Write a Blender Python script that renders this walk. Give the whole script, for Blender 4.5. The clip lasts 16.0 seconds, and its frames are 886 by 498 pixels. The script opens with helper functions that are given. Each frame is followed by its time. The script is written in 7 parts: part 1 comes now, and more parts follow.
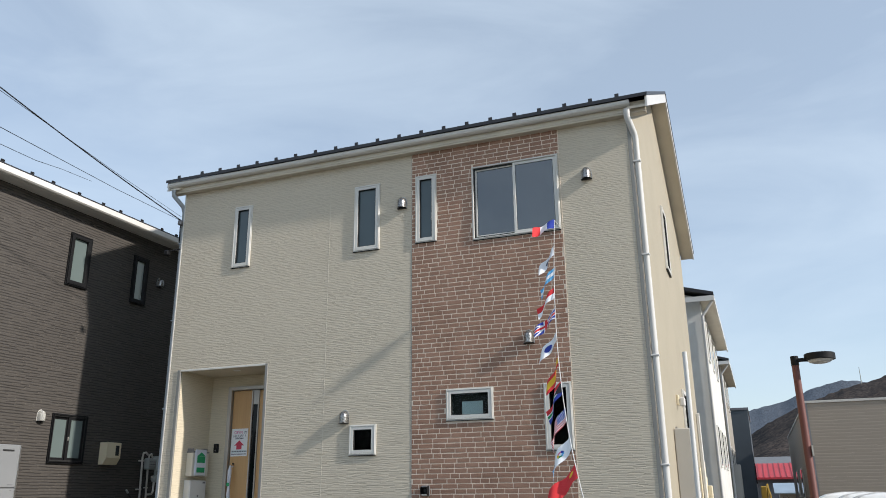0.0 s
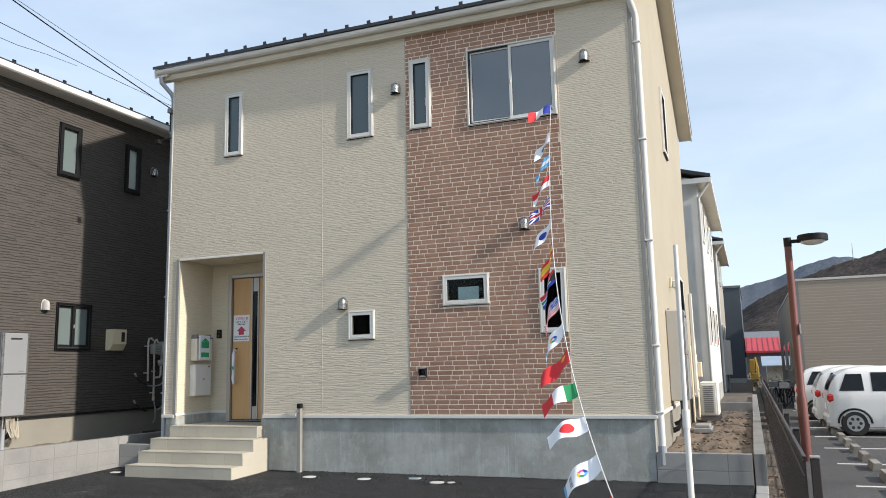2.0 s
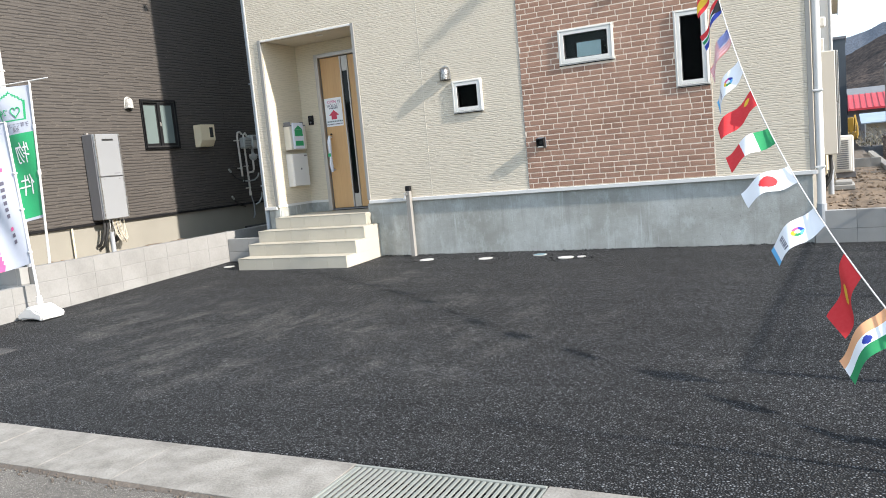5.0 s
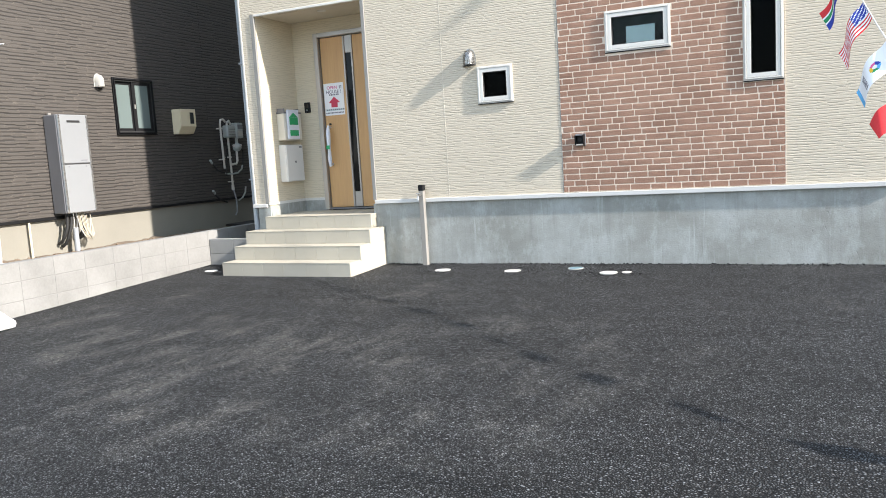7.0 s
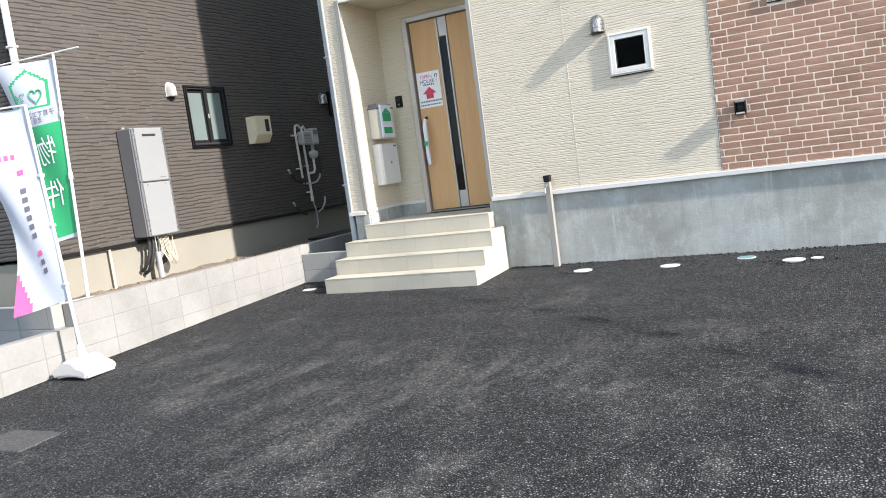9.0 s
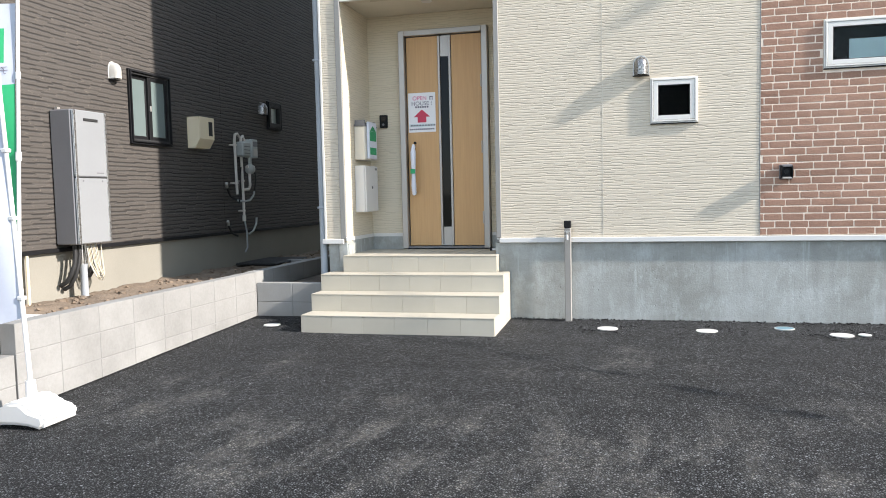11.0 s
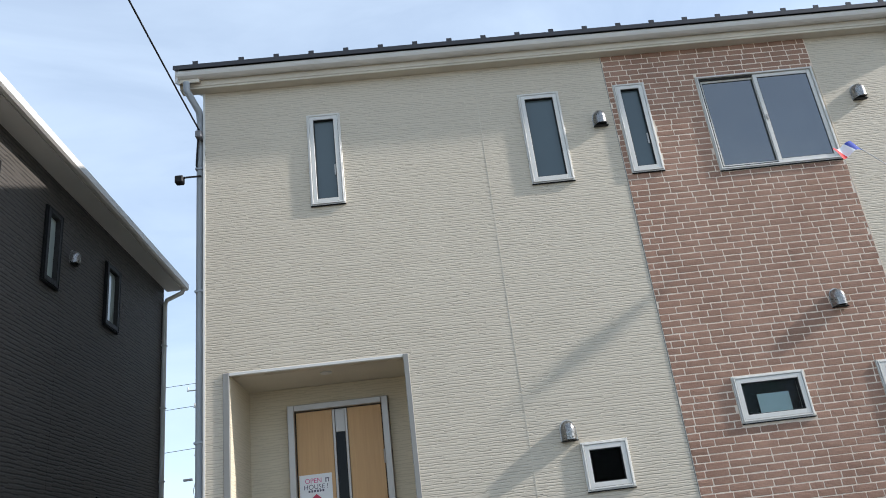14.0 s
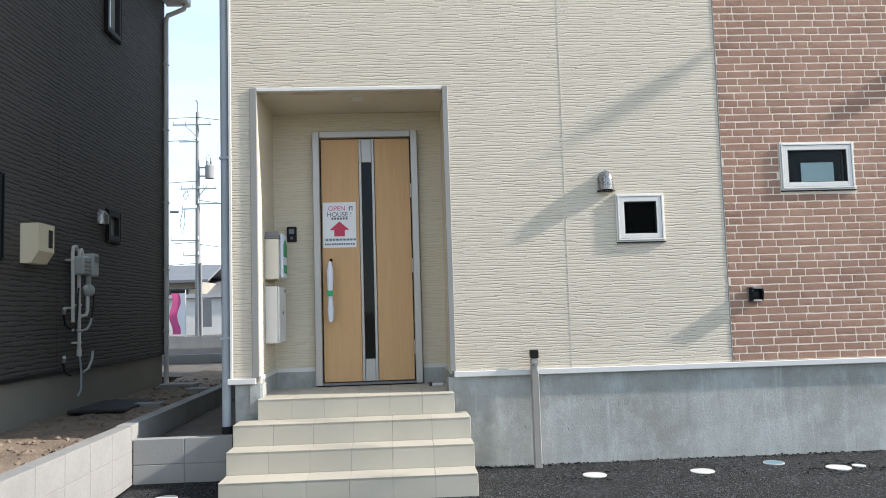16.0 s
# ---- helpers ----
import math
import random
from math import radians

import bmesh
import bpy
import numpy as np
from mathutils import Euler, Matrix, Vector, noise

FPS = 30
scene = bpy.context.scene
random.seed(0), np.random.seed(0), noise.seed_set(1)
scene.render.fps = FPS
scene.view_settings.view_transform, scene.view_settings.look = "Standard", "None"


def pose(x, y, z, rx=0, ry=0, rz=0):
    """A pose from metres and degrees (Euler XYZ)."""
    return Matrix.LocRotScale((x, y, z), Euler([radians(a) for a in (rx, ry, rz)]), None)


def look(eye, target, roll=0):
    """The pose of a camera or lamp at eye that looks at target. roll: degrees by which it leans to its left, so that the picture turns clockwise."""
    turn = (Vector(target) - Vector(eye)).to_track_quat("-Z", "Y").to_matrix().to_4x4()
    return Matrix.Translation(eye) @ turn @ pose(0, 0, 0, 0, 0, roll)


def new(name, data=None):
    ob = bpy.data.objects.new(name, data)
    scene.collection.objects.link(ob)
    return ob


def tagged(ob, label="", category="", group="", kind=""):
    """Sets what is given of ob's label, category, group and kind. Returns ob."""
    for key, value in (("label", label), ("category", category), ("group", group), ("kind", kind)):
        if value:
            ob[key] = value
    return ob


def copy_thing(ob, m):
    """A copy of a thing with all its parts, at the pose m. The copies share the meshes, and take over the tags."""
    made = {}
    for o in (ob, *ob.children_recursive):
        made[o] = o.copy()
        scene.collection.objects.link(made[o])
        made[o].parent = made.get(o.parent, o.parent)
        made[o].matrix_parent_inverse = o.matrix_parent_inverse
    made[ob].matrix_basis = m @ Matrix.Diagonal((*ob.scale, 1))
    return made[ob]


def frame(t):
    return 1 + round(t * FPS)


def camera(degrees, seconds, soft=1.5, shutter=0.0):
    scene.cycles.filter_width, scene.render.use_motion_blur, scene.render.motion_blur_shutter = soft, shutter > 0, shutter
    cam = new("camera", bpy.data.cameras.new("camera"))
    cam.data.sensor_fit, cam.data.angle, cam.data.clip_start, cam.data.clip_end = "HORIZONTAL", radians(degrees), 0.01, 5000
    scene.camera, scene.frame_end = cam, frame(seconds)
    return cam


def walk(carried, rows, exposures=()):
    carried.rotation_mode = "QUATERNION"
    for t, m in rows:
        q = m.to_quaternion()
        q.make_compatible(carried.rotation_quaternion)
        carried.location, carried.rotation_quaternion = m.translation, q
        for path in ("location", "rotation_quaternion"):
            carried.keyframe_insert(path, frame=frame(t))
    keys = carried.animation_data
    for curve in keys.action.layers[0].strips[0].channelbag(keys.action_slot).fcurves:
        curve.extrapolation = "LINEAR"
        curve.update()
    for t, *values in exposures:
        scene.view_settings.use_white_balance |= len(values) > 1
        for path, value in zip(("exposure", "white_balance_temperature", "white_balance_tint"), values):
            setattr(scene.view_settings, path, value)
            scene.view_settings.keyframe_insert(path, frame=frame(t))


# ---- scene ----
cam = camera(59.6, 16.0, soft=0.95)
PATH = [
    (0, (-0.067, 0.198, 1.425), (-0.763, 1.974, 2.025), -0.6),
    (0.5, (-0.065, 0.186, 1.467), (-0.766, 1.985, 1.99), -0.9),
    (1, (-0.055, 0.194, 1.483), (-0.757, 2.011, 1.935), -1.1),
    (1.5, (-0.044, 0.209, 1.496), (-0.745, 2.041, 1.888), -1.2),
    (2, (-0.039, 0.212, 1.499), (-0.759, 2.053, 1.803), -1.3),
    (2.5, (-0.108, 0.262, 1.529), (-0.884, 2.1, 1.671), -2.4),
    (3, (-0.184, 0.247, 1.443), (-0.964, 2.088, 1.477), -2.8),
    (3.5, (-0.271, 0.342, 1.42), (-1.06, 2.178, 1.341), -2.7),
    (4, (-0.395, 0.587, 1.401), (-1.258, 2.389, 1.306), -3.9),
    (4.5, (-0.621, 0.714, 1.355), (-1.567, 2.458, 1.106), -5.0),
    (4.7, (-0.763, 0.757, 1.355), (-1.693, 2.512, 1.123), -5.2),
    (6.8, (-1.947, 1.634, 1.385), (-2.77, 3.439, 1.133), -4.0),
    (7, (-2.062, 1.721, 1.36), (-2.895, 3.523, 1.123), -3.5),
    (7.5, (-2.455, 1.893, 1.366), (-3.315, 3.682, 1.127), -2.9),
    (8, (-2.853, 1.951, 1.383), (-3.714, 3.741, 1.149), -3.4),
    (8.5, (-3.231, 2.109, 1.32), (-4.115, 3.887, 1.078), -5.6),
    (8.7, (-3.292, 2.188, 1.285), (-4.216, 3.947, 1.057), -7.5),
    (10.8, (-5.267, 2.549, 1.318), (-5.846, 4.459, 1.185), -1.9),
    (11, (-5.407, 2.568, 1.315), (-5.903, 4.5, 1.175), -1.3),
    (11.5, (-5.683, 2.756, 1.351), (-6.184, 4.692, 1.323), -2.0),
    (12, (-5.997, 2.78, 1.482), (-6.338, 4.72, 1.829), -3.5),
    (12.5, (-6.258, 2.869, 1.495), (-6.434, 4.773, 2.082), -4.3),
    (13, (-6.367, 3.03, 1.503), (-6.484, 4.906, 2.186), -6.2),
    (13.5, (-6.483, 3.107, 1.496), (-6.539, 4.993, 2.161), -6.5),
    (14, (-6.655, 3.135, 1.507), (-6.555, 4.987, 2.255), -7.1),
    (14.5, (-6.771, 3.167, 1.5), (-6.639, 5.044, 2.177), -6.1),
    (15, (-6.828, 3.298, 1.502), (-6.686, 5.241, 1.953), -3.6),
    (15.5, (-6.949, 3.45, 1.453), (-6.836, 5.426, 1.736), -0.6),
    (16, (-7.154, 3.539, 1.39), (-7.043, 5.53, 1.548), -1.7),
]
walk(cam, [(t, look(eye, target, roll)) for t, eye, target, roll in PATH],
     exposures=[(0, 0.54, 6500, 11), (1.0, 0.60, 6600, 12), (2.0, 0.84, 6650, 12), (3.0, 1.2, 6600, 12), (4.5, 1.45, 6570, 12), (7, 1.66, 6550, 12), (8.5, 1.7, 6530, 13), (11, 1.6, 6520, 13), (12.5, 1.5, 6150, 13), (13.0, 0.99, 6230, 12), (13.5, 1.02, 6250, 12), (14.2, 0.88, 6230, 12), (14.8, 1.02, 6400, 13), (15.3, 1.24, 6400, 12), (16, 1.34, 6400, 12)])

# ---- world, sun, exposure ----
SUN_WAY = Vector((-1.0, 0.13, -0.57)).normalized()
sun_data = bpy.data.lights.new("sun", "SUN")
sun_data.energy, sun_data.angle, sun_data.color = 3.2, radians(1.7), (1.0, 0.945, 0.87)
sun = new("sun", sun_data)
sun.matrix_world = look((30, -4, 20), Vector((30, -4, 20)) + SUN_WAY)
world = bpy.data.worlds.new("sky")
scene.world = world
world.use_nodes = True
wn, wl = world.node_tree.nodes, world.node_tree.links
sky = wn.new("ShaderNodeTexSky")
sky.sky_type, sky.sun_disc = "NISHITA", False
sky.sun_elevation, sky.sun_rotation = math.asin(-SUN_WAY.z), math.atan2(-SUN_WAY.x, -SUN_WAY.y)
sky.air_density, sky.dust_density, sky.ozone_density = 1.0, 0.35, 1.2
wco = wn.new("ShaderNodeTexCoord")
wmap = wn.new("ShaderNodeMapping")
wmap.inputs["Scale"].default_value = (1.0, 1.6, 4.0)
wmap.inputs["Rotation"].default_value = (0.1, 0.2, 0.5)
wl.new(wco.outputs["Generated"], wmap.inputs["Vector"])
wnoise = wn.new("ShaderNodeTexNoise")
wnoise.inputs["Scale"].default_value, wnoise.inputs["Detail"].default_value = 2.2, 7.0
wnoise.inputs["Roughness"].default_value, wnoise.inputs["Distortion"].default_value = 0.55, 0.6
wl.new(wmap.outputs["Vector"], wnoise.inputs["Vector"])
wramp = wn.new("ShaderNodeMapRange")
wramp.inputs["From Min"].default_value, wramp.inputs["From Max"].default_value = 0.36, 0.78
wramp.inputs["To Min"].default_value, wramp.inputs["To Max"].default_value = 0.40, 0.68
wl.new(wnoise.outputs["Fac"], wramp.inputs["Value"])
wmix = wn.new("ShaderNodeMix")
wmix.data_type = "RGBA"
wmix.inputs["B"].default_value = (5.2, 6.15, 7.05, 1)
wl.new(wramp.outputs["Result"], wmix.inputs["Factor"])
wl.new(sky.outputs["Color"], wmix.inputs["A"])
wl.new(wmix.outputs["Result"], wn["Background"].inputs["Color"])
wn["Background"].inputs["Strength"].default_value = 0.102


# ---- materials ----
def nodes_of(name):
    m = bpy.data.materials.new(name)
    m.use_nodes = True
    return m, m.node_tree.nodes, m.node_tree.links, m.node_tree.nodes["Principled BSDF"]


def mapped(n, l, scale, coords="position"):
    geo = n.new("ShaderNodeNewGeometry")
    mp = n.new("ShaderNodeMapping")
    mp.inputs["Scale"].default_value = scale
    l.new(geo.outputs["Position"], mp.inputs["Vector"])
    return mp.outputs["Vector"]


def noise_of(n, l, vec, scale, detail=5.0, rough=0.55):
    t = n.new("ShaderNodeTexNoise")
    t.inputs["Scale"].default_value, t.inputs["Detail"].default_value, t.inputs["Roughness"].default_value = scale, detail, rough
    l.new(vec, t.inputs["Vector"])
    return t.outputs["Fac"]


def ranged(n, l, value, a, b, lo, hi):
    r = n.new("ShaderNodeMapRange")
    for k, v in (("From Min", a), ("From Max", b), ("To Min", lo), ("To Max", hi)):
        r.inputs[k].default_value = v
    l.new(value, r.inputs["Value"])
    return r.outputs["Result"]


def blend(n, l, fac, a, b, mode="MIX"):
    m = n.new("ShaderNodeMix")
    m.data_type, m.blend_type = "RGBA", mode
    for key, v in (("Factor", fac), ("A", a), ("B", b)):
        sock = [s for s in m.inputs if s.name == key and (s.type == "VALUE" if key == "Factor" else s.type == "RGBA")][0]
        if isinstance(v, (int, float)):
            sock.default_value = v
        elif isinstance(v, tuple):
            sock.default_value = (*v, 1)
        else:
            l.new(v, sock)
    return [s for s in m.outputs if s.type == "RGBA"][0]


def math_of(n, l, op, a, b=0.0):
    m = n.new("ShaderNodeMath")
    m.operation = op
    for i, v in enumerate((a, b)):
        if isinstance(v, (int, float)):
            m.inputs[i].default_value = v
        else:
            l.new(v, m.inputs[i])
    return m.outputs[0]


def bumped(n, l, shader, height, dist, strength=1.0):
    b = n.new("ShaderNodeBump")
    b.inputs["Strength"].default_value, b.inputs["Distance"].default_value = strength, dist
    l.new(height, b.inputs["Height"])
    l.new(b.outputs["Normal"], shader.inputs["Normal"])


def surface(name, base, dark=None, large=1.2, fine=60.0, rough=0.6, metal=0.0, bump=0.0008, spread=0.25, spec=0.5, stretch=(1, 1, 1), object_random=0.0):
    """A surface whose colour wanders between base and dark at a large and a fine scale."""
    m, n, l, p = nodes_of(name)
    dark = dark or tuple(c * 0.78 for c in base)
    vec = mapped(n, l, stretch)
    big = ranged(n, l, noise_of(n, l, vec, large, 6), 0.35, 0.7, 0, 1)
    small = noise_of(n, l, vec, fine, 3)
    fac = math_of(n, l, "ADD", math_of(n, l, "MULTIPLY", big, 0.7), math_of(n, l, "MULTIPLY", small, spread))
    col = blend(n, l, fac, base, dark)
    if object_random:
        info = n.new("ShaderNodeObjectInfo")
        val = ranged(n, l, info.outputs["Random"], 0, 1, 1 - object_random, 1 + object_random)
        hsv = n.new("ShaderNodeHueSaturation")
        l.new(val, hsv.inputs["Value"])
        l.new(col, hsv.inputs["Color"])
        col = hsv.outputs["Color"]
    l.new(col, p.inputs["Base Color"])
    l.new(ranged(n, l, small, 0.3, 0.7, max(rough - 0.08, 0.02), min(rough + 0.08, 1)), p.inputs["Roughness"])
    p.inputs["Metallic"].default_value = metal
    p.inputs["Specular IOR Level"].default_value = spec
    if bump:
        bumped(n, l, p, small, bump)
    return m


def siding(name, base, dark, pitch=0.028, length=0.27, depth=0.004, jitter=0.36, contrast=1.0, wide=0.24, chip=None, step=0.12, chips=0.35, rough=0.72, spec=0.3):
    """Fibre-cement boards pressed with broken, slightly shifted horizontal ribs."""
    m, n, l, p = nodes_of(name)
    geo = n.new("ShaderNodeNewGeometry")
    sep = n.new("ShaderNodeSeparateXYZ")
    l.new(geo.outputs["Position"], sep.inputs[0])
    flat = math_of(n, l, "ADD", sep.outputs["X"], sep.outputs["Y"])
    up = math_of(n, l, "DIVIDE", sep.outputs["Z"], pitch)
    row = math_of(n, l, "FLOOR", up)
    frac = math_of(n, l, "FRACT", up)

    def rand(a, b):
        c = n.new("ShaderNodeCombineXYZ")
        w = n.new("ShaderNodeTexWhiteNoise")
        w.noise_dimensions = "2D"
        l.new(a, c.inputs["X"])
        if isinstance(b, (int, float)):
            c.inputs["Y"].default_value = b
        else:
            l.new(b, c.inputs["Y"])
        l.new(c.outputs[0], w.inputs["Vector"])
        return w.outputs["Value"]
    along = math_of(n, l, "ADD", math_of(n, l, "DIVIDE", flat, length), math_of(n, l, "MULTIPLY", rand(row, 3.3), 7.0))
    wob = noise_of(n, l, mapped(n, l, (5, 5, 40)), 1.0, 2)
    along = math_of(n, l, "ADD", along, math_of(n, l, "MULTIPLY", wob, 1.6))
    seg = math_of(n, l, "FLOOR", along)
    pick = rand(row, seg)
    middle = math_of(n, l, "ADD", 0.5, math_of(n, l, "MULTIPLY", math_of(n, l, "SUBTRACT", pick, 0.5), jitter))
    gap = math_of(n, l, "ABSOLUTE", math_of(n, l, "SUBTRACT", frac, middle))
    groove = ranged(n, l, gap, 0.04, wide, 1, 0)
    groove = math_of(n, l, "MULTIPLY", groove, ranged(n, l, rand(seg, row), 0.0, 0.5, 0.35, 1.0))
    level = math_of(n, l, "MULTIPLY", pick, step)
    grit = noise_of(n, l, mapped(n, l, (1, 1, 1)), 170.0, 4)
    height = math_of(n, l, "SUBTRACT", math_of(n, l, "ADD", level, math_of(n, l, "MULTIPLY", grit, 0.18)), groove)
    big = noise_of(n, l, mapped(n, l, (1, 1, 1)), 0.8, 5)
    # Grooves also take the second colour; the darker ones carry painted crease shade.
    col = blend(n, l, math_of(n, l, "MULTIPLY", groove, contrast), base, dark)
    col = blend(n, l, ranged(n, l, big, 0.35, 0.7, 0.0, 0.14), col, dark)
    if chip:
        end = ranged(n, l, math_of(n, l, "FRACT", along), 0.02, 0.10, 1, 0)
        end = math_of(n, l, "MULTIPLY", end, ranged(n, l, pick, chips, chips + 0.3, 0, 1))
        end = math_of(n, l, "MULTIPLY", end, math_of(n, l, "SUBTRACT", 1.0, groove))
        col = blend(n, l, math_of(n, l, "MULTIPLY", end, 0.75), col, chip)
    l.new(col, p.inputs["Base Color"])
    p.inputs["Roughness"].default_value = rough
    p.inputs["Specular IOR Level"].default_value = spec
    bumped(n, l, p, height, depth, 0.85)
    return m


def stained_concrete(name, base, dark, pale):
    """Poured concrete: broad damp blotches, chalky runs of water down the face, fine pits."""
    m, n, l, p = nodes_of(name)
    blot = ranged(n, l, noise_of(n, l, mapped(n, l, (0.8, 0.8, 1.3)), 1.3, 8, 0.66), 0.38, 0.62, 0, 1.0)
    runs = ranged(n, l, noise_of(n, l, mapped(n, l, (13, 13, 0.8)), 1.0, 7, 0.7), 0.52, 0.74, 0, 0.45)
    drips = ranged(n, l, noise_of(n, l, mapped(n, l, (30, 30, 1.6)), 1.0, 5, 0.65), 0.56, 0.72, 0, 0.85)
    where = ranged(n, l, noise_of(n, l, mapped(n, l, (1.6, 1.6, 1.2)), 1.0, 5, 0.6), 0.44, 0.60, 0, 1)
    bloom = ranged(n, l, noise_of(n, l, mapped(n, l, (6, 6, 3.0)), 1.0, 7, 0.72), 0.50, 0.74, 0, 0.75)
    grain = noise_of(n, l, mapped(n, l, (1, 1, 1)), 60, 5, 0.65)
    pit = ranged(n, l, noise_of(n, l, mapped(n, l, (1, 1, 0.55)), 38, 3, 0.5), 0.68, 0.76, 0, 0.45)
    col = blend(n, l, blot, base, dark)
    col = blend(n, l, runs, col, tuple(c * 0.72 for c in dark))
    col = blend(n, l, math_of(n, l, "MULTIPLY", drips, where), col, pale)
    col = blend(n, l, bloom, col, pale)
    col = blend(n, l, ranged(n, l, grain, 0.3, 0.75, 0, 0.35), col, dark)
    col = blend(n, l, pit, col, tuple(c * 0.5 for c in dark))
    l.new(col, p.inputs["Base Color"])
    p.inputs["Roughness"].default_value = 0.85
    bumped(n, l, p, math_of(n, l, "SUBTRACT", grain, pit), 0.0025)
    return m


def asphalt(name, stone_lo, stone_hi, gap, pale, scale=85.0, stain=0.5, depth=0.006, worn=None, mottle=0.15):
    """Open-graded asphalt: single stones, gaps coloured dark as shade, and pale dusty patches."""
    m, n, l, p = nodes_of(name)
    vec = mapped(n, l, (1, 1, 1))
    cells = []
    for feature in ("F1", "DISTANCE_TO_EDGE"):
        v = n.new("ShaderNodeTexVoronoi")
        v.feature = feature
        v.inputs["Scale"].default_value = scale
        l.new(vec, v.inputs["Vector"])
        cells.append(v)
    split = n.new("ShaderNodeSeparateColor")
    l.new(cells[0].outputs["Color"], split.inputs[0])
    stone = blend(n, l, math_of(n, l, "POWER", split.outputs["Red"], 1.15), stone_lo, stone_hi)
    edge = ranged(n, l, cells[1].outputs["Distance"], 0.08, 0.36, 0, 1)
    patch = noise_of(n, l, mapped(n, l, (0.7, 0.9, 1)), 1.1, 7, 0.62)
    if worn:
        # dust trodden in by people coming and going
        far = n.new("ShaderNodeVectorMath")
        far.operation = "DISTANCE"
        l.new(mapped(n, l, (0.6, 1.0, 0.0)), far.inputs[0])
        far.inputs[1].default_value = (worn[0] * 0.6, worn[1], 0)
        patch = math_of(n, l, "ADD", patch, ranged(n, l, far.outputs["Value"], 0.3, 2.8, 0.17, -0.07))
    turned = n.new("ShaderNodeMapping")
    turned.inputs["Rotation"].default_value = (0, 0, radians(82))
    turned.vector_type = "TEXTURE"
    turned.inputs["Scale"].default_value = (1.15, 0.5, 1)
    l.new(vec, turned.inputs["Vector"])
    streak = noise_of(n, l, turned.outputs["Vector"], 1.6, 8, 0.7)
    dust = math_of(n, l, "MULTIPLY", ranged(n, l, patch, 0.48, 0.74, 0, stain), ranged(n, l, streak, 0.45, 0.60, 0.0, 1))
    speck = ranged(n, l, split.outputs["Blue"], 0.1, 0.9, 0.25, 1.0)
    col = blend(n, l, math_of(n, l, "MULTIPLY", dust, speck), stone, pale)
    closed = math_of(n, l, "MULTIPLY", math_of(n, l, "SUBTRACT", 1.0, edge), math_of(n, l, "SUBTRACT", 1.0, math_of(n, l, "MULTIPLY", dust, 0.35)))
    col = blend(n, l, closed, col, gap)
    tone = ranged(n, l, noise_of(n, l, mapped(n, l, (0.6, 1.0, 1)), 0.7, 5), 0.34, 0.66, 0.84, 1.14)
    clump = ranged(n, l, noise_of(n, l, vec, 34.0, 3, 0.6), 0.36, 0.64, 1.0 - mottle, 1.0 + mottle)
    hsv = n.new("ShaderNodeHueSaturation")
    l.new(math_of(n, l, "MULTIPLY", tone, clump), hsv.inputs["Value"])
    l.new(col, hsv.inputs["Color"])
    l.new(hsv.outputs["Color"], p.inputs["Base Color"])
    p.inputs["Roughness"].default_value = 0.75
    p.inputs["Specular IOR Level"].default_value = 0.3
    h = math_of(n, l, "ADD", math_of(n, l, "MULTIPLY", edge, 1.0), math_of(n, l, "MULTIPLY", split.outputs["Green"], 0.5))
    h = math_of(n, l, "ADD", h, math_of(n, l, "MULTIPLY", noise_of(n, l, vec, 22.0, 4), 0.8))
    bumped(n, l, p, h, depth, 1.0)
    return m


def glassy(name, tint, rough, spec=0.6):
    m, n, l, p = nodes_of(name)
    vec = mapped(n, l, (1, 1, 1))
    l.new(blend(n, l, noise_of(n, l, vec, 0.9, 3), tint, tuple(c * 0.7 for c in tint)), p.inputs["Base Color"])
    p.inputs["Roughness"].default_value = rough
    p.inputs["Specular IOR Level"].default_value = spec
    return m


def tinted_glass(name, tint=(0.45, 0.48, 0.48), ior=1.22):
    m, n, l, p = nodes_of(name)
    n.remove(p)
    out = n["Material Output"]
    tr, gl, fr, mx = n.new("ShaderNodeBsdfTransparent"), n.new("ShaderNodeBsdfGlossy"), n.new("ShaderNodeFresnel"), n.new("ShaderNodeMixShader")
    tr.inputs[0].default_value = (*tint, 1)
    gl.inputs["Roughness"].default_value = 0.01
    fr.inputs["IOR"].default_value = ior
    l.new(fr.outputs[0], mx.inputs[0])
    l.new(tr.outputs[0], mx.inputs[1])
    l.new(gl.outputs[0], mx.inputs[2])
    l.new(mx.outputs[0], out.inputs["Surface"])
    return m


def wooden(name, base, dark):
    m, n, l, p = nodes_of(name)
    grain = noise_of(n, l, mapped(n, l, (38, 38, 1.6)), 1.6, 7, 0.6)
    wide = noise_of(n, l, mapped(n, l, (6, 6, 0.5)), 1.0, 4)
    fac = math_of(n, l, "ADD", math_of(n, l, "MULTIPLY", grain, 0.6), math_of(n, l, "MULTIPLY", wide, 0.4))
    l.new(blend(n, l, ranged(n, l, fac, 0.3, 0.7, 0, 1), base, dark), p.inputs["Base Color"])
    p.inputs["Roughness"].default_value = 0.5
    bumped(n, l, p, grain, 0.0005)
    return m


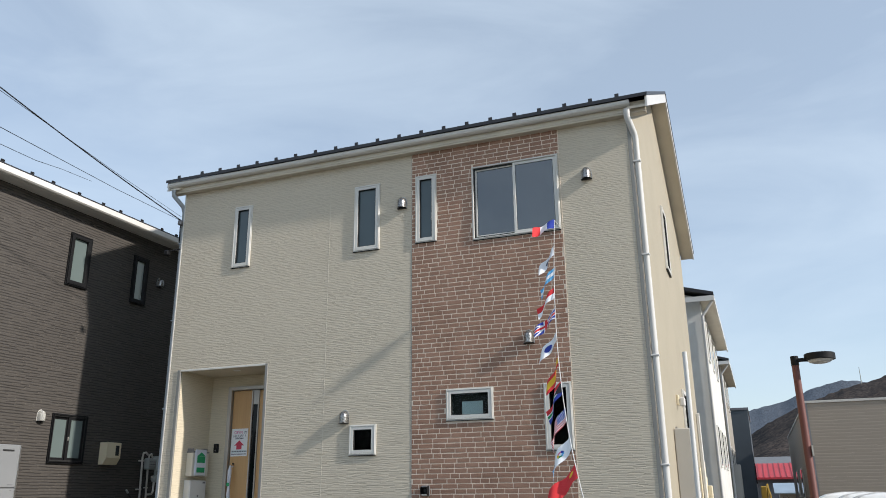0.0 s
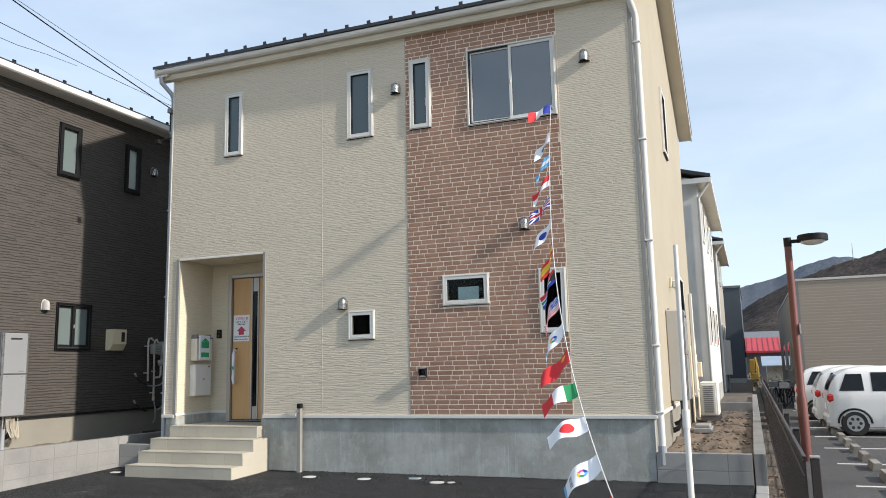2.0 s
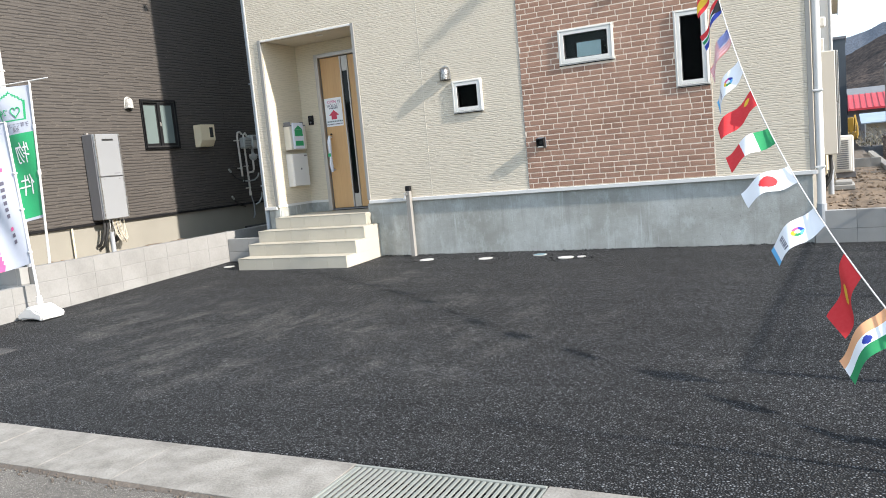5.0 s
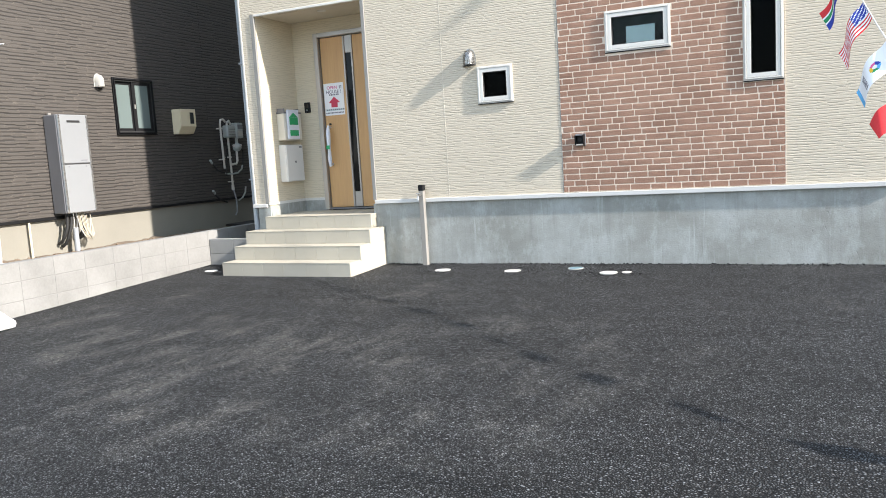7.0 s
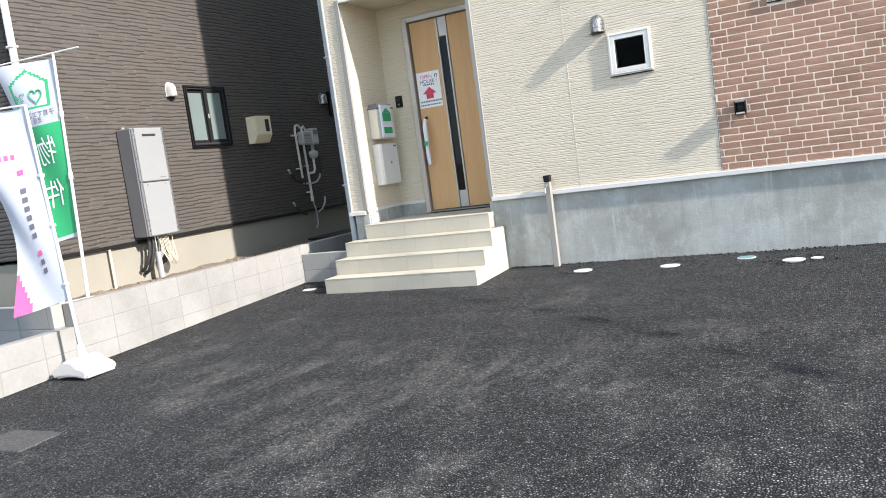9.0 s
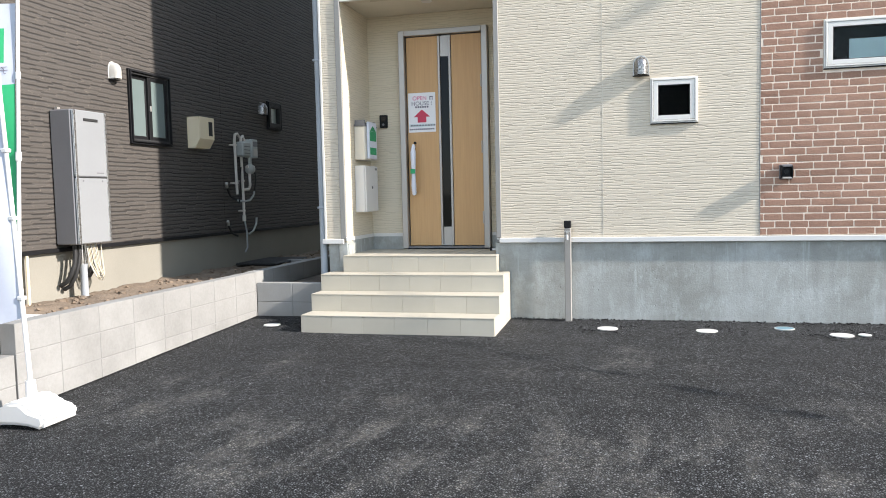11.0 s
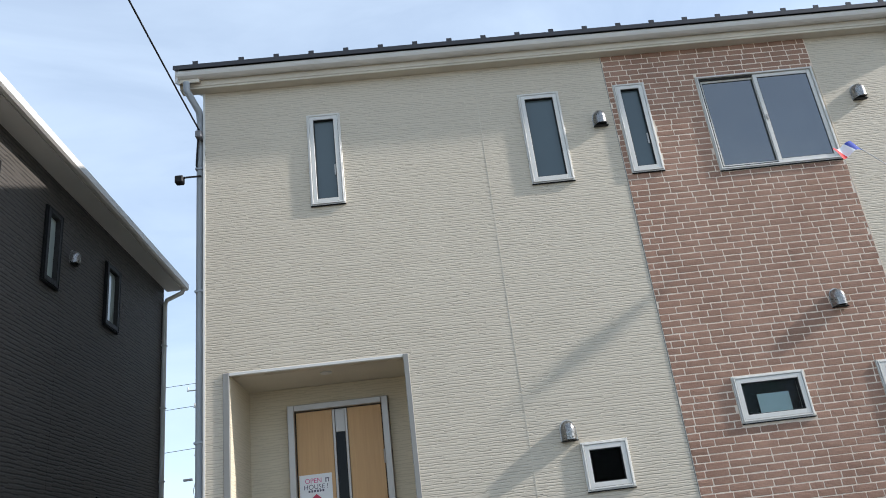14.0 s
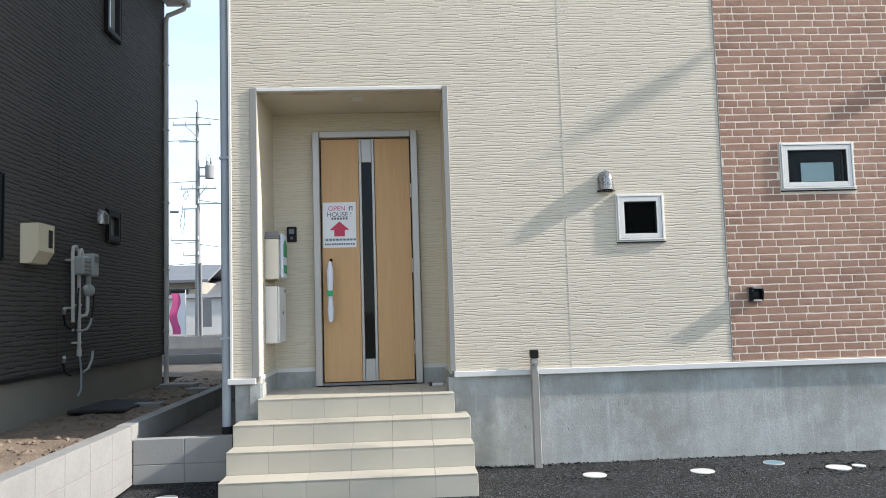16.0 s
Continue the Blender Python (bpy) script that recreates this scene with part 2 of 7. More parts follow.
def leafy_hill(name, a, b, c):
    m, n, l, p = nodes_of(name)
    vec = mapped(n, l, (1, 1, 1))
    col = blend(n, l, ranged(n, l, noise_of(n, l, vec, 0.012, 8, 0.7), 0.4, 0.62, 0, 1), a, b)
    col = blend(n, l, ranged(n, l, noise_of(n, l, vec, 0.05, 6, 0.7), 0.45, 0.65, 0, 0.7), col, c)
    col = blend(n, l, ranged(n, l, noise_of(n, l, vec, 0.16, 4, 0.7), 0.44, 0.60, 0, 0.75), col, tuple(x * 0.55 for x in b))
    l.new(col, p.inputs["Base Color"])
    p.inputs["Roughness"].default_value = 1.0
    p.inputs["Specular IOR Level"].default_value = 0.0
    return m


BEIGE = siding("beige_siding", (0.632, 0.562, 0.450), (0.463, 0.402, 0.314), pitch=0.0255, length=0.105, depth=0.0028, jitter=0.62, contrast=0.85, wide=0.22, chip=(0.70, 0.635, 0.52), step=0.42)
# Front siding lightened to stand in for light bounced inside the porch.
PORCH = siding("bounce_lit_porch_siding", (0.645, 0.57, 0.435), (0.515, 0.45, 0.335), pitch=0.0255, length=0.105, depth=0.002, jitter=0.62, contrast=0.8, wide=0.22, step=0.42)
# Same cream as BEIGE, coloured darker so the sunlit side keeps its tone.
SUN_DIMMED_BEIGE = surface("sun_dimmed_smooth_siding", (0.38, 0.335, 0.25), (0.335, 0.295, 0.22), rough=0.7, bump=0.001)
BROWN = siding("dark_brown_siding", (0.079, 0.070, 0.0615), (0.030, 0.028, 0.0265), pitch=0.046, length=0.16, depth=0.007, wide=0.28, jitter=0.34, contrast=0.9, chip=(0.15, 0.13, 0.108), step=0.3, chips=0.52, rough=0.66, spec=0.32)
MORTAR = surface("pale_mortar", (0.80, 0.68, 0.555), (0.70, 0.59, 0.48), fine=150, rough=0.85)
BRICK = surface("red_brown_brick", (0.400, 0.238, 0.166), (0.285, 0.160, 0.109), large=3.0, fine=55, rough=0.85, bump=0.003, spread=0.7, object_random=0.09)
CONCRETE = stained_concrete("foundation_concrete", (0.41, 0.422, 0.40), (0.27, 0.273, 0.245), (0.53, 0.56, 0.55))
OLD_CONCRETE = surface("worn_kerb_concrete", (0.34, 0.322, 0.288), (0.175, 0.163, 0.142), large=5.5, fine=70, rough=0.9, bump=0.006, spread=0.65)
# Beige house: only its sunlit side footing, darker than CONCRETE to temper the sun.
PALE_FOUNDATION = surface("pale_foundation", (0.255, 0.241, 0.202), (0.21, 0.198, 0.166), rough=0.85, bump=0.001)
BLOCK = surface("concrete_block", (0.285, 0.281, 0.268), (0.205, 0.201, 0.190), large=2.3, fine=45, rough=0.9, bump=0.002, spread=0.5, object_random=0.035)
KERBSTONE = surface("pale_kerb_concrete", (0.41, 0.40, 0.38), (0.34, 0.33, 0.315), large=4, fine=140, rough=0.9, bump=0.0015, object_random=0.05)
CAPWHITE = surface("dusty_white_plastic", (0.58, 0.57, 0.54), (0.50, 0.49, 0.46), large=8, rough=0.6, bump=0)
PALEBLUE = surface("pale_blue_sheet", (0.30, 0.38, 0.46), rough=0.6)
GREY_BLOCK = surface("grey_concrete_block", (0.30, 0.298, 0.285), (0.235, 0.233, 0.222), large=3, fine=140, rough=0.9, bump=0.0015, object_random=0.05)
JOINT = surface("block_joint", (0.24, 0.236, 0.225), rough=0.95)
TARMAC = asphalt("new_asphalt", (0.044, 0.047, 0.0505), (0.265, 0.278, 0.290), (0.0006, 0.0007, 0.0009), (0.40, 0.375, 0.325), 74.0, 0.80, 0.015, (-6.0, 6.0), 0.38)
ROAD = asphalt("old_road", (0.22, 0.205, 0.178), (0.50, 0.47, 0.41), (0.12, 0.11, 0.096), (0.42, 0.39, 0.335), 120.0, 0.9, 0.003)
LOT = asphalt("parking_asphalt", (0.09, 0.086, 0.08), (0.20, 0.19, 0.18), (0.05, 0.05, 0.05), (0.15, 0.145, 0.135), 100.0, 0.7, 0.002)
SOIL = surface("bare_soil", (0.25, 0.19, 0.135), (0.14, 0.108, 0.08), large=2.5, fine=35, rough=1.0, bump=0.012, spread=0.6)
# Dark gravel, lowered further for shade along the fence and in the passage.
DARK_SOIL = surface("dark_shaded_gravel_soil", (0.15, 0.125, 0.10), (0.08, 0.067, 0.056), large=2.5, fine=35, rough=1.0, bump=0.012, spread=0.6)
FIELD = surface("dry_field", (0.24, 0.21, 0.15), (0.16, 0.15, 0.10), large=0.2, fine=6, rough=1.0, bump=0.02)
TILE = surface("cream_step_tile", (0.455, 0.422, 0.345), (0.395, 0.363, 0.297), large=2.0, fine=160, rough=0.7, bump=0.0008, object_random=0.04)
GROUT = surface("tile_grout", (0.40, 0.37, 0.30), rough=0.95)
WHITE = surface("white_pvc", (0.66, 0.65, 0.625), (0.59, 0.58, 0.555), rough=0.4, bump=0)
OFFWHITE = surface("window_aluminium_white", (0.69, 0.675, 0.63), (0.63, 0.615, 0.57), rough=0.42, bump=0)
GUTTER = surface("white_gutter", (0.74, 0.72, 0.68), (0.62, 0.60, 0.56), rough=0.45, bump=0)
SOFFIT = surface("soffit_beige", (0.67, 0.61, 0.50), rough=0.7, bump=0)
TRIM = surface("grey_corner_trim", (0.27, 0.265, 0.245), (0.23, 0.225, 0.21), rough=0.55, bump=0)
ALU = surface("silver_aluminium", (0.44, 0.415, 0.385), (0.38, 0.355, 0.33), rough=0.38, metal=0.5, bump=0)
STEEL = surface("stainless_hood", (0.60, 0.59, 0.57), (0.45, 0.44, 0.43), rough=0.3, metal=0.9, bump=0)
ZINC = surface("galvanised_steel", (0.30, 0.315, 0.285), (0.20, 0.21, 0.19), fine=80, rough=0.6, metal=0.3)
SILVER = surface("silver_heater_paint", (0.36, 0.37, 0.38), (0.32, 0.33, 0.34), rough=0.36, metal=0.35, bump=0)
PIPEWHITE = surface("pale_coated_pipe", (0.66, 0.62, 0.56), (0.56, 0.52, 0.47), rough=0.5, bump=0)
METERGREY = surface("grey_green_meter_paint", (0.42, 0.44, 0.42), (0.33, 0.35, 0.33), large=6, rough=0.5, bump=0)
DARKGREY = surface("dark_grey_metal", (0.19, 0.19, 0.20), rough=0.5, metal=0.2, bump=0)
GREYBOX = surface("light_grey_cabinet", (0.50, 0.48, 0.44), (0.46, 0.44, 0.40), rough=0.5, bump=0)
CREAM = surface("cream_plastic", (0.78, 0.68, 0.48), (0.72, 0.62, 0.43), rough=0.5, bump=0)
BLACK = surface("black_frame", (0.012, 0.012, 0.013), rough=0.5, spec=0.18, bump=0)
CABLE = surface("dusty_cream_cable", (0.50, 0.45, 0.34), rough=0.5, bump=0)
RUBBER = surface("black_rubber", (0.02, 0.02, 0.02), rough=0.7, bump=0)
POSTGREY = surface("grey_brown_standpipe", (0.30, 0.285, 0.26), rough=0.5, bump=0)
SEALANT = surface("pale_sealant", (0.66, 0.60, 0.49), rough=0.7, bump=0)
PIPEGREY = surface("grey_pvc_pipe", (0.33, 0.35, 0.37), rough=0.5, bump=0)
# Bluish cast of skylight on the shaded pipe, put into its colour.
SKYLIT_PIPE = surface("skylight_tinted_pipe", (0.40, 0.44, 0.48), rough=0.45, bump=0)
ROOF = surface("charcoal_metal_roof", (0.035, 0.035, 0.04), rough=0.45, metal=0.2, bump=0)
WOOD = wooden("oak_door_veneer", (0.60, 0.365, 0.165), (0.50, 0.292, 0.125))
FROSTED = glassy("frosted_glass", (0.09, 0.125, 0.138), 0.16)
DIMGLASS = glassy("dark_reflecting_glass", (0.006, 0.007, 0.008), 0.03, 0.18)
# Frosted panes in shade, their colour raised to carry the reflected sky.
SKYPALE_GLASS = glassy("sky_paled_frosted_glass", (0.50, 0.57, 0.54), 0.06, 1.0)
SKYPALE_GLASS.node_tree.nodes["Principled BSDF"].inputs["IOR"].default_value = 1.8
GREENGLASS = glassy("pale_green_frosted_glass", (0.155, 0.195, 0.188), 0.20)
# Tinted dark so rooms behind read unlit; THINGLASS stays clear over the blind.
GLASS = tinted_glass("tinted_glass", (0.22, 0.24, 0.24), 1.12)
THINGLASS = tinted_glass("thin_clear_glass", (0.88, 0.92, 0.92))
# Near-black colour stands in for the unlit rooms behind the glass.
INTERIOR = surface("darkened_room", (0.03, 0.03, 0.03), rough=0.9)
PAPER = surface("white_paper", (0.80, 0.80, 0.80), (0.74, 0.74, 0.76), rough=0.7, bump=0)
PALEBLUE_SHEET = surface("bluish_sheet", (0.62, 0.72, 0.72), rough=0.6, bump=0)
MAILCREAM = surface("pale_mailbox_paint", (0.66, 0.62, 0.53), (0.61, 0.57, 0.48), rough=0.5, bump=0)
BANNERCLOTH = surface("bluish_white_banner_cloth", (0.46, 0.49, 0.56), (0.40, 0.43, 0.50), large=5, rough=0.85, bump=0)
RED = surface("red_print", (0.58, 0.045, 0.095), rough=0.6, bump=0)
GREEN = surface("green_print", (0.02, 0.36, 0.14), rough=0.6, bump=0)
INK = surface("dark_print", (0.13, 0.12, 0.16), rough=0.6, bump=0)
PINK = surface("pink_print", (0.66, 0.10, 0.27), rough=0.7, bump=0)
SHEET = surface("white_flag_cloth", (0.72, 0.74, 0.80), (0.66, 0.68, 0.75), rough=0.8, bump=0)
BLUE = surface("blue_cloth", (0.02, 0.045, 0.32), rough=0.8, bump=0)
SKYBLUE = surface("sky_blue_cloth", (0.12, 0.42, 0.72), rough=0.8, bump=0)
CLOTHRED = surface("red_cloth", (0.66, 0.03, 0.035), rough=0.8, bump=0)
CLOTHGREEN = surface("green_cloth", (0.015, 0.26, 0.09), rough=0.8, bump=0)
ORANGE = surface("orange_cloth", (0.80, 0.40, 0.20), rough=0.8, bump=0)
YELLOW = surface("yellow_cloth", (0.80, 0.50, 0.03), rough=0.8, bump=0)
DIGGER = surface("dusty_yellow_paint", (0.42, 0.26, 0.035), rough=0.6, bump=0)
CLOTHBLACK = surface("black_cloth", (0.02, 0.02, 0.02), rough=0.8, bump=0)
FENCE = surface("dark_brown_fence_paint", (0.032, 0.022, 0.019), rough=0.5, bump=0)
RUST = surface("red_brown_lamp_paint", (0.155, 0.048, 0.036), (0.115, 0.037, 0.029), rough=0.55, bump=0)
CARWHITE = surface("white_car_paint", (0.78, 0.78, 0.77), (0.74, 0.74, 0.73), rough=0.22, bump=0)
CARGLASS = glassy("dark_car_glass", (0.012, 0.013, 0.014), 0.03, 0.8)
TAIL = surface("red_tail_lens", (0.55, 0.02, 0.02), rough=0.2, bump=0)
LINEPAINT = surface("white_line_paint", (0.66, 0.65, 0.62), (0.45, 0.44, 0.42), large=6, fine=80, rough=0.8)
TANBRICK = siding("tan_building_siding", (0.265, 0.228, 0.188), (0.335, 0.295, 0.245), pitch=0.11, length=0.5, depth=0.002, jitter=0.2, contrast=0.55, step=0.3)
WHITEWALL = surface("white_house_siding", (0.72, 0.71, 0.67), rough=0.7)
GREYWALL = surface("grey_house_siding", (0.36, 0.33, 0.28), rough=0.7)
SLATEWALL = surface("slate_blue_siding", (0.075, 0.09, 0.105), rough=0.6)
REDROOF = surface("red_metal_roof", (0.50, 0.04, 0.05), rough=0.5)
GREYROOF = surface("grey_tile_roof", (0.17, 0.18, 0.19), rough=0.7)
HILL = leafy_hill("wooded_hill", (0.092, 0.078, 0.072), (0.042, 0.042, 0.043), (0.135, 0.104, 0.088))
# Distance haze is mixed into this colour: paler and bluer than HILL.
FARHILL = leafy_hill("haze_tinted_hill", (0.135, 0.155, 0.19), (0.115, 0.135, 0.165), (0.155, 0.172, 0.20))
POLE = surface("concrete_pole", (0.27, 0.27, 0.265), (0.22, 0.22, 0.215), rough=0.8)

# ---- building helpers ----
ORIGIN = {}


def thing(name, at, label, category, group="", kind=""):
    ob = new(name)
    ob.empty_display_size = 0.1
    ob.location = at
    ORIGIN[ob] = Vector(at)
    return tagged(ob, label, category, group, kind)


def to_mesh(name, bm, mats, smooth=False):
    me = bpy.data.meshes.new(name)
    bm.normal_update()
    bm.to_mesh(me)
    bm.free()
    for m in mats if isinstance(mats, (list, tuple)) else [mats]:
        me.materials.append(m)
    if smooth:
        me.shade_smooth()
        me.set_sharp_from_angle(angle=radians(35))
    return me


def part(name, bm, material, parent, label="", smooth=False, kind=""):
    """Links a bmesh, given in world places, as one mesh object under a thing or a part."""
    o = ORIGIN[parent]
    bmesh.ops.translate(bm, verts=bm.verts, vec=-o)
    ob = new(name, to_mesh(name, bm, material, smooth))
    ob.parent = parent
    ORIGIN[ob] = o
    return tagged(ob, label, kind=kind)


def solo(name, bm, material, label, category="", kind="", group="", smooth=False):
    """One top-level mesh in world places."""
    ob = new(name, to_mesh(name, bm, material, smooth))
    ORIGIN[ob] = Vector((0, 0, 0))
    return tagged(ob, label, category, group, kind)


def box(bm, x0, x1, y0, y1, z0, z1, bevel=0.0, seg=1):
    x0, x1, y0, y1, z0, z1 = min(x0, x1), max(x0, x1), min(y0, y1), max(y0, y1), min(z0, z1), max(z0, z1)
    m = Matrix.Translation(((x0 + x1) / 2, (y0 + y1) / 2, (z0 + z1) / 2)) @ Matrix.Diagonal((x1 - x0, y1 - y0, z1 - z0, 1))
    r = bmesh.ops.create_cube(bm, size=1, matrix=m)
    if bevel:
        es = list({e for v in r["verts"] for e in v.link_edges})
        bmesh.ops.bevel(bm, geom=es, offset=bevel, segments=seg, affect="EDGES", profile=0.5)
    return bm


def boxes(*rows, bevel=0.0):
    bm = bmesh.new()
    for r in rows:
        box(bm, *r, bevel=bevel)
    return bm


def tube(bm, points, radius, sides=10, caps=True):
    """A round bar swept along points; radius may be one per point."""
    pts = [Vector(p) for p in points]
    rad = radius if isinstance(radius, (list, tuple)) else [radius] * len(pts)
    rings, up = [], None
    for i, p in enumerate(pts):
        d = (pts[min(i + 1, len(pts) - 1)] - pts[max(i - 1, 0)]).normalized()
        if up is None:
            up = Vector((0, 0, 1)) if abs(d.z) < 0.9 else Vector((1, 0, 0))
        a = d.cross(up).normalized()
        b = a.cross(d).normalized()
        up = b
        rings.append([bm.verts.new(p + rad[i] * (math.cos(k * 2 * math.pi / sides) * a + math.sin(k * 2 * math.pi / sides) * b)) for k in range(sides)])
    for r, q in zip(rings, rings[1:]):
        for k in range(sides):
            bm.faces.new((r[k], r[(k + 1) % sides], q[(k + 1) % sides], q[k]))
    if caps:
        bm.faces.new(rings[0][::-1])
        bm.faces.new(rings[-1])
    return bm


def prism(bm, outline, axis, a, b):
    """An outline in the two other axes, drawn out from a to b along axis 0, 1 or 2."""
    def at(p, t):
        q = list(p)
        q.insert(axis, t)
        return q
    lo = [bm.verts.new(at(p, a)) for p in outline]
    hi = [bm.verts.new(at(p, b)) for p in outline]
    bm.faces.new(lo)
    bm.faces.new(hi[::-1])
    for i in range(len(lo)):
        j = (i + 1) % len(lo)
        bm.faces.new((lo[j], lo[i], hi[i], hi[j]))
    bmesh.ops.recalc_face_normals(bm, faces=bm.faces)
    return bm


def disc(bm, c, r, axis, depth, sides=24):
    o = [(r * math.cos(2 * math.pi * k / sides), r * math.sin(2 * math.pi * k / sides)) for k in range(sides)]
    others = [i for i in range(3) if i != axis]
    return prism(bm, [(c[others[0]] + p[0], c[others[1]] + p[1]) for p in o], axis, c[axis], c[axis] + depth)


def pierced(bm, place, u0, u1, v0, v1, n0, n1, holes):
    """A wall u0..u1, v0..v1, as thick as n0..n1, with rectangular holes through it. place turns (u, n, v) into the world."""
    us = sorted({u0, u1, *[min(max(h[i], u0), u1) for h in holes for i in (0, 1)]})
    vs = sorted({v0, v1, *[min(max(h[i], v0), v1) for h in holes for i in (2, 3)]})
    solid = {}
    for i in range(len(us) - 1):
        for j in range(len(vs) - 1):
            cu, cv = (us[i] + us[i + 1]) / 2, (vs[j] + vs[j + 1]) / 2
            solid[i, j] = not any(h[0] < cu < h[1] and h[2] < cv < h[3] for h in holes)
    made = {}

    def vert(u, n, v):
        k = (u, n, v)
        if k not in made:
            made[k] = bm.verts.new(place(u, n, v))
        return made[k]
    for (i, j), s in solid.items():
        if not s:
            continue
        a, b, c, d = us[i], us[i + 1], vs[j], vs[j + 1]
        for n in (n0, n1):
            bm.faces.new([vert(a, n, c), vert(b, n, c), vert(b, n, d), vert(a, n, d)])
        for di, dj, e0, e1 in ((-1, 0, (a, c), (a, d)), (1, 0, (b, c), (b, d)), (0, -1, (a, c), (b, c)), (0, 1, (a, d), (b, d))):
            if not solid.get((i + di, j + dj)):
                bm.faces.new([vert(e0[0], n0, e0[1]), vert(e1[0], n0, e1[1]), vert(e1[0], n1, e1[1]), vert(e0[0], n1, e0[1])])
    bmesh.ops.recalc_face_normals(bm, faces=bm.faces)
    return bm


def pbox(bm, place, u0, u1, n0, n1, v0, v1, bevel=0.0):
    a, b = place(u0, n0, v0), place(u1, n1, v1)
    return box(bm, a[0], b[0], a[1], b[1], a[2], b[2], bevel)


def ring_frame(bm, place, u0, u1, v0, v1, w, n0, n1, bevel=0.004):
    pbox(bm, place, u0, u0 + w, n0, n1, v0, v1, bevel)
    pbox(bm, place, u1 - w, u1, n0, n1, v0, v1, bevel)
    pbox(bm, place, u0 + w, u1 - w, n0, n1, v0, v0 + w, bevel)
    pbox(bm, place, u0 + w, u1 - w, n0, n1, v1 - w, v1, bevel)
    return bm


def lettering(words, size, m, material, name, parent, mirrored=False):
    """Words in the built-in font as a thin mesh part; m puts the text's plane into the world."""
    cu = bpy.data.curves.new(name, "FONT")
    cu.body, cu.size, cu.extrude, cu.align_x, cu.align_y = words, size, 0.0008, "CENTER", "CENTER"
    tmp = bpy.data.objects.new(name, cu)
    scene.collection.objects.link(tmp)
    bpy.context.view_layer.update()
    me = bpy.data.meshes.new_from_object(tmp)
    bpy.data.objects.remove(tmp)
    me.transform(m @ (Matrix.Diagonal((-1, 1, 1, 1)) if mirrored else Matrix.Identity(4)))
    me.transform(Matrix.Translation(-ORIGIN[parent]))
    me.materials.clear()
    me.materials.append(material)
    ob = new(name, me)
    ob.parent = parent
    return ob


def lot_z(y):
    """The forecourt falls gently from the house to the street."""
    return 0.1 - 0.032 * (9.97 - y)

# ---- ground ----
def slab(name, x0, x1, y0, y1, top, material, label, kind="structure", under=-0.5):
    return solo(name, boxes((x0, x1, y0, y1, under, top)), material, label, kind=kind)


def sheet(name, x0, x1, y0, y1, height, material, label, step=0.08, kind="structure", category=""):
    """A surface of small squares that follows height(x, y), with sides down to below the ground."""
    bm = bmesh.new()
    nx, ny = max(2, round((x1 - x0) / step)), max(2, round((y1 - y0) / step))
    grid = [[bm.verts.new((x0 + (x1 - x0) * i / nx, y0 + (y1 - y0) * j / ny, height(x0 + (x1 - x0) * i / nx, y0 + (y1 - y0) * j / ny))) for j in range(ny + 1)] for i in range(nx + 1)]
    for i in range(nx):
        for j in range(ny):
            bm.faces.new((grid[i][j], grid[i + 1][j], grid[i + 1][j + 1], grid[i][j + 1]))
    rim = [grid[i][0] for i in range(nx + 1)] + [grid[nx][j] for j in range(1, ny + 1)] + [grid[i][ny] for i in range(nx - 1, -1, -1)] + [grid[0][j] for j in range(ny - 1, 0, -1)]
    low = [bm.verts.new((v.co.x, v.co.y, -0.34)) for v in rim]
    for i in range(len(rim)):
        j = (i + 1) % len(rim)
        bm.faces.new((rim[j], rim[i], low[i], low[j]))
    ob = solo(name, bm, material, label, category, kind)
    ob.data.shade_smooth()
    return ob


def fuzz(x, y, k, a):
    return a * noise.noise((x * k, y * k, 3.7))


solo("ground", boxes((-4400, 4400, -4400, 4400, -1.0, -0.34)), FIELD, "dry ground reaching the hills", kind="structure")
slab("road", -70, 70, -9, 3.40, -0.118, ROAD, "worn pale asphalt street")
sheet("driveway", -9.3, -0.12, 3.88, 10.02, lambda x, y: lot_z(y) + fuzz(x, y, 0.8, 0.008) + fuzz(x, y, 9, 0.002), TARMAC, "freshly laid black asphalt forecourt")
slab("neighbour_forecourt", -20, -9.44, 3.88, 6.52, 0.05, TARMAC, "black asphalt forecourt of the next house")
sheet("neighbour_soil", -10.70, -9.41, 6.68, 17.6, lambda x, y: 0.43 + fuzz(x, y, 3.0, 0.035) + fuzz(x, y, 14, 0.02), SOIL, "bare soil strip beside the dark house", 0.05)
sheet("passage_soil", -9.32, -8.5, 9.96, 17.6, lambda x, y: 0.35 + fuzz(x, y, 3.0, 0.02) + fuzz(x, y, 14, 0.012), DARK_SOIL, "soil in the passage, darkened for shade between the houses", 0.06)
sheet("side_soil", -1.2, -0.1, 10.06, 19.6, lambda x, y: 0.36 + fuzz(x, y, 2.5, 0.04) + fuzz(x, y, 12, 0.025), SOIL, "lumpy bare soil beside the beige house", 0.05)
slab("parking_lot", 0.30, 40, 3.40, 70, -0.2, LOT, "grey asphalt car park")
sheet("gravel_strip", 0.0, 0.32, 3.9, 27, lambda x, y: -0.10 + fuzz(x, y, 9, 0.02) + fuzz(x, y, 35, 0.02), DARK_SOIL, "gravel strip below the fence", 0.05)
slab("back_lot", -70, -0.1, 17.58, 150, 0.36, DARK_SOIL, "bare building land behind the houses")

# gutter covers along the street
gutter_line = thing("street_gutter", (-4, 3.64, -0.2), "row of worn concrete gutter covers along the street", "gutter", kind="structure")
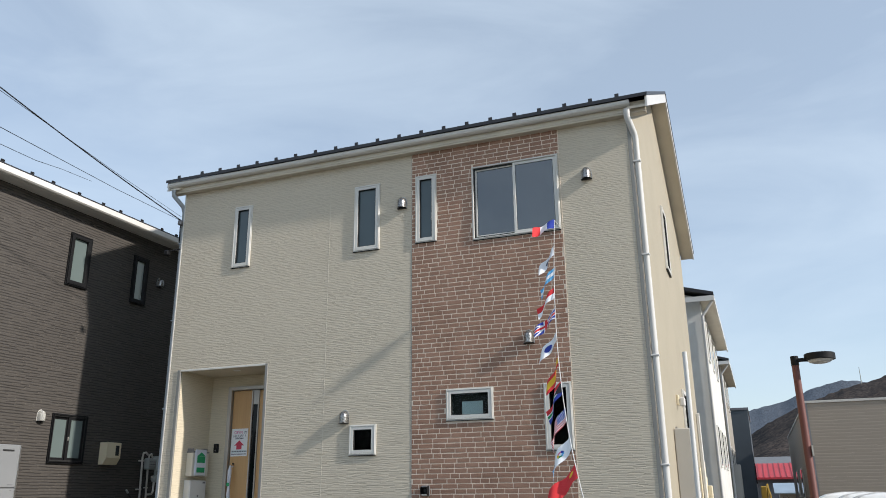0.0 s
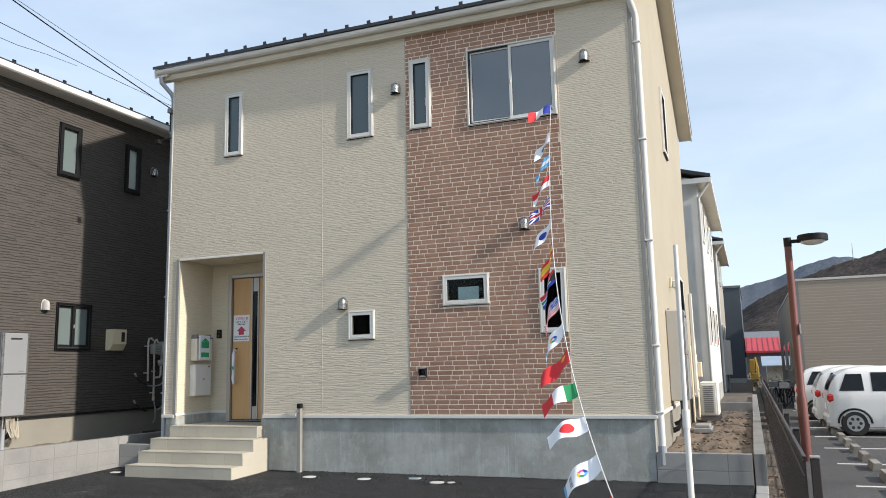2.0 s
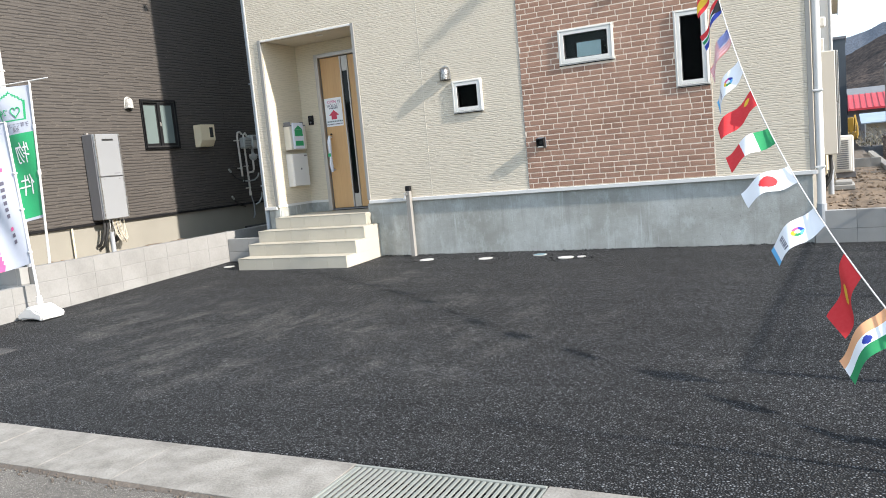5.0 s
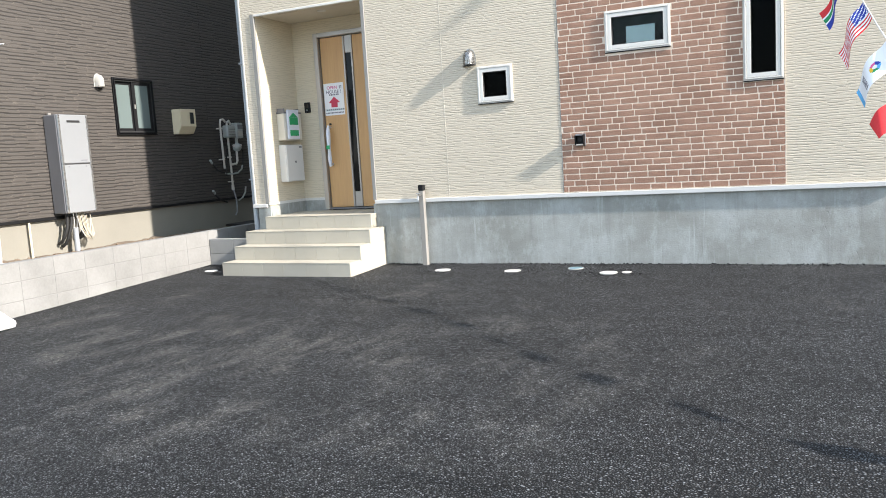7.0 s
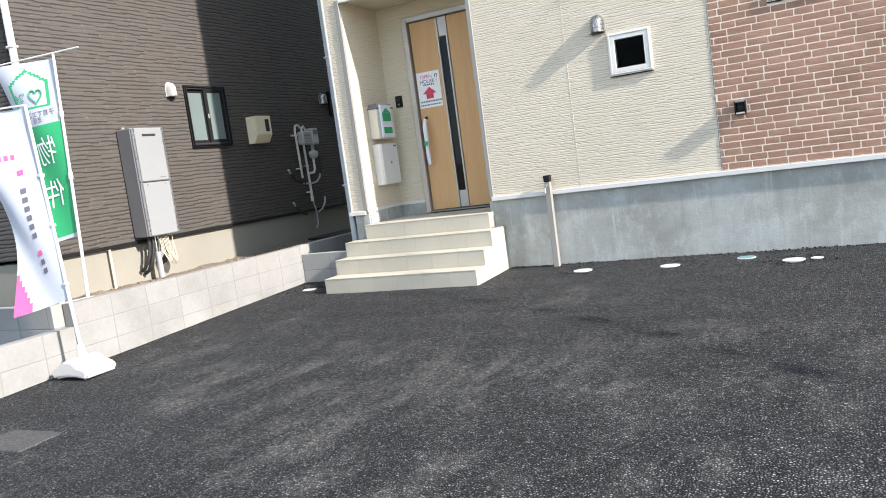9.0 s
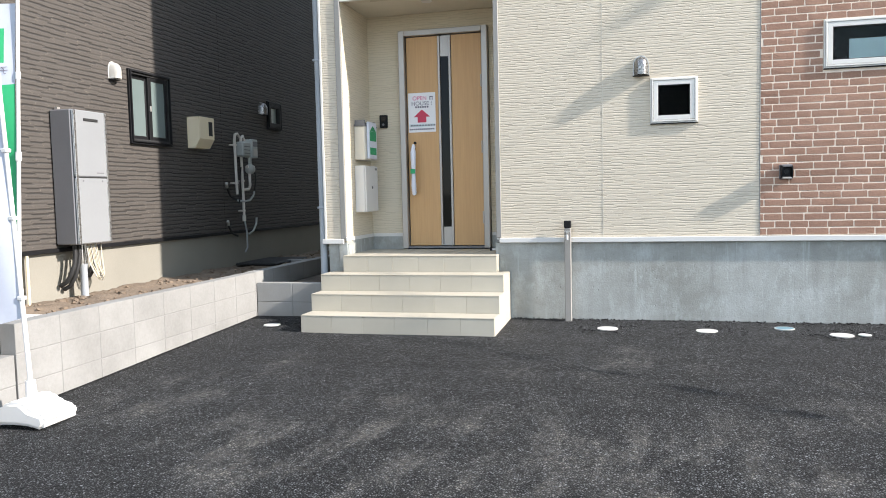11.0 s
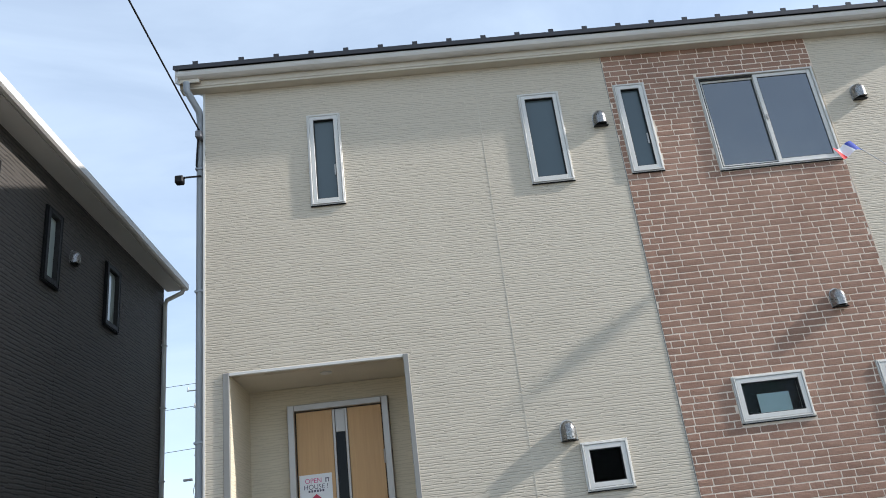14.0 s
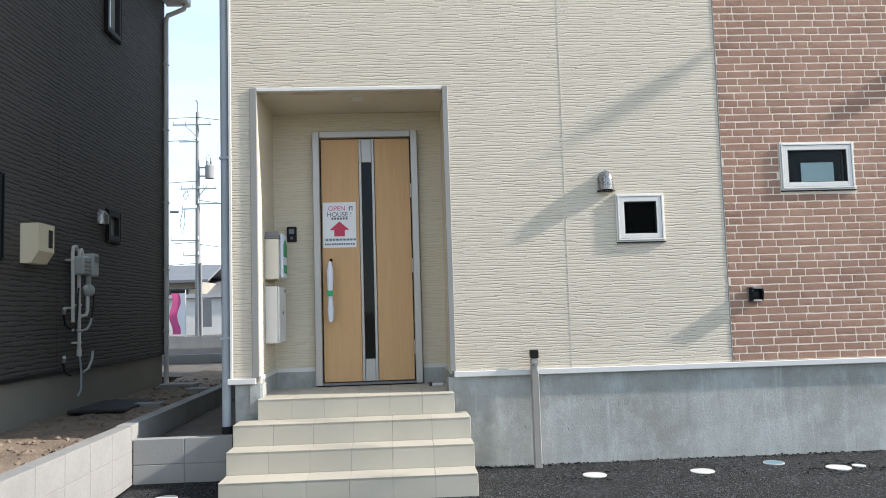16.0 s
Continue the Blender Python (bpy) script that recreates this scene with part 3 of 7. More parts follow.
slab_mesh = to_mesh("gutter_cover", boxes((-0.2995, 0.2995, -0.236, 0.236, -0.12, 0.0), bevel=0.002), OLD_CONCRETE)
k = -26
while k < 12:
    x = -2.12 + 0.3 + 0.6 * k if k >= 0 else -3.12 - 0.3 + 0.6 * (k + 1)
    ob = new("gutter_cover", slab_mesh)
    ob.parent = gutter_line
    ob.location = Vector((x, 3.643, -0.100 + random.uniform(-0.002, 0.002))) - Vector((-4, 3.64, -0.2))
    ob.rotation_euler = (radians(1.4), 0, random.uniform(-0.003, 0.003))
    k += 1

grit = bmesh.new()
low_side, high_side = [], []
for i in range(700):
    x = -20 + 0.04 * i
    wide = 0.010 + 0.012 * (1 + noise.noise((x * 1.3, 0.3, 0.0))) + 0.010 * noise.noise((x * 9, 4.1, 0.0))
    low_side.append(grit.verts.new((x, 3.404 - max(wide, 0.004) - 0.006, -0.117)))
    high_side.append(grit.verts.new((x, 3.407, -0.110 + 0.003 * noise.noise((x * 12, 7.7, 0.0)))))
for i in range(699):
    grit.faces.new((low_side[i], low_side[i + 1], high_side[i + 1], high_side[i]))
rg0 = random.Random(21)
for k in range(500):
    x, r = rg0.uniform(-9, 1), rg0.uniform(0.003, 0.009)
    bmesh.ops.create_icosphere(grit, subdivisions=1, radius=r, matrix=Matrix.Translation((x, 3.40 - abs(rg0.gauss(0, 0.05)), -0.116 + r * 0.5)))
solo("grit", grit, DARK_SOIL, "dark grit gathered along the gutter edge", "grit", "stuff")

grate = thing("drain_grate", (-2.62, 3.64, -0.2), "galvanised steel bar grating over the street drain", "grating")
for b in ((-3.115, -2.125, 3.412, 3.430, -0.14, -0.106), (-3.115, -2.125, 3.852, 3.872, -0.14, -0.092), (-3.115, -3.100, 3.431, 3.851, -0.14, -0.098), (-2.140, -2.125, 3.431, 3.851, -0.14, -0.098)):
    part("grate_frame", boxes(b, bevel=0.002), ZINC, grate)
# Pit bottom coloured black so the gaps between bars read as deep shade.
part("drain_pit", boxes((-3.115, -2.125, 3.412, 3.872, -0.345, -0.335)), RUBBER, grate, "drain bottom coloured black for the shade below the bars")
for i in range(30):
    x = -3.092 + 0.0318 * i
    bm = boxes((x, x + 0.016, 3.433, 3.850, -0.004, 0.004), bevel=0.001)
    bmesh.ops.rotate(bm, verts=bm.verts, cent=(x, 3.64, 0), matrix=Matrix.Rotation(radians(1.6), 3, "X"))
    bmesh.ops.translate(bm, verts=bm.verts, vec=(0, 0, -0.104))
    part("bar", bm, ZINC, grate)
for i in range(4):
    y = 3.50 + 0.097 * i
    part("cross_bar", boxes((-3.099, -2.141, y, y + 0.006, -0.122, -0.113)), ZINC, grate)

# ---- the beige house ----
FY = 9.97


def front(u, n, v):
    return (u, FY - n, v)


def east(u, n, v):
    return (-1.16 + n, u, v)


W1, W2, W3, W4 = (-7.50, -7.18, 4.86, 5.87), (-5.32, -4.91, 4.86, 5.88), (-4.31, -4.00, 4.87, 5.89), (-3.43, -2.19, 4.80, 5.89)
WS, WH, WV = (-5.31, -4.915, 1.93, 2.32), (-3.86, -3.22, 2.338, 2.735), (-2.52, -2.18, 1.92, 2.74)
PORCH_HOLE = (-8.34, -6.74, 0.5, 3.275)
house = thing("house", (-4.85, 13.6, 0.1), "two-storey house with cream ribbed siding and a red-brown brick panel", "house")
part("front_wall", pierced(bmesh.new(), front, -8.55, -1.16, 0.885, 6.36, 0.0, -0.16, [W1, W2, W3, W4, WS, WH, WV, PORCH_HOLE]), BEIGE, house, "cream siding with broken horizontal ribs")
S_LOW, S_UP = (13.95, 15.35, 1.75, 3.04), (13.35, 13.95, 5.02, 6.15)
part("side_wall", pierced(bmesh.new(), east, FY + 0.161, 17.34, 0.885, 6.36, 0.0, -0.159, [S_LOW, S_UP]), SUN_DIMMED_BEIGE, house, "smooth cream side wall, coloured darker to temper full sun")
part("side_wall", boxes((-8.55, -8.39, FY + 0.161, 17.34, 0.885, 6.36)), BEIGE, house)
part("back_wall", boxes((-8.389, -1.321, 17.18, 17.34, 0.885, 6.36)), BEIGE, house)
for x0, x1, m in ((-8.55, -8.39, BEIGE), (-1.32, -1.16, SUN_DIMMED_BEIGE)):
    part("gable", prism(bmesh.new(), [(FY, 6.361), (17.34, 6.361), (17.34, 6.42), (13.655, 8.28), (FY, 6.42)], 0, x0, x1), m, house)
part("foundation", pierced(bmesh.new(), front, -8.52, -1.19, -0.3, 0.836, -0.014, -0.2, [(-8.30, -6.78, 0.66, 0.9)]), CONCRETE, house, "bare grey concrete footing with drip stains")
part("foundation", boxes((-1.36, -1.19, 10.171, 17.3, -0.3, 0.836)), PALE_FOUNDATION, house)
part("foundation", boxes((-8.52, -8.35, 10.171, 17.3, -0.3, 0.836)), CONCRETE, house)
part("drip_trim", boxes((-8.575, -8.345, FY - 0.030, FY + 0.013, 0.838, 0.884), (-6.735, -1.14, FY - 0.030, FY + 0.013, 0.838, 0.884), (-1.19, -1.14, FY + 0.014, 17.3, 0.838, 0.884), bevel=0.004), WHITE, house, "white drip edge above the footing")
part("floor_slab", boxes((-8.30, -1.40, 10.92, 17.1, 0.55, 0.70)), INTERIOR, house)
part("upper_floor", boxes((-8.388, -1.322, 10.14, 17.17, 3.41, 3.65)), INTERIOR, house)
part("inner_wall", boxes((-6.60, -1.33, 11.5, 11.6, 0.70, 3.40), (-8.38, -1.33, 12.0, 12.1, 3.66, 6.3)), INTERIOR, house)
part("sealant_joint", boxes((-5.752, -5.745, FY - 0.002, FY + 0.01, 0.887, 6.25)), SEALANT, house)
part("corner_trim", boxes((-1.205, -1.158, FY - 0.006, FY + 0.04, 0.887, 6.27), bevel=0.002), TRIM, house)
part("corner_trim", boxes((-8.556, -8.535, FY - 0.006, FY + 0.04, 0.887, 6.27), bevel=0.002), OFFWHITE, house)

# roof, eaves and gutter
SL = 0.51


def roof_z(y):
    return 6.44 + SL * (min(y, 27.31 - y) - 9.76)


part("roof", prism(bmesh.new(), [(9.74, roof_z(9.74)), (13.655, roof_z(13.655)), (17.57, roof_z(17.57)), (17.57, roof_z(17.57) + 0.05), (13.655, roof_z(13.655) + 0.055), (9.74, roof_z(9.74) + 0.05)], 0, -8.80, -0.88), ROOF, house, "charcoal metal roof")
for x0, x1 in ((-0.918, -0.89), (-8.79, -8.762)):
    part("bargeboard", prism(bmesh.new(), [(9.78, 6.29), (13.655, roof_z(13.655) - 0.17), (17.53, 6.29), (17.53, roof_z(17.53) - 0.002), (13.655, roof_z(13.655) - 0.003), (9.78, roof_z(9.78) - 0.002)], 0, x0, x1), WHITE, house, "white verge board")
for x0, x1 in ((-1.158, -0.92), (-8.76, -8.552)):
    part("verge_soffit", prism(bmesh.new(), [(9.80, 6.30), (13.655, roof_z(13.655) - 0.15), (17.5, 6.30), (17.5, 6.34), (13.655, roof_z(13.655) - 0.10), (9.80, 6.34)], 0, x0, x1), SOFFIT, house)
part("eave_soffit", boxes((-8.76, -0.92, 9.86, FY - 0.001, 6.262, 6.288)), SOFFIT, house)
part("fascia", boxes((-8.76, -0.92, 9.862, 9.90, 6.29, 6.43)), SOFFIT, house)
part("fascia_lip", boxes((-8.76, -0.92, 9.852, 9.8615, 6.285, 6.315), bevel=0.003), SOFFIT, house)
gut = bmesh.new()
arc = [(9.765, 6.425), (9.765, 6.395), (9.775, 6.372), (9.80, 6.356), (9.83, 6.352), (9.858, 6.36), (9.858, 6.425), (9.850, 6.425), (9.850, 6.367), (9.83, 6.359), (9.80, 6.363), (9.782, 6.377), (9.773, 6.397), (9.773, 6.425)]
prism(gut, arc, 0, -8.78, -1.13)
gutter = part("gutter", gut, GUTTER, house, "white half-round eaves gutter")
for x in (-8.785, -1.129):
    part("gutter_cap", boxes((x, x + 0.006, 9.765, 9.858, 6.356, 6.425)), WHITE, gutter)
x = -8.62
while x < -0.95:
    part("snow_guard", boxes((x, x + 0.055, 9.80, 9.812, 6.51, 6.56), (x, x + 0.055, 9.812, 9.90, 6.515, 6.53)), ROOF, house)
    x += 0.36 if round(x * 100) % 2 else 0.47


def downpipe(parent, points, r, material, label, brackets=(), clamp=(0, 0)):
    p = part("downpipe", tube(bmesh.new(), points, r, 12), material, parent, label, True)
    for z in brackets:
        x, y = points[-1][0], points[-1][1]
        part("bracket", boxes((x - r - 0.006, x + r + 0.006, y - r - 0.006, y + r + 0.006, z, z + 0.022), bevel=0.004), material, p)
    return p


downpipe(house, [(-1.17, 9.81, 6.31), (-1.17, 9.82, 6.20), (-1.12, 9.97, 6.02), (-1.11, 10.01, 5.95), (-1.11, 10.01, 0.40)], 0.043, WHITE, "white rain pipe", (5.6, 4.3, 3.0, 1.7, 0.9))
part("pipe_shoe", tube(bmesh.new(), [(-1.11, 10.01, 0.30), (-1.11, 10.01, 0.52)], 0.050, 12), PIPEGREY, house)
downpipe(house, [(-8.68, 9.81, 6.31), (-8.68, 9.82, 6.22), (-8.60, 9.98, 6.06), (-8.60, 10.03, 5.96), (-8.60, 10.03, 0.40)], 0.036, SKYLIT_PIPE, "rain pipe tinted bluish grey for skylight in shade", (5.4, 4.1, 2.7, 1.2))
part("pipe_shoe", tube(bmesh.new(), [(-8.60, 10.03, 0.30), (-8.60, 10.03, 0.50)], 0.043, 12), BLACK, house)


def window(parent, place, o, material, pane, proud=0.035, w=0.038, label="", sliding=False, handle=False):
    """A window: thin outer frame proud of the wall, a black ring for the shadow gap, a broad flat sash, gasket, pane
    and a small sill.
    """
    u0, u1, v0, v1 = o
    e = 0.014
    fr = part("window", ring_frame(bmesh.new(), place, u0 + 0.002, u1 - 0.002, v0 + 0.002, v1 - 0.002, e, -0.09, proud, 0.002), material, parent, label)
    part("flange", ring_frame(bmesh.new(), place, u0 - 0.010, u1 + 0.010, v0 - 0.010, v1 + 0.010, 0.011, 0.001, proud * 0.6, 0.002), material, fr)
    part("sill", pbox(bmesh.new(), place, u0 - 0.012, u1 + 0.012, 0.002, proud - 0.004, v0 - 0.019, v0 - 0.0105, 0.002), BLACK, fr)
    # Black ring puts the gap's shade in as colour.
    part("gap_seal", ring_frame(bmesh.new(), place, u0 + 0.0165, u1 - 0.0165, v0 + 0.0165, v1 - 0.0165, 0.02, -0.06, proud - 0.022, 0.001), RUBBER, fr)
    a0, a1, b0, b1 = u0 + e + 0.0045, u1 - e - 0.0045, v0 + e + 0.0045, v1 - e - 0.0045
    if sliding:
        mid = (a0 + a1) / 2
        for c0, c1, n0, n1 in ((a0, mid + 0.02, -0.04, -0.015), (mid - 0.02, a1, -0.012, 0.012)):
            sw = w + 0.004
            part("sash", ring_frame(bmesh.new(), place, c0, c1, b0, b1, sw, n0, n1, 0.003), material, fr)
            part("gasket", ring_frame(bmesh.new(), place, c0 + sw + 0.0005, c1 - sw - 0.0005, b0 + sw + 0.0005, b1 - sw - 0.0005, 0.004, n0 + 0.004, n1 - 0.003, 0.001), RUBBER, fr)
            part("pane", pbox(bmesh.new(), place, c0 + sw + 0.005, c1 - sw - 0.005, (n0 + n1) / 2 - 0.003, (n0 + n1) / 2 + 0.003, b0 + sw + 0.005, b1 - sw - 0.005), pane, fr)
        part("latch", pbox(bmesh.new(), place, mid - 0.008, mid + 0.012, 0.012, 0.026, (b0 + b1) / 2 - 0.03, (b0 + b1) / 2 + 0.03, 0.003), ALU, fr)
    else:
        sw = w + 0.006
        part("sash", ring_frame(bmesh.new(), place, a0, a1, b0, b1, sw, -0.05, proud - 0.004, 0.002), material, fr)
        part("gasket", ring_frame(bmesh.new(), place, a0 + sw + 0.0005, a1 - sw - 0.0005, b0 + sw + 0.0005, b1 - sw - 0.0005, 0.005, -0.03, proud - 0.010, 0.001), RUBBER, fr)
        p = part("pane", pbox(bmesh.new(), place, a0 + sw + 0.006, a1 - sw - 0.006, -0.020, -0.014, b0 + sw + 0.006, b1 - sw - 0.006), pane, fr)
        if pane in (GLASS, THINGLASS):
            p.visible_shadow = False
    if handle:
        part("handle", pbox(bmesh.new(), place, a1 - sw - 0.022, a1 - sw - 0.006, -0.0135, -0.002, b0 + 0.30, b0 + 0.42, 0.003), WHITE, fr)
    return fr


BIGPANE = glassy("sky_reflecting_glass", (0.030, 0.042, 0.050), 0.012, 1.0)
BIGPANE.node_tree.nodes["Principled BSDF"].inputs["IOR"].default_value = 1.8
wv, wk = BIGPANE.node_tree.nodes, BIGPANE.node_tree.links
bumped(wv, wk, wv["Principled BSDF"], noise_of(wv, wk, mapped(wv, wk, (1, 1, 1)), 3.2, 1), 0.0012)
for o, pane, slide in ((W1, FROSTED, 0), (W2, FROSTED, 0), (W3, FROSTED, 0), (W4, BIGPANE, 1), (WS, GLASS, 0), (WH, THINGLASS, 0), (WV, GLASS, 0)):
    window(house, front, o, OFFWHITE, pane, 0.028, 0.034 if o is not W4 else 0.036, "off-white aluminium window", bool(slide), o in (W1, W3))
window(house, east, S_LOW, OFFWHITE, DIMGLASS, 0.04)
window(house, east, S_UP, OFFWHITE, DIMGLASS, 0.04)
part("blind", boxes((-3.66, -3.37, 10.003, 10.008, 2.375, 2.575)), PALEBLUE_SHEET, house, "pale sheet inside the window")
part("window_stay", boxes((-5.23, -5.10, 10.02, 10.03, 1.995, 2.003)), WHITE, house)


def vent_hood(parent, place, u, v, w=0.135, h=0.175, d=0.10, material=STEEL):
    """A domed steel vent cover, open below, on a flat back plate."""
    bm = bmesh.new()
    rings = []
    for s in range(9):
        t = s / 8
        zz = v - h / 2 + h * t
        r = 1.0 if t < 0.45 else math.sqrt(max(0.0, 1 - ((t - 0.45) / 0.55) ** 2))
        r = max(r, 0.02)
        rings.append([bm.verts.new(place(u - math.cos(a * math.pi / 12) * w / 2 * (r if t > 0.45 else 1), 0.004 + math.sin(a * math.pi / 12) * d * r, zz)) for a in range(13)])
    for a, b in zip(rings, rings[1:]):
        for i in range(12):
            bm.faces.new((a[i], a[i + 1], b[i + 1], b[i]))
    bmesh.ops.solidify(bm, geom=bm.faces[:], thickness=0.004)
    bmesh.ops.recalc_face_normals(bm, faces=bm.faces)
    hood = part("vent_hood", bm, material, parent, "domed stainless vent hood", True)
    plate = bmesh.new()
    arch = [(-w * 0.54, -h * 0.5), (w * 0.54, -h * 0.5)] + [(math.cos(a * math.pi / 12) * w * 0.54, -h * 0.05 + math.sin(a * math.pi / 12) * h * 0.575) for a in range(13)]
    near, back = [[plate.verts.new(place(u + p, n0, v + q)) for p, q in arch] for n0 in (0.007, 0.001)]
    plate.faces.new(near)
    plate.faces.new(back[::-1])
    for i in range(len(arch)):
        k = (i + 1) % len(arch)
        plate.faces.new((near[k], near[i], back[i], back[k]))
    bmesh.ops.recalc_face_normals(plate, faces=plate.faces)
    part("back_plate", plate, material, hood)
    part("drip_lip", pbox(bmesh.new(), place, u - w * 0.55, u + w * 0.55, 0.0065, d * 0.5, v - h * 0.56, v - h * 0.53, 0.001), RUBBER, hood)
    part("grille", pbox(bmesh.new(), place, u - w * 0.42, u + w * 0.42, 0.0065, d * 0.7, v - h * 0.44, v - h * 0.42), RUBBER, hood)
    return hood


for u, v in ((-5.40, 2.45), (-4.53, 5.52), (-2.69, 3.37), (-1.79, 5.54)):
    vent_hood(house, front, u, v)
sensor = part("outdoor_socket", pbox(bmesh.new(), front, -4.222, -4.112, 0.001, 0.020, 1.382, 1.512, 0.004), DARKGREY, house, "small dark weatherproof socket with a hinged cover")
part("hood", prism(bmesh.new(), [(FY - 0.021, 1.508), (FY - 0.085, 1.498), (FY - 0.095, 1.470), (FY - 0.080, 1.395), (FY - 0.021, 1.388)], 0, -4.215, -4.205), BLACK, sensor)
part("hood", prism(bmesh.new(), [(FY - 0.021, 1.508), (FY - 0.085, 1.498), (FY - 0.095, 1.470), (FY - 0.080, 1.395), (FY - 0.021, 1.388)], 0, -4.129, -4.119), BLACK, sensor)
part("hood_top", prism(bmesh.new(), [(FY - 0.021, 1.514), (FY - 0.092, 1.503), (FY - 0.092, 1.492), (FY - 0.021, 1.502)], 0, -4.2045, -4.1295), DARKGREY, sensor)
part("socket_face", pbox(bmesh.new(), front, -4.203, -4.131, 0.021, 0.050, 1.41, 1.49, 0.004), BLACK, sensor)
part("socket_hole", disc(bmesh.new(), (-4.167, FY - 0.054, 1.45), 0.020, 1, 0.004, 16), RUBBER, sensor)
part("lower_lip", pbox(bmesh.new(), front, -4.204, -4.130, 0.021, 0.082, 1.388, 1.402, 0.002), GREYBOX, sensor)

# porch recess
part("porch_wall", boxes((-8.40, -8.322, FY + 0.021, 10.78, 0.66, 3.275), bevel=0.0), PORCH, house)
part("porch_wall", boxes((-6.745, -6.665, FY + 0.021, 10.78, 0.887, 3.275)), PORCH, house)
part("porch_footing", boxes((-6.745, -6.70, FY + 0.04, 10.779, 0.60, 0.885)), CONCRETE, house)
part("porch_wall", pierced(bmesh.new(), lambda u, n, v: (u, 10.78 - n, v), -8.40, -6.665, 0.66, 3.275, 0.0, -0.12, [(-7.955, -6.965, 0.5, 3.095)]), PORCH, house)
part("porch_ceiling", boxes((-8.40, -6.665, FY + 0.02, 10.90, 3.277, 3.40)), SOFFIT, house)
part("downlight", disc(bmesh.new(), (-7.50, 10.28, 3.268), 0.055, 2, 0.010), WHITE, house, "small round porch downlight", True)
part("opening_trim", boxes((-8.378, -8.322, FY - 0.012, FY + 0.020, 0.887, 3.29), bevel=0.003), TRIM, house, "grey trim round the porch opening")
part("opening_trim", boxes((-6.765, -6.718, FY - 0.012, FY + 0.020, 0.887, 3.29), bevel=0.003), TRIM, house)
part("opening_trim", boxes((-8.321, -6.766, FY - 0.010, FY + 0.03, 3.262, 3.29), bevel=0.003), OFFWHITE, house)
for b in ((-8.321, -8.306, FY - 0.02, 10.779, 0.866, 0.90), (-8.305, -7.957, 10.764, 10.779, 0.866, 0.90), (-6.963, -6.766, 10.764, 10.779, 0.866, 0.90), (-6.765, -6.746, FY + 0.022, 10.763, 0.866, 0.90)):
    part("porch_skirting", boxes(b), WHITE, house)
for b in ((-8.3215, -8.312, FY + 0.166, 10.779, 0.66, 0.865), (-8.311, -7.957, 10.770, 10.779, 0.66, 0.865), (-6.963, -6.766, 10.770, 10.779, 0.66, 0.865)):
    part("porch_footing", boxes(b), CONCRETE, house)
part("foundation_return", boxes((-8.40, -8.312, FY - 0.005, FY + 0.166, 0.60, 0.849)), CONCRETE, house)

# front door
door = thing("front_door", (-7.46, 10.76, 0.73), "oak-veneer front door with a dark glass slit and aluminium frame", "door")
DY = 10.74
part("door_frame", boxes((-7.95, -7.885, DY - 0.035, DY + 0.10, 0.735, 3.09), (-7.035, -6.97, DY - 0.035, DY + 0.10, 0.735, 3.09), (-7.884, -7.036, DY - 0.035, DY + 0.10, 3.03, 3.09), bevel=0.005), ALU, door, "silver aluminium frame")
part("threshold", boxes((-7.884, -7.036, DY - 0.035, DY + 0.10, 0.735, 0.755), bevel=0.003), DARKGREY, door)
leaf = part("door_leaf", boxes((-7.875, -7.525, DY + 0.02, DY + 0.06, 0.762, 3.022), (-7.375, -7.045, DY + 0.02, DY + 0.06, 0.762, 3.022), bevel=0.003), WOOD, door)
# Black sheet behind the leaf puts the shade into its edge gaps.
part("leaf_gap", boxes((-7.884, -7.036, DY + 0.061, DY + 0.075, 0.757, 3.029)), BLACK, leaf)
part("rail", boxes((-7.523, -7.497, DY + 0.008, DY + 0.06, 0.762, 3.022), (-7.403, -7.377, DY + 0.008, DY + 0.06, 0.762, 3.022), bevel=0.004), ALU, leaf, "aluminium strip")
part("rail", boxes((-7.496, -7.404, DY + 0.022, DY + 0.06, 2.80, 3.022), (-7.496, -7.404, DY + 0.022, DY + 0.06, 0.762, 0.965), bevel=0.002), ALU, leaf)
part("glass_slit", boxes((-7.494, -7.406, DY + 0.030, DY + 0.05, 0.967, 2.798)), DIMGLASS, leaf, "dark narrow glass")
for z in (2.45, 1.75, 1.00):
    part("hinge", tube(bmesh.new(), [(-7.038, DY - 0.03, z), (-7.038, DY - 0.03, z + 0.13)], 0.011, 8), ALU, door)
hb = bmesh.new()
tube(hb, [(-7.80, DY + 0.015, 1.84), (-7.80, DY - 0.045, 1.86), (-7.80, DY - 0.06, 1.78), (-7.80, DY - 0.062, 1.66), (-7.80, DY - 0.06, 1.54), (-7.80, DY - 0.062, 1.42), (-7.80, DY - 0.05, 1.33), (-7.80, DY + 0.015, 1.35)], [0.010, 0.014, 0.030, 0.027, 0.020, 0.028, 0.022, 0.010], 10)
handle = part("door_handle", hb, SHEET, door, "pull handle still wrapped in white film", True)
part("tag", boxes((-7.826, -7.774, DY - 0.092, DY - 0.0885, 1.55, 1.60)), GREEN, handle, "small green tag")
part("lock", disc(bmesh.new(), (-7.795, DY - 0.004, 1.885), 0.014, 1, 0.022, 16), BLACK, door)

sign = thing("open_house_sign", (-7.70, DY + 0.018, 2.0), "white paper notice with a red arrow taped to the door", "sign")
SY = DY + 0.016
part("sheet", boxes((-7.865, -7.558, SY, SY + 0.003, 2.00, 2.425)), PAPER, sign)
flat = Matrix.Rotation(radians(90), 4, "X")
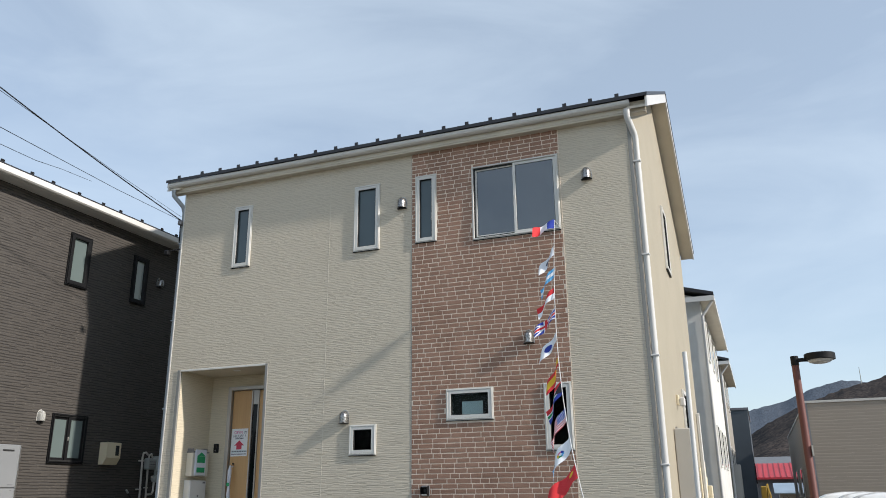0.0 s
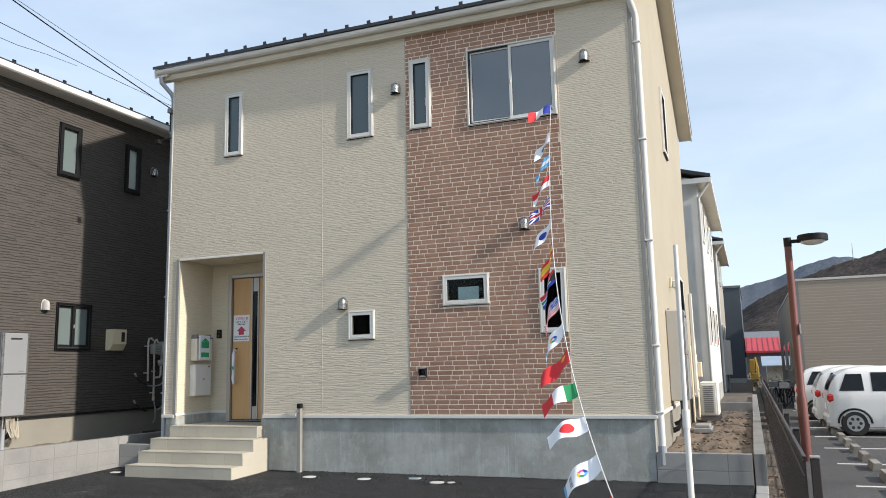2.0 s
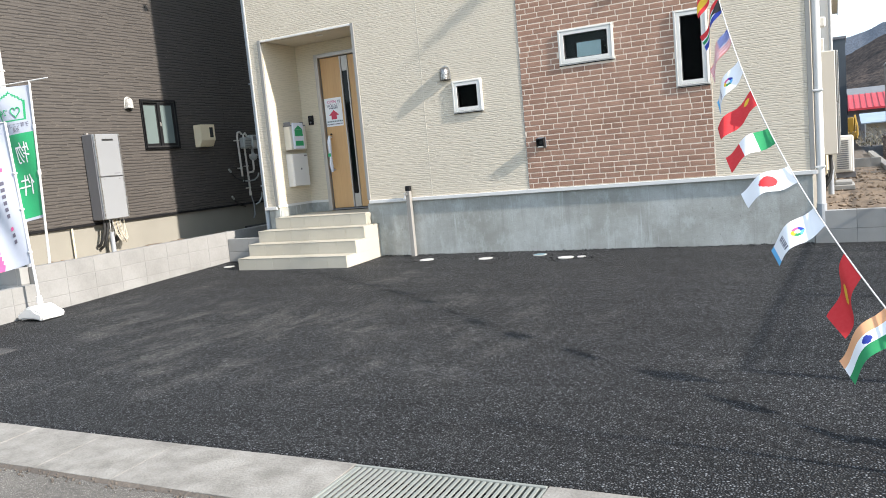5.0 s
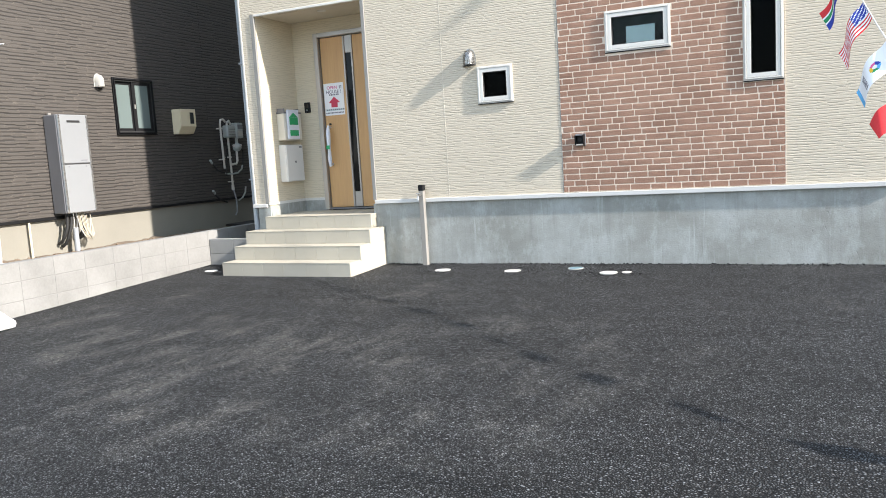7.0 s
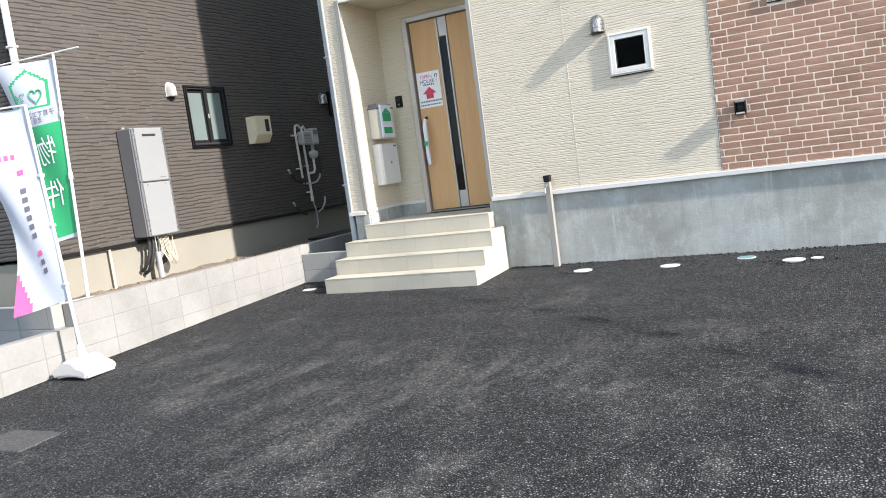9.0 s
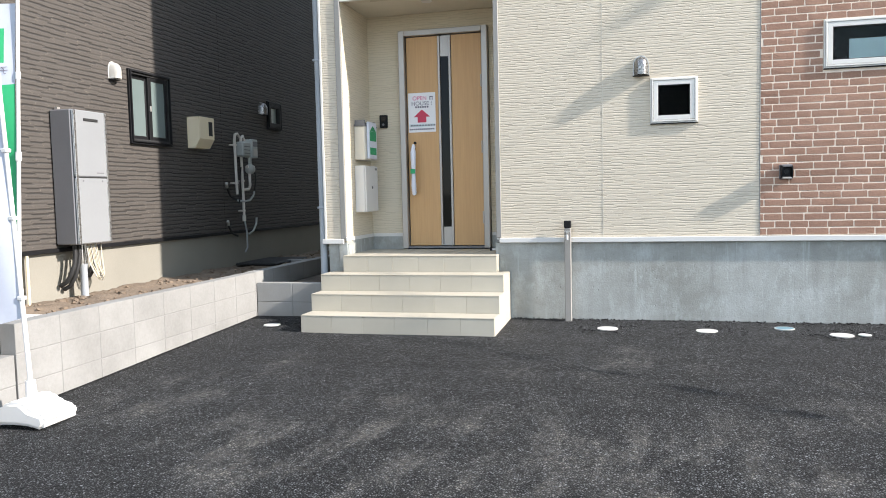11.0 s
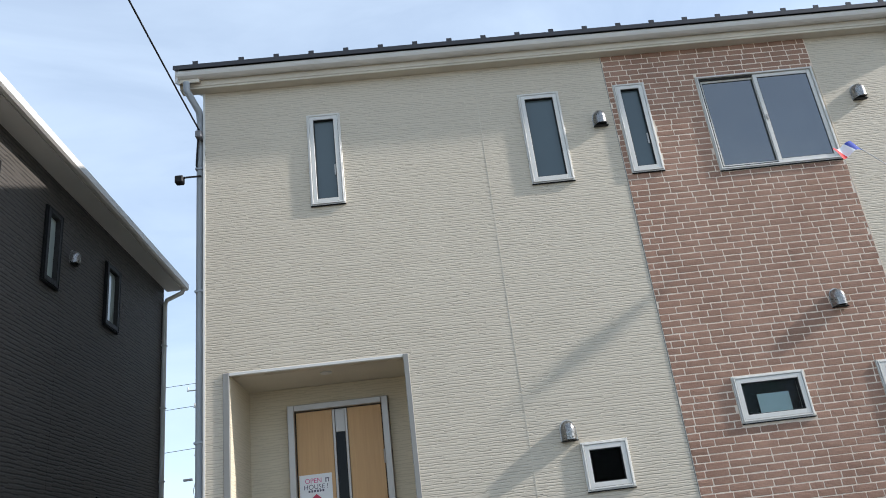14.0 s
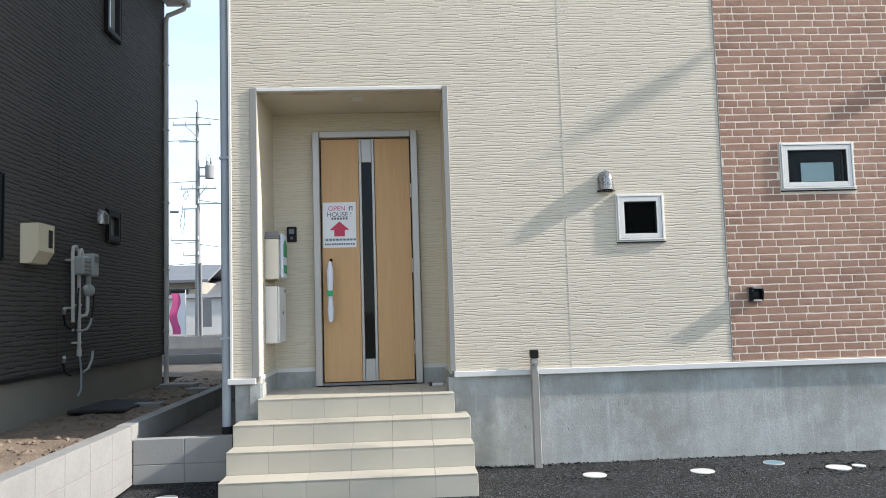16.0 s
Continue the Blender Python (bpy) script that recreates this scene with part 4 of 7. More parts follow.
for words, z, size, m in (("OPEN", 2.365, 0.062, PINK), ("HOUSE !", 2.308, 0.062, INK)):
    lettering(words, size, Matrix.Translation((-7.735 if words == "OPEN" else -7.712, SY - 0.001, z)) @ flat, m, "lettering", sign)
part("arrow", prism(bmesh.new(), [(-7.712, 2.245), (-7.62, 2.165), (-7.663, 2.165), (-7.663, 2.105), (-7.761, 2.105), (-7.761, 2.165), (-7.804, 2.165)], 1, SY - 0.002, SY - 0.0005), RED, sign, "red upward arrow")
for b in ((-7.622, -7.612, 2.345, 2.385), (-7.611, -7.585, 2.375, 2.385), (-7.596, -7.588, 2.345, 2.374)):
    part("print_bar", boxes((b[0], b[1], SY - 0.0015, SY - 0.0003, b[2], b[3])), INK, sign)
part("print_band", boxes((-7.855, -7.568, SY - 0.0012, SY - 0.0003, 2.058, 2.090)), PALEBLUE_SHEET, sign, "pale blue band")
for z, x0, n, wd, hg in ((2.262, -7.785, 6, 0.018, 0.020), (2.066, -7.84, 9, 0.022, 0.015), (2.024, -7.85, 13, 0.015, 0.017)):
    for k in range(n):
        part("print_bar", boxes((x0 + k * wd * 1.45, x0 + k * wd * 1.45 + wd, SY - 0.002, SY - 0.0013, z, z + hg)), INK, sign)

intercom = thing("intercom", (-8.155, 10.77, 2.07), "black video intercom panel on the porch wall", "intercom")
part("body", boxes((-8.20, -8.11, 10.752, 10.779, 2.065, 2.205), bevel=0.006), BLACK, intercom)
part("camera_window", boxes((-8.18, -8.13, 10.748, 10.752, 2.135, 2.185), bevel=0.001), CARGLASS, intercom)
part("button", disc(bmesh.new(), (-8.155, 10.747, 2.10), 0.013, 1, 0.005, 14), DARKGREY, intercom)

mailbox = thing("mailbox", (-8.26, 10.45, 1.70), "cream wall mailbox with a green flyer bag hung on it", "mailbox")
part("body", boxes((-8.321, -8.20, 10.27, 10.66, 1.70, 2.05), bevel=0.008), MAILCREAM, mailbox)
part("lid", boxes((-8.321, -8.195, 10.265, 10.665, 2.052, 2.072), bevel=0.005), DARKGREY, mailbox, "dark lid")
for y in (10.28, 10.60):
    part("lid_bracket", boxes((-8.315, -8.205, y, y + 0.02, 2.073, 2.115), bevel=0.003), DARKGREY, mailbox)
bag = part("flyer_bag", boxes((-8.198, -8.172, 10.31, 10.57, 1.71, 2.10), bevel=0.010), SHEET, mailbox, "white plastic bag with green print")
part("print", boxes((-8.1715, -8.169, 10.345, 10.535, 1.90, 2.0), (-8.1715, -8.169, 10.345, 10.535, 1.755, 1.83)), GREEN, bag)
part("print", prism(bmesh.new(), [(10.345, 2.002), (10.535, 2.002), (10.44, 2.06)], 0, -8.1715, -8.169), GREEN, bag)
meterbox = thing("parcel_box", (-8.26, 10.43, 1.15), "white steel parcel box on the porch wall", "parcel box")
part("body", boxes((-8.321, -8.215, 10.26, 10.64, 1.15, 1.64), bevel=0.006), WHITE, meterbox)
pdoor = part("door", boxes((-8.213, -8.198, 10.265, 10.635, 1.155, 1.635), bevel=0.004), WHITE, meterbox)
part("lock", disc(bmesh.new(), (-8.198, 10.45, 1.41), 0.015, 0, 0.006, 12), DARKGREY, pdoor)
part("label_plate", boxes((-8.198, -8.196, 10.55, 10.61, 1.595, 1.618)), DARKGREY, pdoor)

tap = thing("standpipe", (-6.07, 9.90, 0.08), "grey square garden standpipe with a tap and black cap", "tap")
part("post", boxes((-6.105, -6.045, 9.875, 9.935, 0.02, 0.975), bevel=0.005), POSTGREY, tap)
part("cap", boxes((-6.108, -6.042, 9.872, 9.938, 0.977, 1.045), bevel=0.006), BLACK, tap)
part("faucet", tube(bmesh.new(), [(-6.075, 9.875, 0.93), (-6.075, 9.81, 0.93), (-6.07, 9.785, 0.915), (-6.07, 9.78, 0.87)], 0.012, 10), STEEL, tap, smooth=True)
part("tap_handle", boxes((-6.10, -6.05, 9.80, 9.815, 0.945, 0.955), (-6.08, -6.07, 9.80, 9.815, 0.93, 0.945)), STEEL, tap)

# ---- entrance steps ----
steps = thing("entrance_steps", (-7.55, 9.5, 0.07), "four cream tiled entrance steps", "steps")
RISE = [(9.11, 0.235, -8.46, -6.64), (9.36, 0.40, -8.46, -6.64), (9.60, 0.562, -8.46, -6.64), (9.84, 0.725, -8.315, -6.745)]
core = bmesh.new()
for i, (y, z, x0, x1) in enumerate(RISE):
    back = 10.77 if i == 3 else 9.995
    box(core, x0 + 0.003, x1 - 0.003, y + 0.003, back - 0.002 * i, -0.2 + i * 0.001, z - 0.003)
part("step_core", core, GROUT, steps)
for i, (y, z, x0, x1) in enumerate(RISE):
    low = 0.05 if i == 0 else RISE[i - 1][1] + 0.001
    nt = 6
    wdt = (x1 - x0) / nt
    back = 10.735 if i == 3 else RISE[i + 1][0] + 0.004
    for t in range(nt):
        a, b = x0 + t * wdt + 0.0015, x0 + (t + 1) * wdt - 0.0015
        part("tile", boxes((a, b, y, y + 0.010, low, z - 0.010), bevel=0.0015), TILE, steps)
        rows = [(y - 0.003, back)] if i < 3 else [(y - 0.003, y + 0.297), (y + 0.300, y + 0.597), (y + 0.600, back)]
        for r0, r1 in rows:
            part("tile", boxes((a, b, r0, r1, z - 0.0095, z), bevel=0.002), TILE, steps)
    if i < 3:
        for sx in (x0, x1):
            s0, s1 = (sx, sx + 0.008) if sx == x0 else (sx - 0.008, sx)
            part("tile", boxes((s0, s1, y + 0.011, 9.99, RISE[i - 1][1] - 0.0095 if i else 0.02, z - 0.010), bevel=0.001), TILE, steps)

# caps set in the asphalt
for x, y, r, m, lab in ((-8.90, 9.40, 0.075, WHITE, "white"), (-5.70, 9.55, 0.085, WHITE, "white"), (-4.86, 9.53, 0.085, WHITE, "white"), (-4.21, 9.70, 0.075, SKYBLUE, "faded blue"), (-3.81, 9.47, 0.085, WHITE, "white"), (-3.63, 9.50, 0.045, WHITE, "small white")):
    c = thing("inspection_cover", (x, y, lot_z(y)), lab + " plastic inspection cap set in the asphalt", "inspection cover", "inspection covers along the footing")
    mm = bmesh.new()
    disc(mm, (x, y, lot_z(y) - 0.03), r, 2, 0.038, 28)
    part("lid", mm, CAPWHITE if m is WHITE else surface("faded_blue_plastic", (0.14, 0.26, 0.31), rough=0.6, bump=0), c, smooth=True)
    part("rim", tube(bmesh.new(), [(x + r * 1.03 * math.cos(a * math.pi / 12), y + r * 1.03 * math.sin(a * math.pi / 12), lot_z(y) + 0.004) for a in range(25)], 0.005, 6, False), CAPWHITE, c)

stopper = thing("door_stop", (-6.85, 10.45, 0.727), "small black and white door stop on the porch", "door stop")
part("body", boxes((-6.90, -6.80, 10.43, 10.47, 0.727, 0.752), bevel=0.004), WHITE, stopper)
part("pad", boxes((-6.925, -6.901, 10.43, 10.47, 0.727, 0.760), bevel=0.003), RUBBER, stopper)
crumbs = bmesh.new()
rc = random.Random(8)
for k in range(700):
    if k < 420:
        x, y = rc.uniform(-6.6, -1.2), 9.985 - abs(rc.gauss(0, 0.05))
    else:
        cx, cy = rc.choice(((-5.70, 9.55), (-4.86, 9.53), (-3.8, 9.47), (-8.9, 9.4)))
        a, rr = rc.uniform(0, 6.3), rc.uniform(0.10, 0.24)
        x, y = cx + rr * math.cos(a) * 1.6, cy + rr * math.sin(a)
    r = rc.uniform(0.004, 0.011)
    bmesh.ops.create_icosphere(crumbs, subdivisions=1, radius=r, matrix=Matrix.Translation((x, y, lot_z(y) + r * 0.6)) @ Matrix.Diagonal((1.2, 0.9, 0.7, 1)))
solo("asphalt_crumbs", crumbs, TARMAC, "loose asphalt crumbs along the footing", "gravel", "stuff")

# ---- block walls ----


def block_wall(name, label, start, way, length, courses, base, thick, material, first=0.0):
    """A wall of concrete blocks with recessed joints, every block a piece of its own. start: lower corner; way: "x" or "y"."""
    w = thing(name, (start[0], start[1], base), label, "block wall", kind="structure")
    top = base + courses * 0.2
    sx, sy = start
    if way == "y":
        core = boxes((sx - thick + 0.003, sx - 0.003, sy + 0.003, sy + length - 0.004, -0.3, top - 0.006))
    else:
        core = boxes((sx + 0.004, sx + length - 0.004, sy + 0.004, sy + thick - 0.004, -0.3, top - 0.006))
    part("joint_core", core, JOINT, w)
    shared = {}
    for c in range(courses):
        t = first
        while t < length - 0.02:
            a, b = max(t, 0.0), min(t + 0.4, length)
            if b - a > 0.03:
                n = round(b - a - 0.007, 4)
                if n not in shared:
                    if way == "y":
                        shared[n] = to_mesh("block", boxes((-thick, 0, 0, n, 0, 0.193), bevel=0.002), material)
                    else:
                        shared[n] = to_mesh("block", boxes((0, n, 0, thick, 0, 0.193), bevel=0.002), material)
                o = new("block", shared[n])
                o.parent = w
                o.location = (0, a + 0.0035, c * 0.2 + 0.0035) if way == "y" else (a + 0.0035, 0, c * 0.2 + 0.0035)
            t += 0.4
    return w


block_wall("boundary_wall", "pale concrete block wall along the forecourt", (-9.30, 6.64), "y", 3.24, 3, -0.045, 0.12, BLOCK)
block_wall("boundary_wall", "grey concrete block wall in the passage", (-9.32, 9.89), "y", 7.6, 2, 0.155, 0.12, GREY_BLOCK)
block_wall("boundary_wall", "low pale concrete block wall towards the street", (-9.30, 3.92), "y", 2.71, 2, -0.045, 0.12, BLOCK)
block_wall("retaining_wall", "grey block wall under the neighbouring soil", (-13.5, 6.54), "x", 4.07, 3, -0.045, 0.12, GREY_BLOCK)
block_wall("retaining_wall", "low grey block wall beside the steps", (-9.295, 9.86), "x", 0.775, 2, 0.045, 0.11, GREY_BLOCK)
block_wall("retaining_wall", "low grey block wall at the side passage", (-1.185, 9.97), "x", 1.07, 2, 0.045, 0.11, GREY_BLOCK)
block_wall("boundary_wall", "long pale block wall beside the car park", (0.03, 9.97), "y", 17.2, 3, -0.15, 0.13, BLOCK)
block_wall("boundary_wall", "grey block wall across the side passage", (-1.1, 19.6), "x", 1.0, 1, 0.36, 0.11, GREY_BLOCK)

kerb = thing("kerb", (-0.12, 7.0, -0.1), "pale concrete kerb beside the forecourt", "kerb", kind="structure")
kerb_mesh = to_mesh("kerb_stone", boxes((-0.065, 0.065, -0.297, 0.297, -0.3, 0.0), bevel=0.008), KERBSTONE)
for i in range(10):
    y = 4.16 + 0.3 + 0.58 * i
    o = new("kerb_stone", kerb_mesh)
    o.parent = kerb
    o.location = Vector((-0.115 + 0.0145 * (y - 4.3), y, 0.10 if y > 4.4 else 0.098)) - Vector((-0.12, 7.0, -0.1))
    o.scale = (1, 0.58 / 0.6, 1)

# ---- the dark neighbouring house ----
NX = -10.65


def side(u, n, v):
    return (NX + n, u, v)


N1, N3, U1, U2, U3 = (9.76, 10.47, 1.95, 2.71), (12.90, 13.30, 2.34, 2.71), (9.63, 10.08, 4.87, 5.77), (11.13, 11.50, 4.88, 5.78), (12.83, 13.30, 4.88, 5.75)
dark = thing("house", (-14.5, 11.3, 0.42), "two-storey house with dark brown ribbed siding and black windows", "house")
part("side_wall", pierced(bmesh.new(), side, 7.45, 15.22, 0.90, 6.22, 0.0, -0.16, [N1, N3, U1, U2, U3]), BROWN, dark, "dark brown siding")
part("front_wall", boxes((-18.2, NX - 0.001, 7.45, 7.61, 0.90, 6.22)), BROWN, dark)
part("back_wall", boxes((-18.2, NX - 0.161, 15.06, 15.22, 0.90, 6.22)), BROWN, dark)
part("side_wall", boxes((-18.2, -18.04, 7.62, 15.05, 0.90, 6.22)), BROWN, dark)
part("foundation", boxes((-18.15, NX - 0.03, 7.48, 15.19, -0.2, 0.86)), PALE_FOUNDATION, dark, "pale plastered footing")
part("drip_trim", boxes((NX - 0.03, NX + 0.02, 7.43, 15.24, 0.862, 0.898), bevel=0.003), BLACK, dark, "dark drip edge")
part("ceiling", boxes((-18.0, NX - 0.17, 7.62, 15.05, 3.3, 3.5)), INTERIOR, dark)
part("sealant_joint", boxes((NX - 0.01, NX + 0.0015, 11.62, 11.63, 0.91, 6.2)), BROWN, dark)
hip = bmesh.new()
E0, E1, Y0, Y1, Z0, RUN = -10.33, -18.52, 7.15, 15.42, 6.34, 4.09
base_ring = [(E0, Y0), (E0, Y1), (E1, Y1), (E1, Y0)]
lo = [hip.verts.new((x, y, Z0)) for x, y in base_ring]
lo2 = [hip.verts.new((x, y, Z0 - 0.05)) for x, y in base_ring]
r0, r1 = hip.verts.new((-14.42, Y0 + RUN, Z0 + 0.385 * RUN)), hip.verts.new((-14.42, Y1 - RUN, Z0 + 0.385 * RUN))
for f in ((lo[0], lo[1], r1, r0), (lo[1], lo[2], r1), (lo[2], lo[3], r0, r1), (lo[3], lo[0], r0), tuple(lo2[::-1])):
    hip.faces.new(f)
for i in range(4):
    hip.faces.new((lo[(i + 1) % 4], lo[i], lo2[i], lo2[(i + 1) % 4]))
bmesh.ops.recalc_face_normals(hip, faces=hip.faces)
part("roof", hip, ROOF, dark, "dark brown hipped roof")
part("soffit", boxes((NX + 0.001, -10.39, 7.2, 15.36, 6.19, 6.215)), OFFWHITE, dark)
part("fascia", boxes((-10.42, -10.392, 7.17, 15.38, 6.216, 6.30)), OFFWHITE, dark)
part("gutter", prism(bmesh.new(), [(-10.39, 6.30), (-10.39, 6.21), (-10.365, 6.19), (-10.325, 6.19), (-10.30, 6.21), (-10.30, 6.30)], 1, 7.14, 15.40), GUTTER, dark, "white eaves gutter")
y = 7.4
while y < 15.4:
    part("snow_guard", boxes((-10.46, -10.44, y, y + 0.06, 6.375, 6.435), (-10.51, -10.46, y, y + 0.06, 6.39, 6.405)), BLACK, dark)
    y += 0.42 if round(y * 50) % 2 else 0.55
downpipe(dark, [(-10.35, 15.30, 6.20), (-10.38, 15.29, 6.12), (-10.59, 15.19, 5.98), (-10.612, 15.17, 5.90), (-10.612, 15.17, 0.42)], 0.036, WHITE, "pale rain pipe", (5.2, 4.2, 3.1, 2.1, 1.2))
downpipe(dark, [(-10.28, 7.42, 6.20), (-10.45, 7.45, 6.05), (-10.57, 7.47, 5.9), (-10.57, 7.47, 0.55)], 0.036, WHITE, "white rain pipe", (4.5, 3.0, 1.5))
part("pipe_shoe", tube(bmesh.new(), [(-10.57, 7.47, 0.40), (-10.57, 7.47, 0.60)], 0.043, 12), PIPEGREY, dark)
window(dark, side, N1, BLACK, GREENGLASS, 0.045, 0.05, "black-framed window with pale frosted panes", True)
for o in (N3, U1, U2, U3):
    window(dark, side, o, BLACK, GREENGLASS if o is U1 else SKYPALE_GLASS, 0.045, 0.044, "black-framed narrow window")
for u, v in ((9.52, 2.66), (11.86, 5.42), (12.72, 2.60)):
    vent_hood(dark, side, u, v, w=0.135 if u > 10 else 0.12, material=STEEL if u > 10 else OFFWHITE)

# equipment on the dark wall


def water_heater(label):
    """A wall-hung condensing heater; its back is at x = 0, its underside at z = 0."""
    h = thing("water_heater", (0, 0, 0), label, "water heater", "wall-hung water heaters")
    part("case", boxes((0.0, 0.225, 0.0, 0.47, 0.0, 1.30), bevel=0.012), DARKGREY, h, "grey steel case")
    cov = part("upper_cover", boxes((0.226, 0.25, 0.004, 0.466, 0.655, 1.297), bevel=0.010), SILVER, h, "silver front cover")
    part("lower_cover", boxes((0.226, 0.25, 0.004, 0.466, 0.003, 0.645), bevel=0.010), SILVER, h)
    part("exhaust_slot", boxes((0.2505, 0.258, 0.14, 0.34, 1.195, 1.222), bevel=0.003), RUBBER, cov)
    part("badge", boxes((0.2505, 0.2515, 0.30, 0.40, 0.69, 0.70)), DARKGREY, cov)
    part("hook", boxes((0.02, 0.05, 0.05, 0.09, 1.30, 1.33)), ALU, h)
    for y in (0.004, 0.436):
        part("edge_trim", boxes((0.2505, 0.256, y, y + 0.03, 0.006, 1.294), bevel=0.0025), STEEL, h, "bright rounded edge strip")
    for y in (0.10, 0.37):
        part("screw", disc(bmesh.new(), (0.2505, y, 0.615), 0.008, 0, 0.004, 10), DARKGREY, h)
    # Black strip stands in for the shade between the two covers.
    part("panel_gap", boxes((0.2455, 0.2495, 0.035, 0.435, 0.646, 0.654)), RUBBER, h)
    for y, bend, low in ((0.08, -0.05, -0.40), (0.14, -0.06, -0.44), (0.31, 0.03, -0.36), (0.36, -0.04, -0.34)):
        rings = [(0.13, y, 0.01), (0.14, y + bend * 0.1, -0.10), (0.14, y + bend * 0.5, -0.20), (0.12, y + bend, low * 0.72), (0.07, y + bend * 1.2, low * 0.92), (0.0, y + bend * 1.1, low)]
        part("hose", tube(bmesh.new(), rings, 0.021, 10), RUBBER, h, "black insulated hose", True)
    for y in (0.19, 0.235):
        part("water_pipe", tube(bmesh.new(), [(0.12, y, 0.01), (0.12, y, -0.14), (0.12, y - 0.01, -0.26), (0.09, y - 0.015, -0.34)], 0.012, 8), STEEL, h, "", True)
    part("conduit", tube(bmesh.new(), [(0.13, 0.19, -0.52), (0.13, 0.19, -0.24), (0.13, 0.19, -0.20)], [0.036, 0.034, 0.040], 12), PIPEGREY, h, "grey conduit", True)
    for k in range(8):
        a, e = random.uniform(0.0, 0.10), random.uniform(-0.02, 0.03)
        part("cable", tube(bmesh.new(), [(0.15, 0.22 + 0.02 * k, 0.0), (0.17, 0.23 + 0.02 * k, -0.12 - a), (0.17 + e, 0.28 + 0.02 * k, -0.25 - a), (0.16, 0.36 + 0.008 * k, -0.30 - a + e), (0.15 - e, 0.42 + 0.008 * k, -0.22 - a), (0.15, 0.43, -0.08), (0.15, 0.43, 0.0)], 0.0055, 6), CABLE if k % 3 else GREYBOX, h, "", True)
    return h


heater = water_heater("tall silver wall-hung water heater with dangling hoses")
copy_thing(heater, pose(-1.155, 11.92, 0.96)).location = (-1.155, 11.92, 0.96)
tagged(bpy.data.objects["water_heater.001"], "tall grey wall-hung water heater on the cream wall")
for piece in bpy.data.objects["water_heater.001"].children:
    if piece.name.startswith("case"):
        piece.data = piece.data.copy()
        piece.data.materials[0] = GREYBOX
heater.location = (NX + 0.005, 8.60, 0.93)
heater.scale = (1, 0.97, 0.955)

gasbox = thing("exhaust_cover", (NX, 11.05, 1.98), "cream plastic vent cover box on the dark siding", "vent cover")
gb = prism(bmesh.new(), [(NX + 0.001, 2.31), (NX + 0.17, 2.31), (NX + 0.17, 2.05), (NX + 0.10, 1.94), (NX + 0.001, 1.94)], 1, 10.84, 11.16)
part("cover", gb, CREAM, gasbox)
part("slot", boxes((NX + 0.1705, NX + 0.176, 11.035, 11.115, 2.09, 2.26), bevel=0.002), RUBBER, gasbox)

gas = thing("gas_meter", (NX, 12.1, 0.45), "grey gas meter with pale pipes and black hoses on dark siding", "gas meter")
GX = NX + 0.07
part("riser", tube(bmesh.new(), [(GX - 0.02, 12.03, 0.60), (GX, 12.06, 0.66), (GX, 12.06, 0.86), (GX, 12.02, 1.00), (GX, 12.0, 1.06)], 0.012, 8), PIPEGREY, gas, "", True)
part("riser", tube(bmesh.new(), [(GX, 12.0, 1.04), (GX, 12.0, 1.30), (GX, 11.98, 2.05), (GX, 11.99, 2.13), (GX, 12.04, 2.16), (GX, 12.08, 2.10)], 0.018, 10), PIPEWHITE, gas, "pale grey pipe", True)
part("riser", tube(bmesh.new(), [(GX, 11.84, 1.38), (GX, 11.82, 2.10), (GX, 11.84, 2.17), (GX, 11.90, 2.18), (GX, 11.95, 2.14)], 0.018, 10), PIPEWHITE, gas, smooth=True)
part("coupling", tube(bmesh.new(), [(GX, 12.0, 1.02), (GX, 12.0, 1.10)], 0.025, 10), PIPEWHITE, gas, smooth=True)
meter = part("meter_body", boxes((NX + 0.03, NX + 0.15, 11.90, 12.11, 1.88, 2.08), bevel=0.018), METERGREY, gas, "grey-green meter case")
part("counter_housing", boxes((NX + 0.05, NX + 0.175, 12.105, 12.26, 1.87, 2.12), bevel=0.012), METERGREY, gas)
part("dial", boxes((NX + 0.1755, NX + 0.179, 12.125, 12.24, 2.02, 2.09), bevel=0.001), DARKGREY, meter)
part("label_plate", boxes((NX + 0.1755, NX + 0.178, 12.13, 12.235, 1.90, 1.99)), GREYBOX, meter)
for k in range(3):
    part("rib", boxes((NX + 0.1505, NX + 0.155, 11.93, 12.08, 1.92 + 0.045 * k, 1.93 + 0.045 * k)), DARKGREY, meter)
reg = bmesh.new()
bmesh.ops.create_uvsphere(reg, u_segments=14, v_segments=8, radius=1, matrix=Matrix.Translation((NX + 0.10, 12.16, 1.72)) @ Matrix.Diagonal((0.065, 0.085, 0.07, 1)))
part("regulator", reg, METERGREY, gas, "round pressure regulator", True)
part("regulator_neck", tube(bmesh.new(), [(NX + 0.10, 12.16, 1.77), (NX + 0.10, 12.16, 1.87)], 0.026, 10), METERGREY, gas, smooth=True)
part("regulator_cap", tube(bmesh.new(), [(NX + 0.10, 12.07, 1.75), (NX + 0.10, 12.26, 1.75)], 0.022, 10), PIPEWHITE, gas, smooth=True)
part("outlet", tube(bmesh.new(), [(GX + 0.03, 12.14, 1.66), (GX + 0.03, 12.14, 1.50), (GX + 0.02, 12.12, 1.45), (GX, 12.0, 1.44)], 0.019, 10), PIPEWHITE, gas, smooth=True)
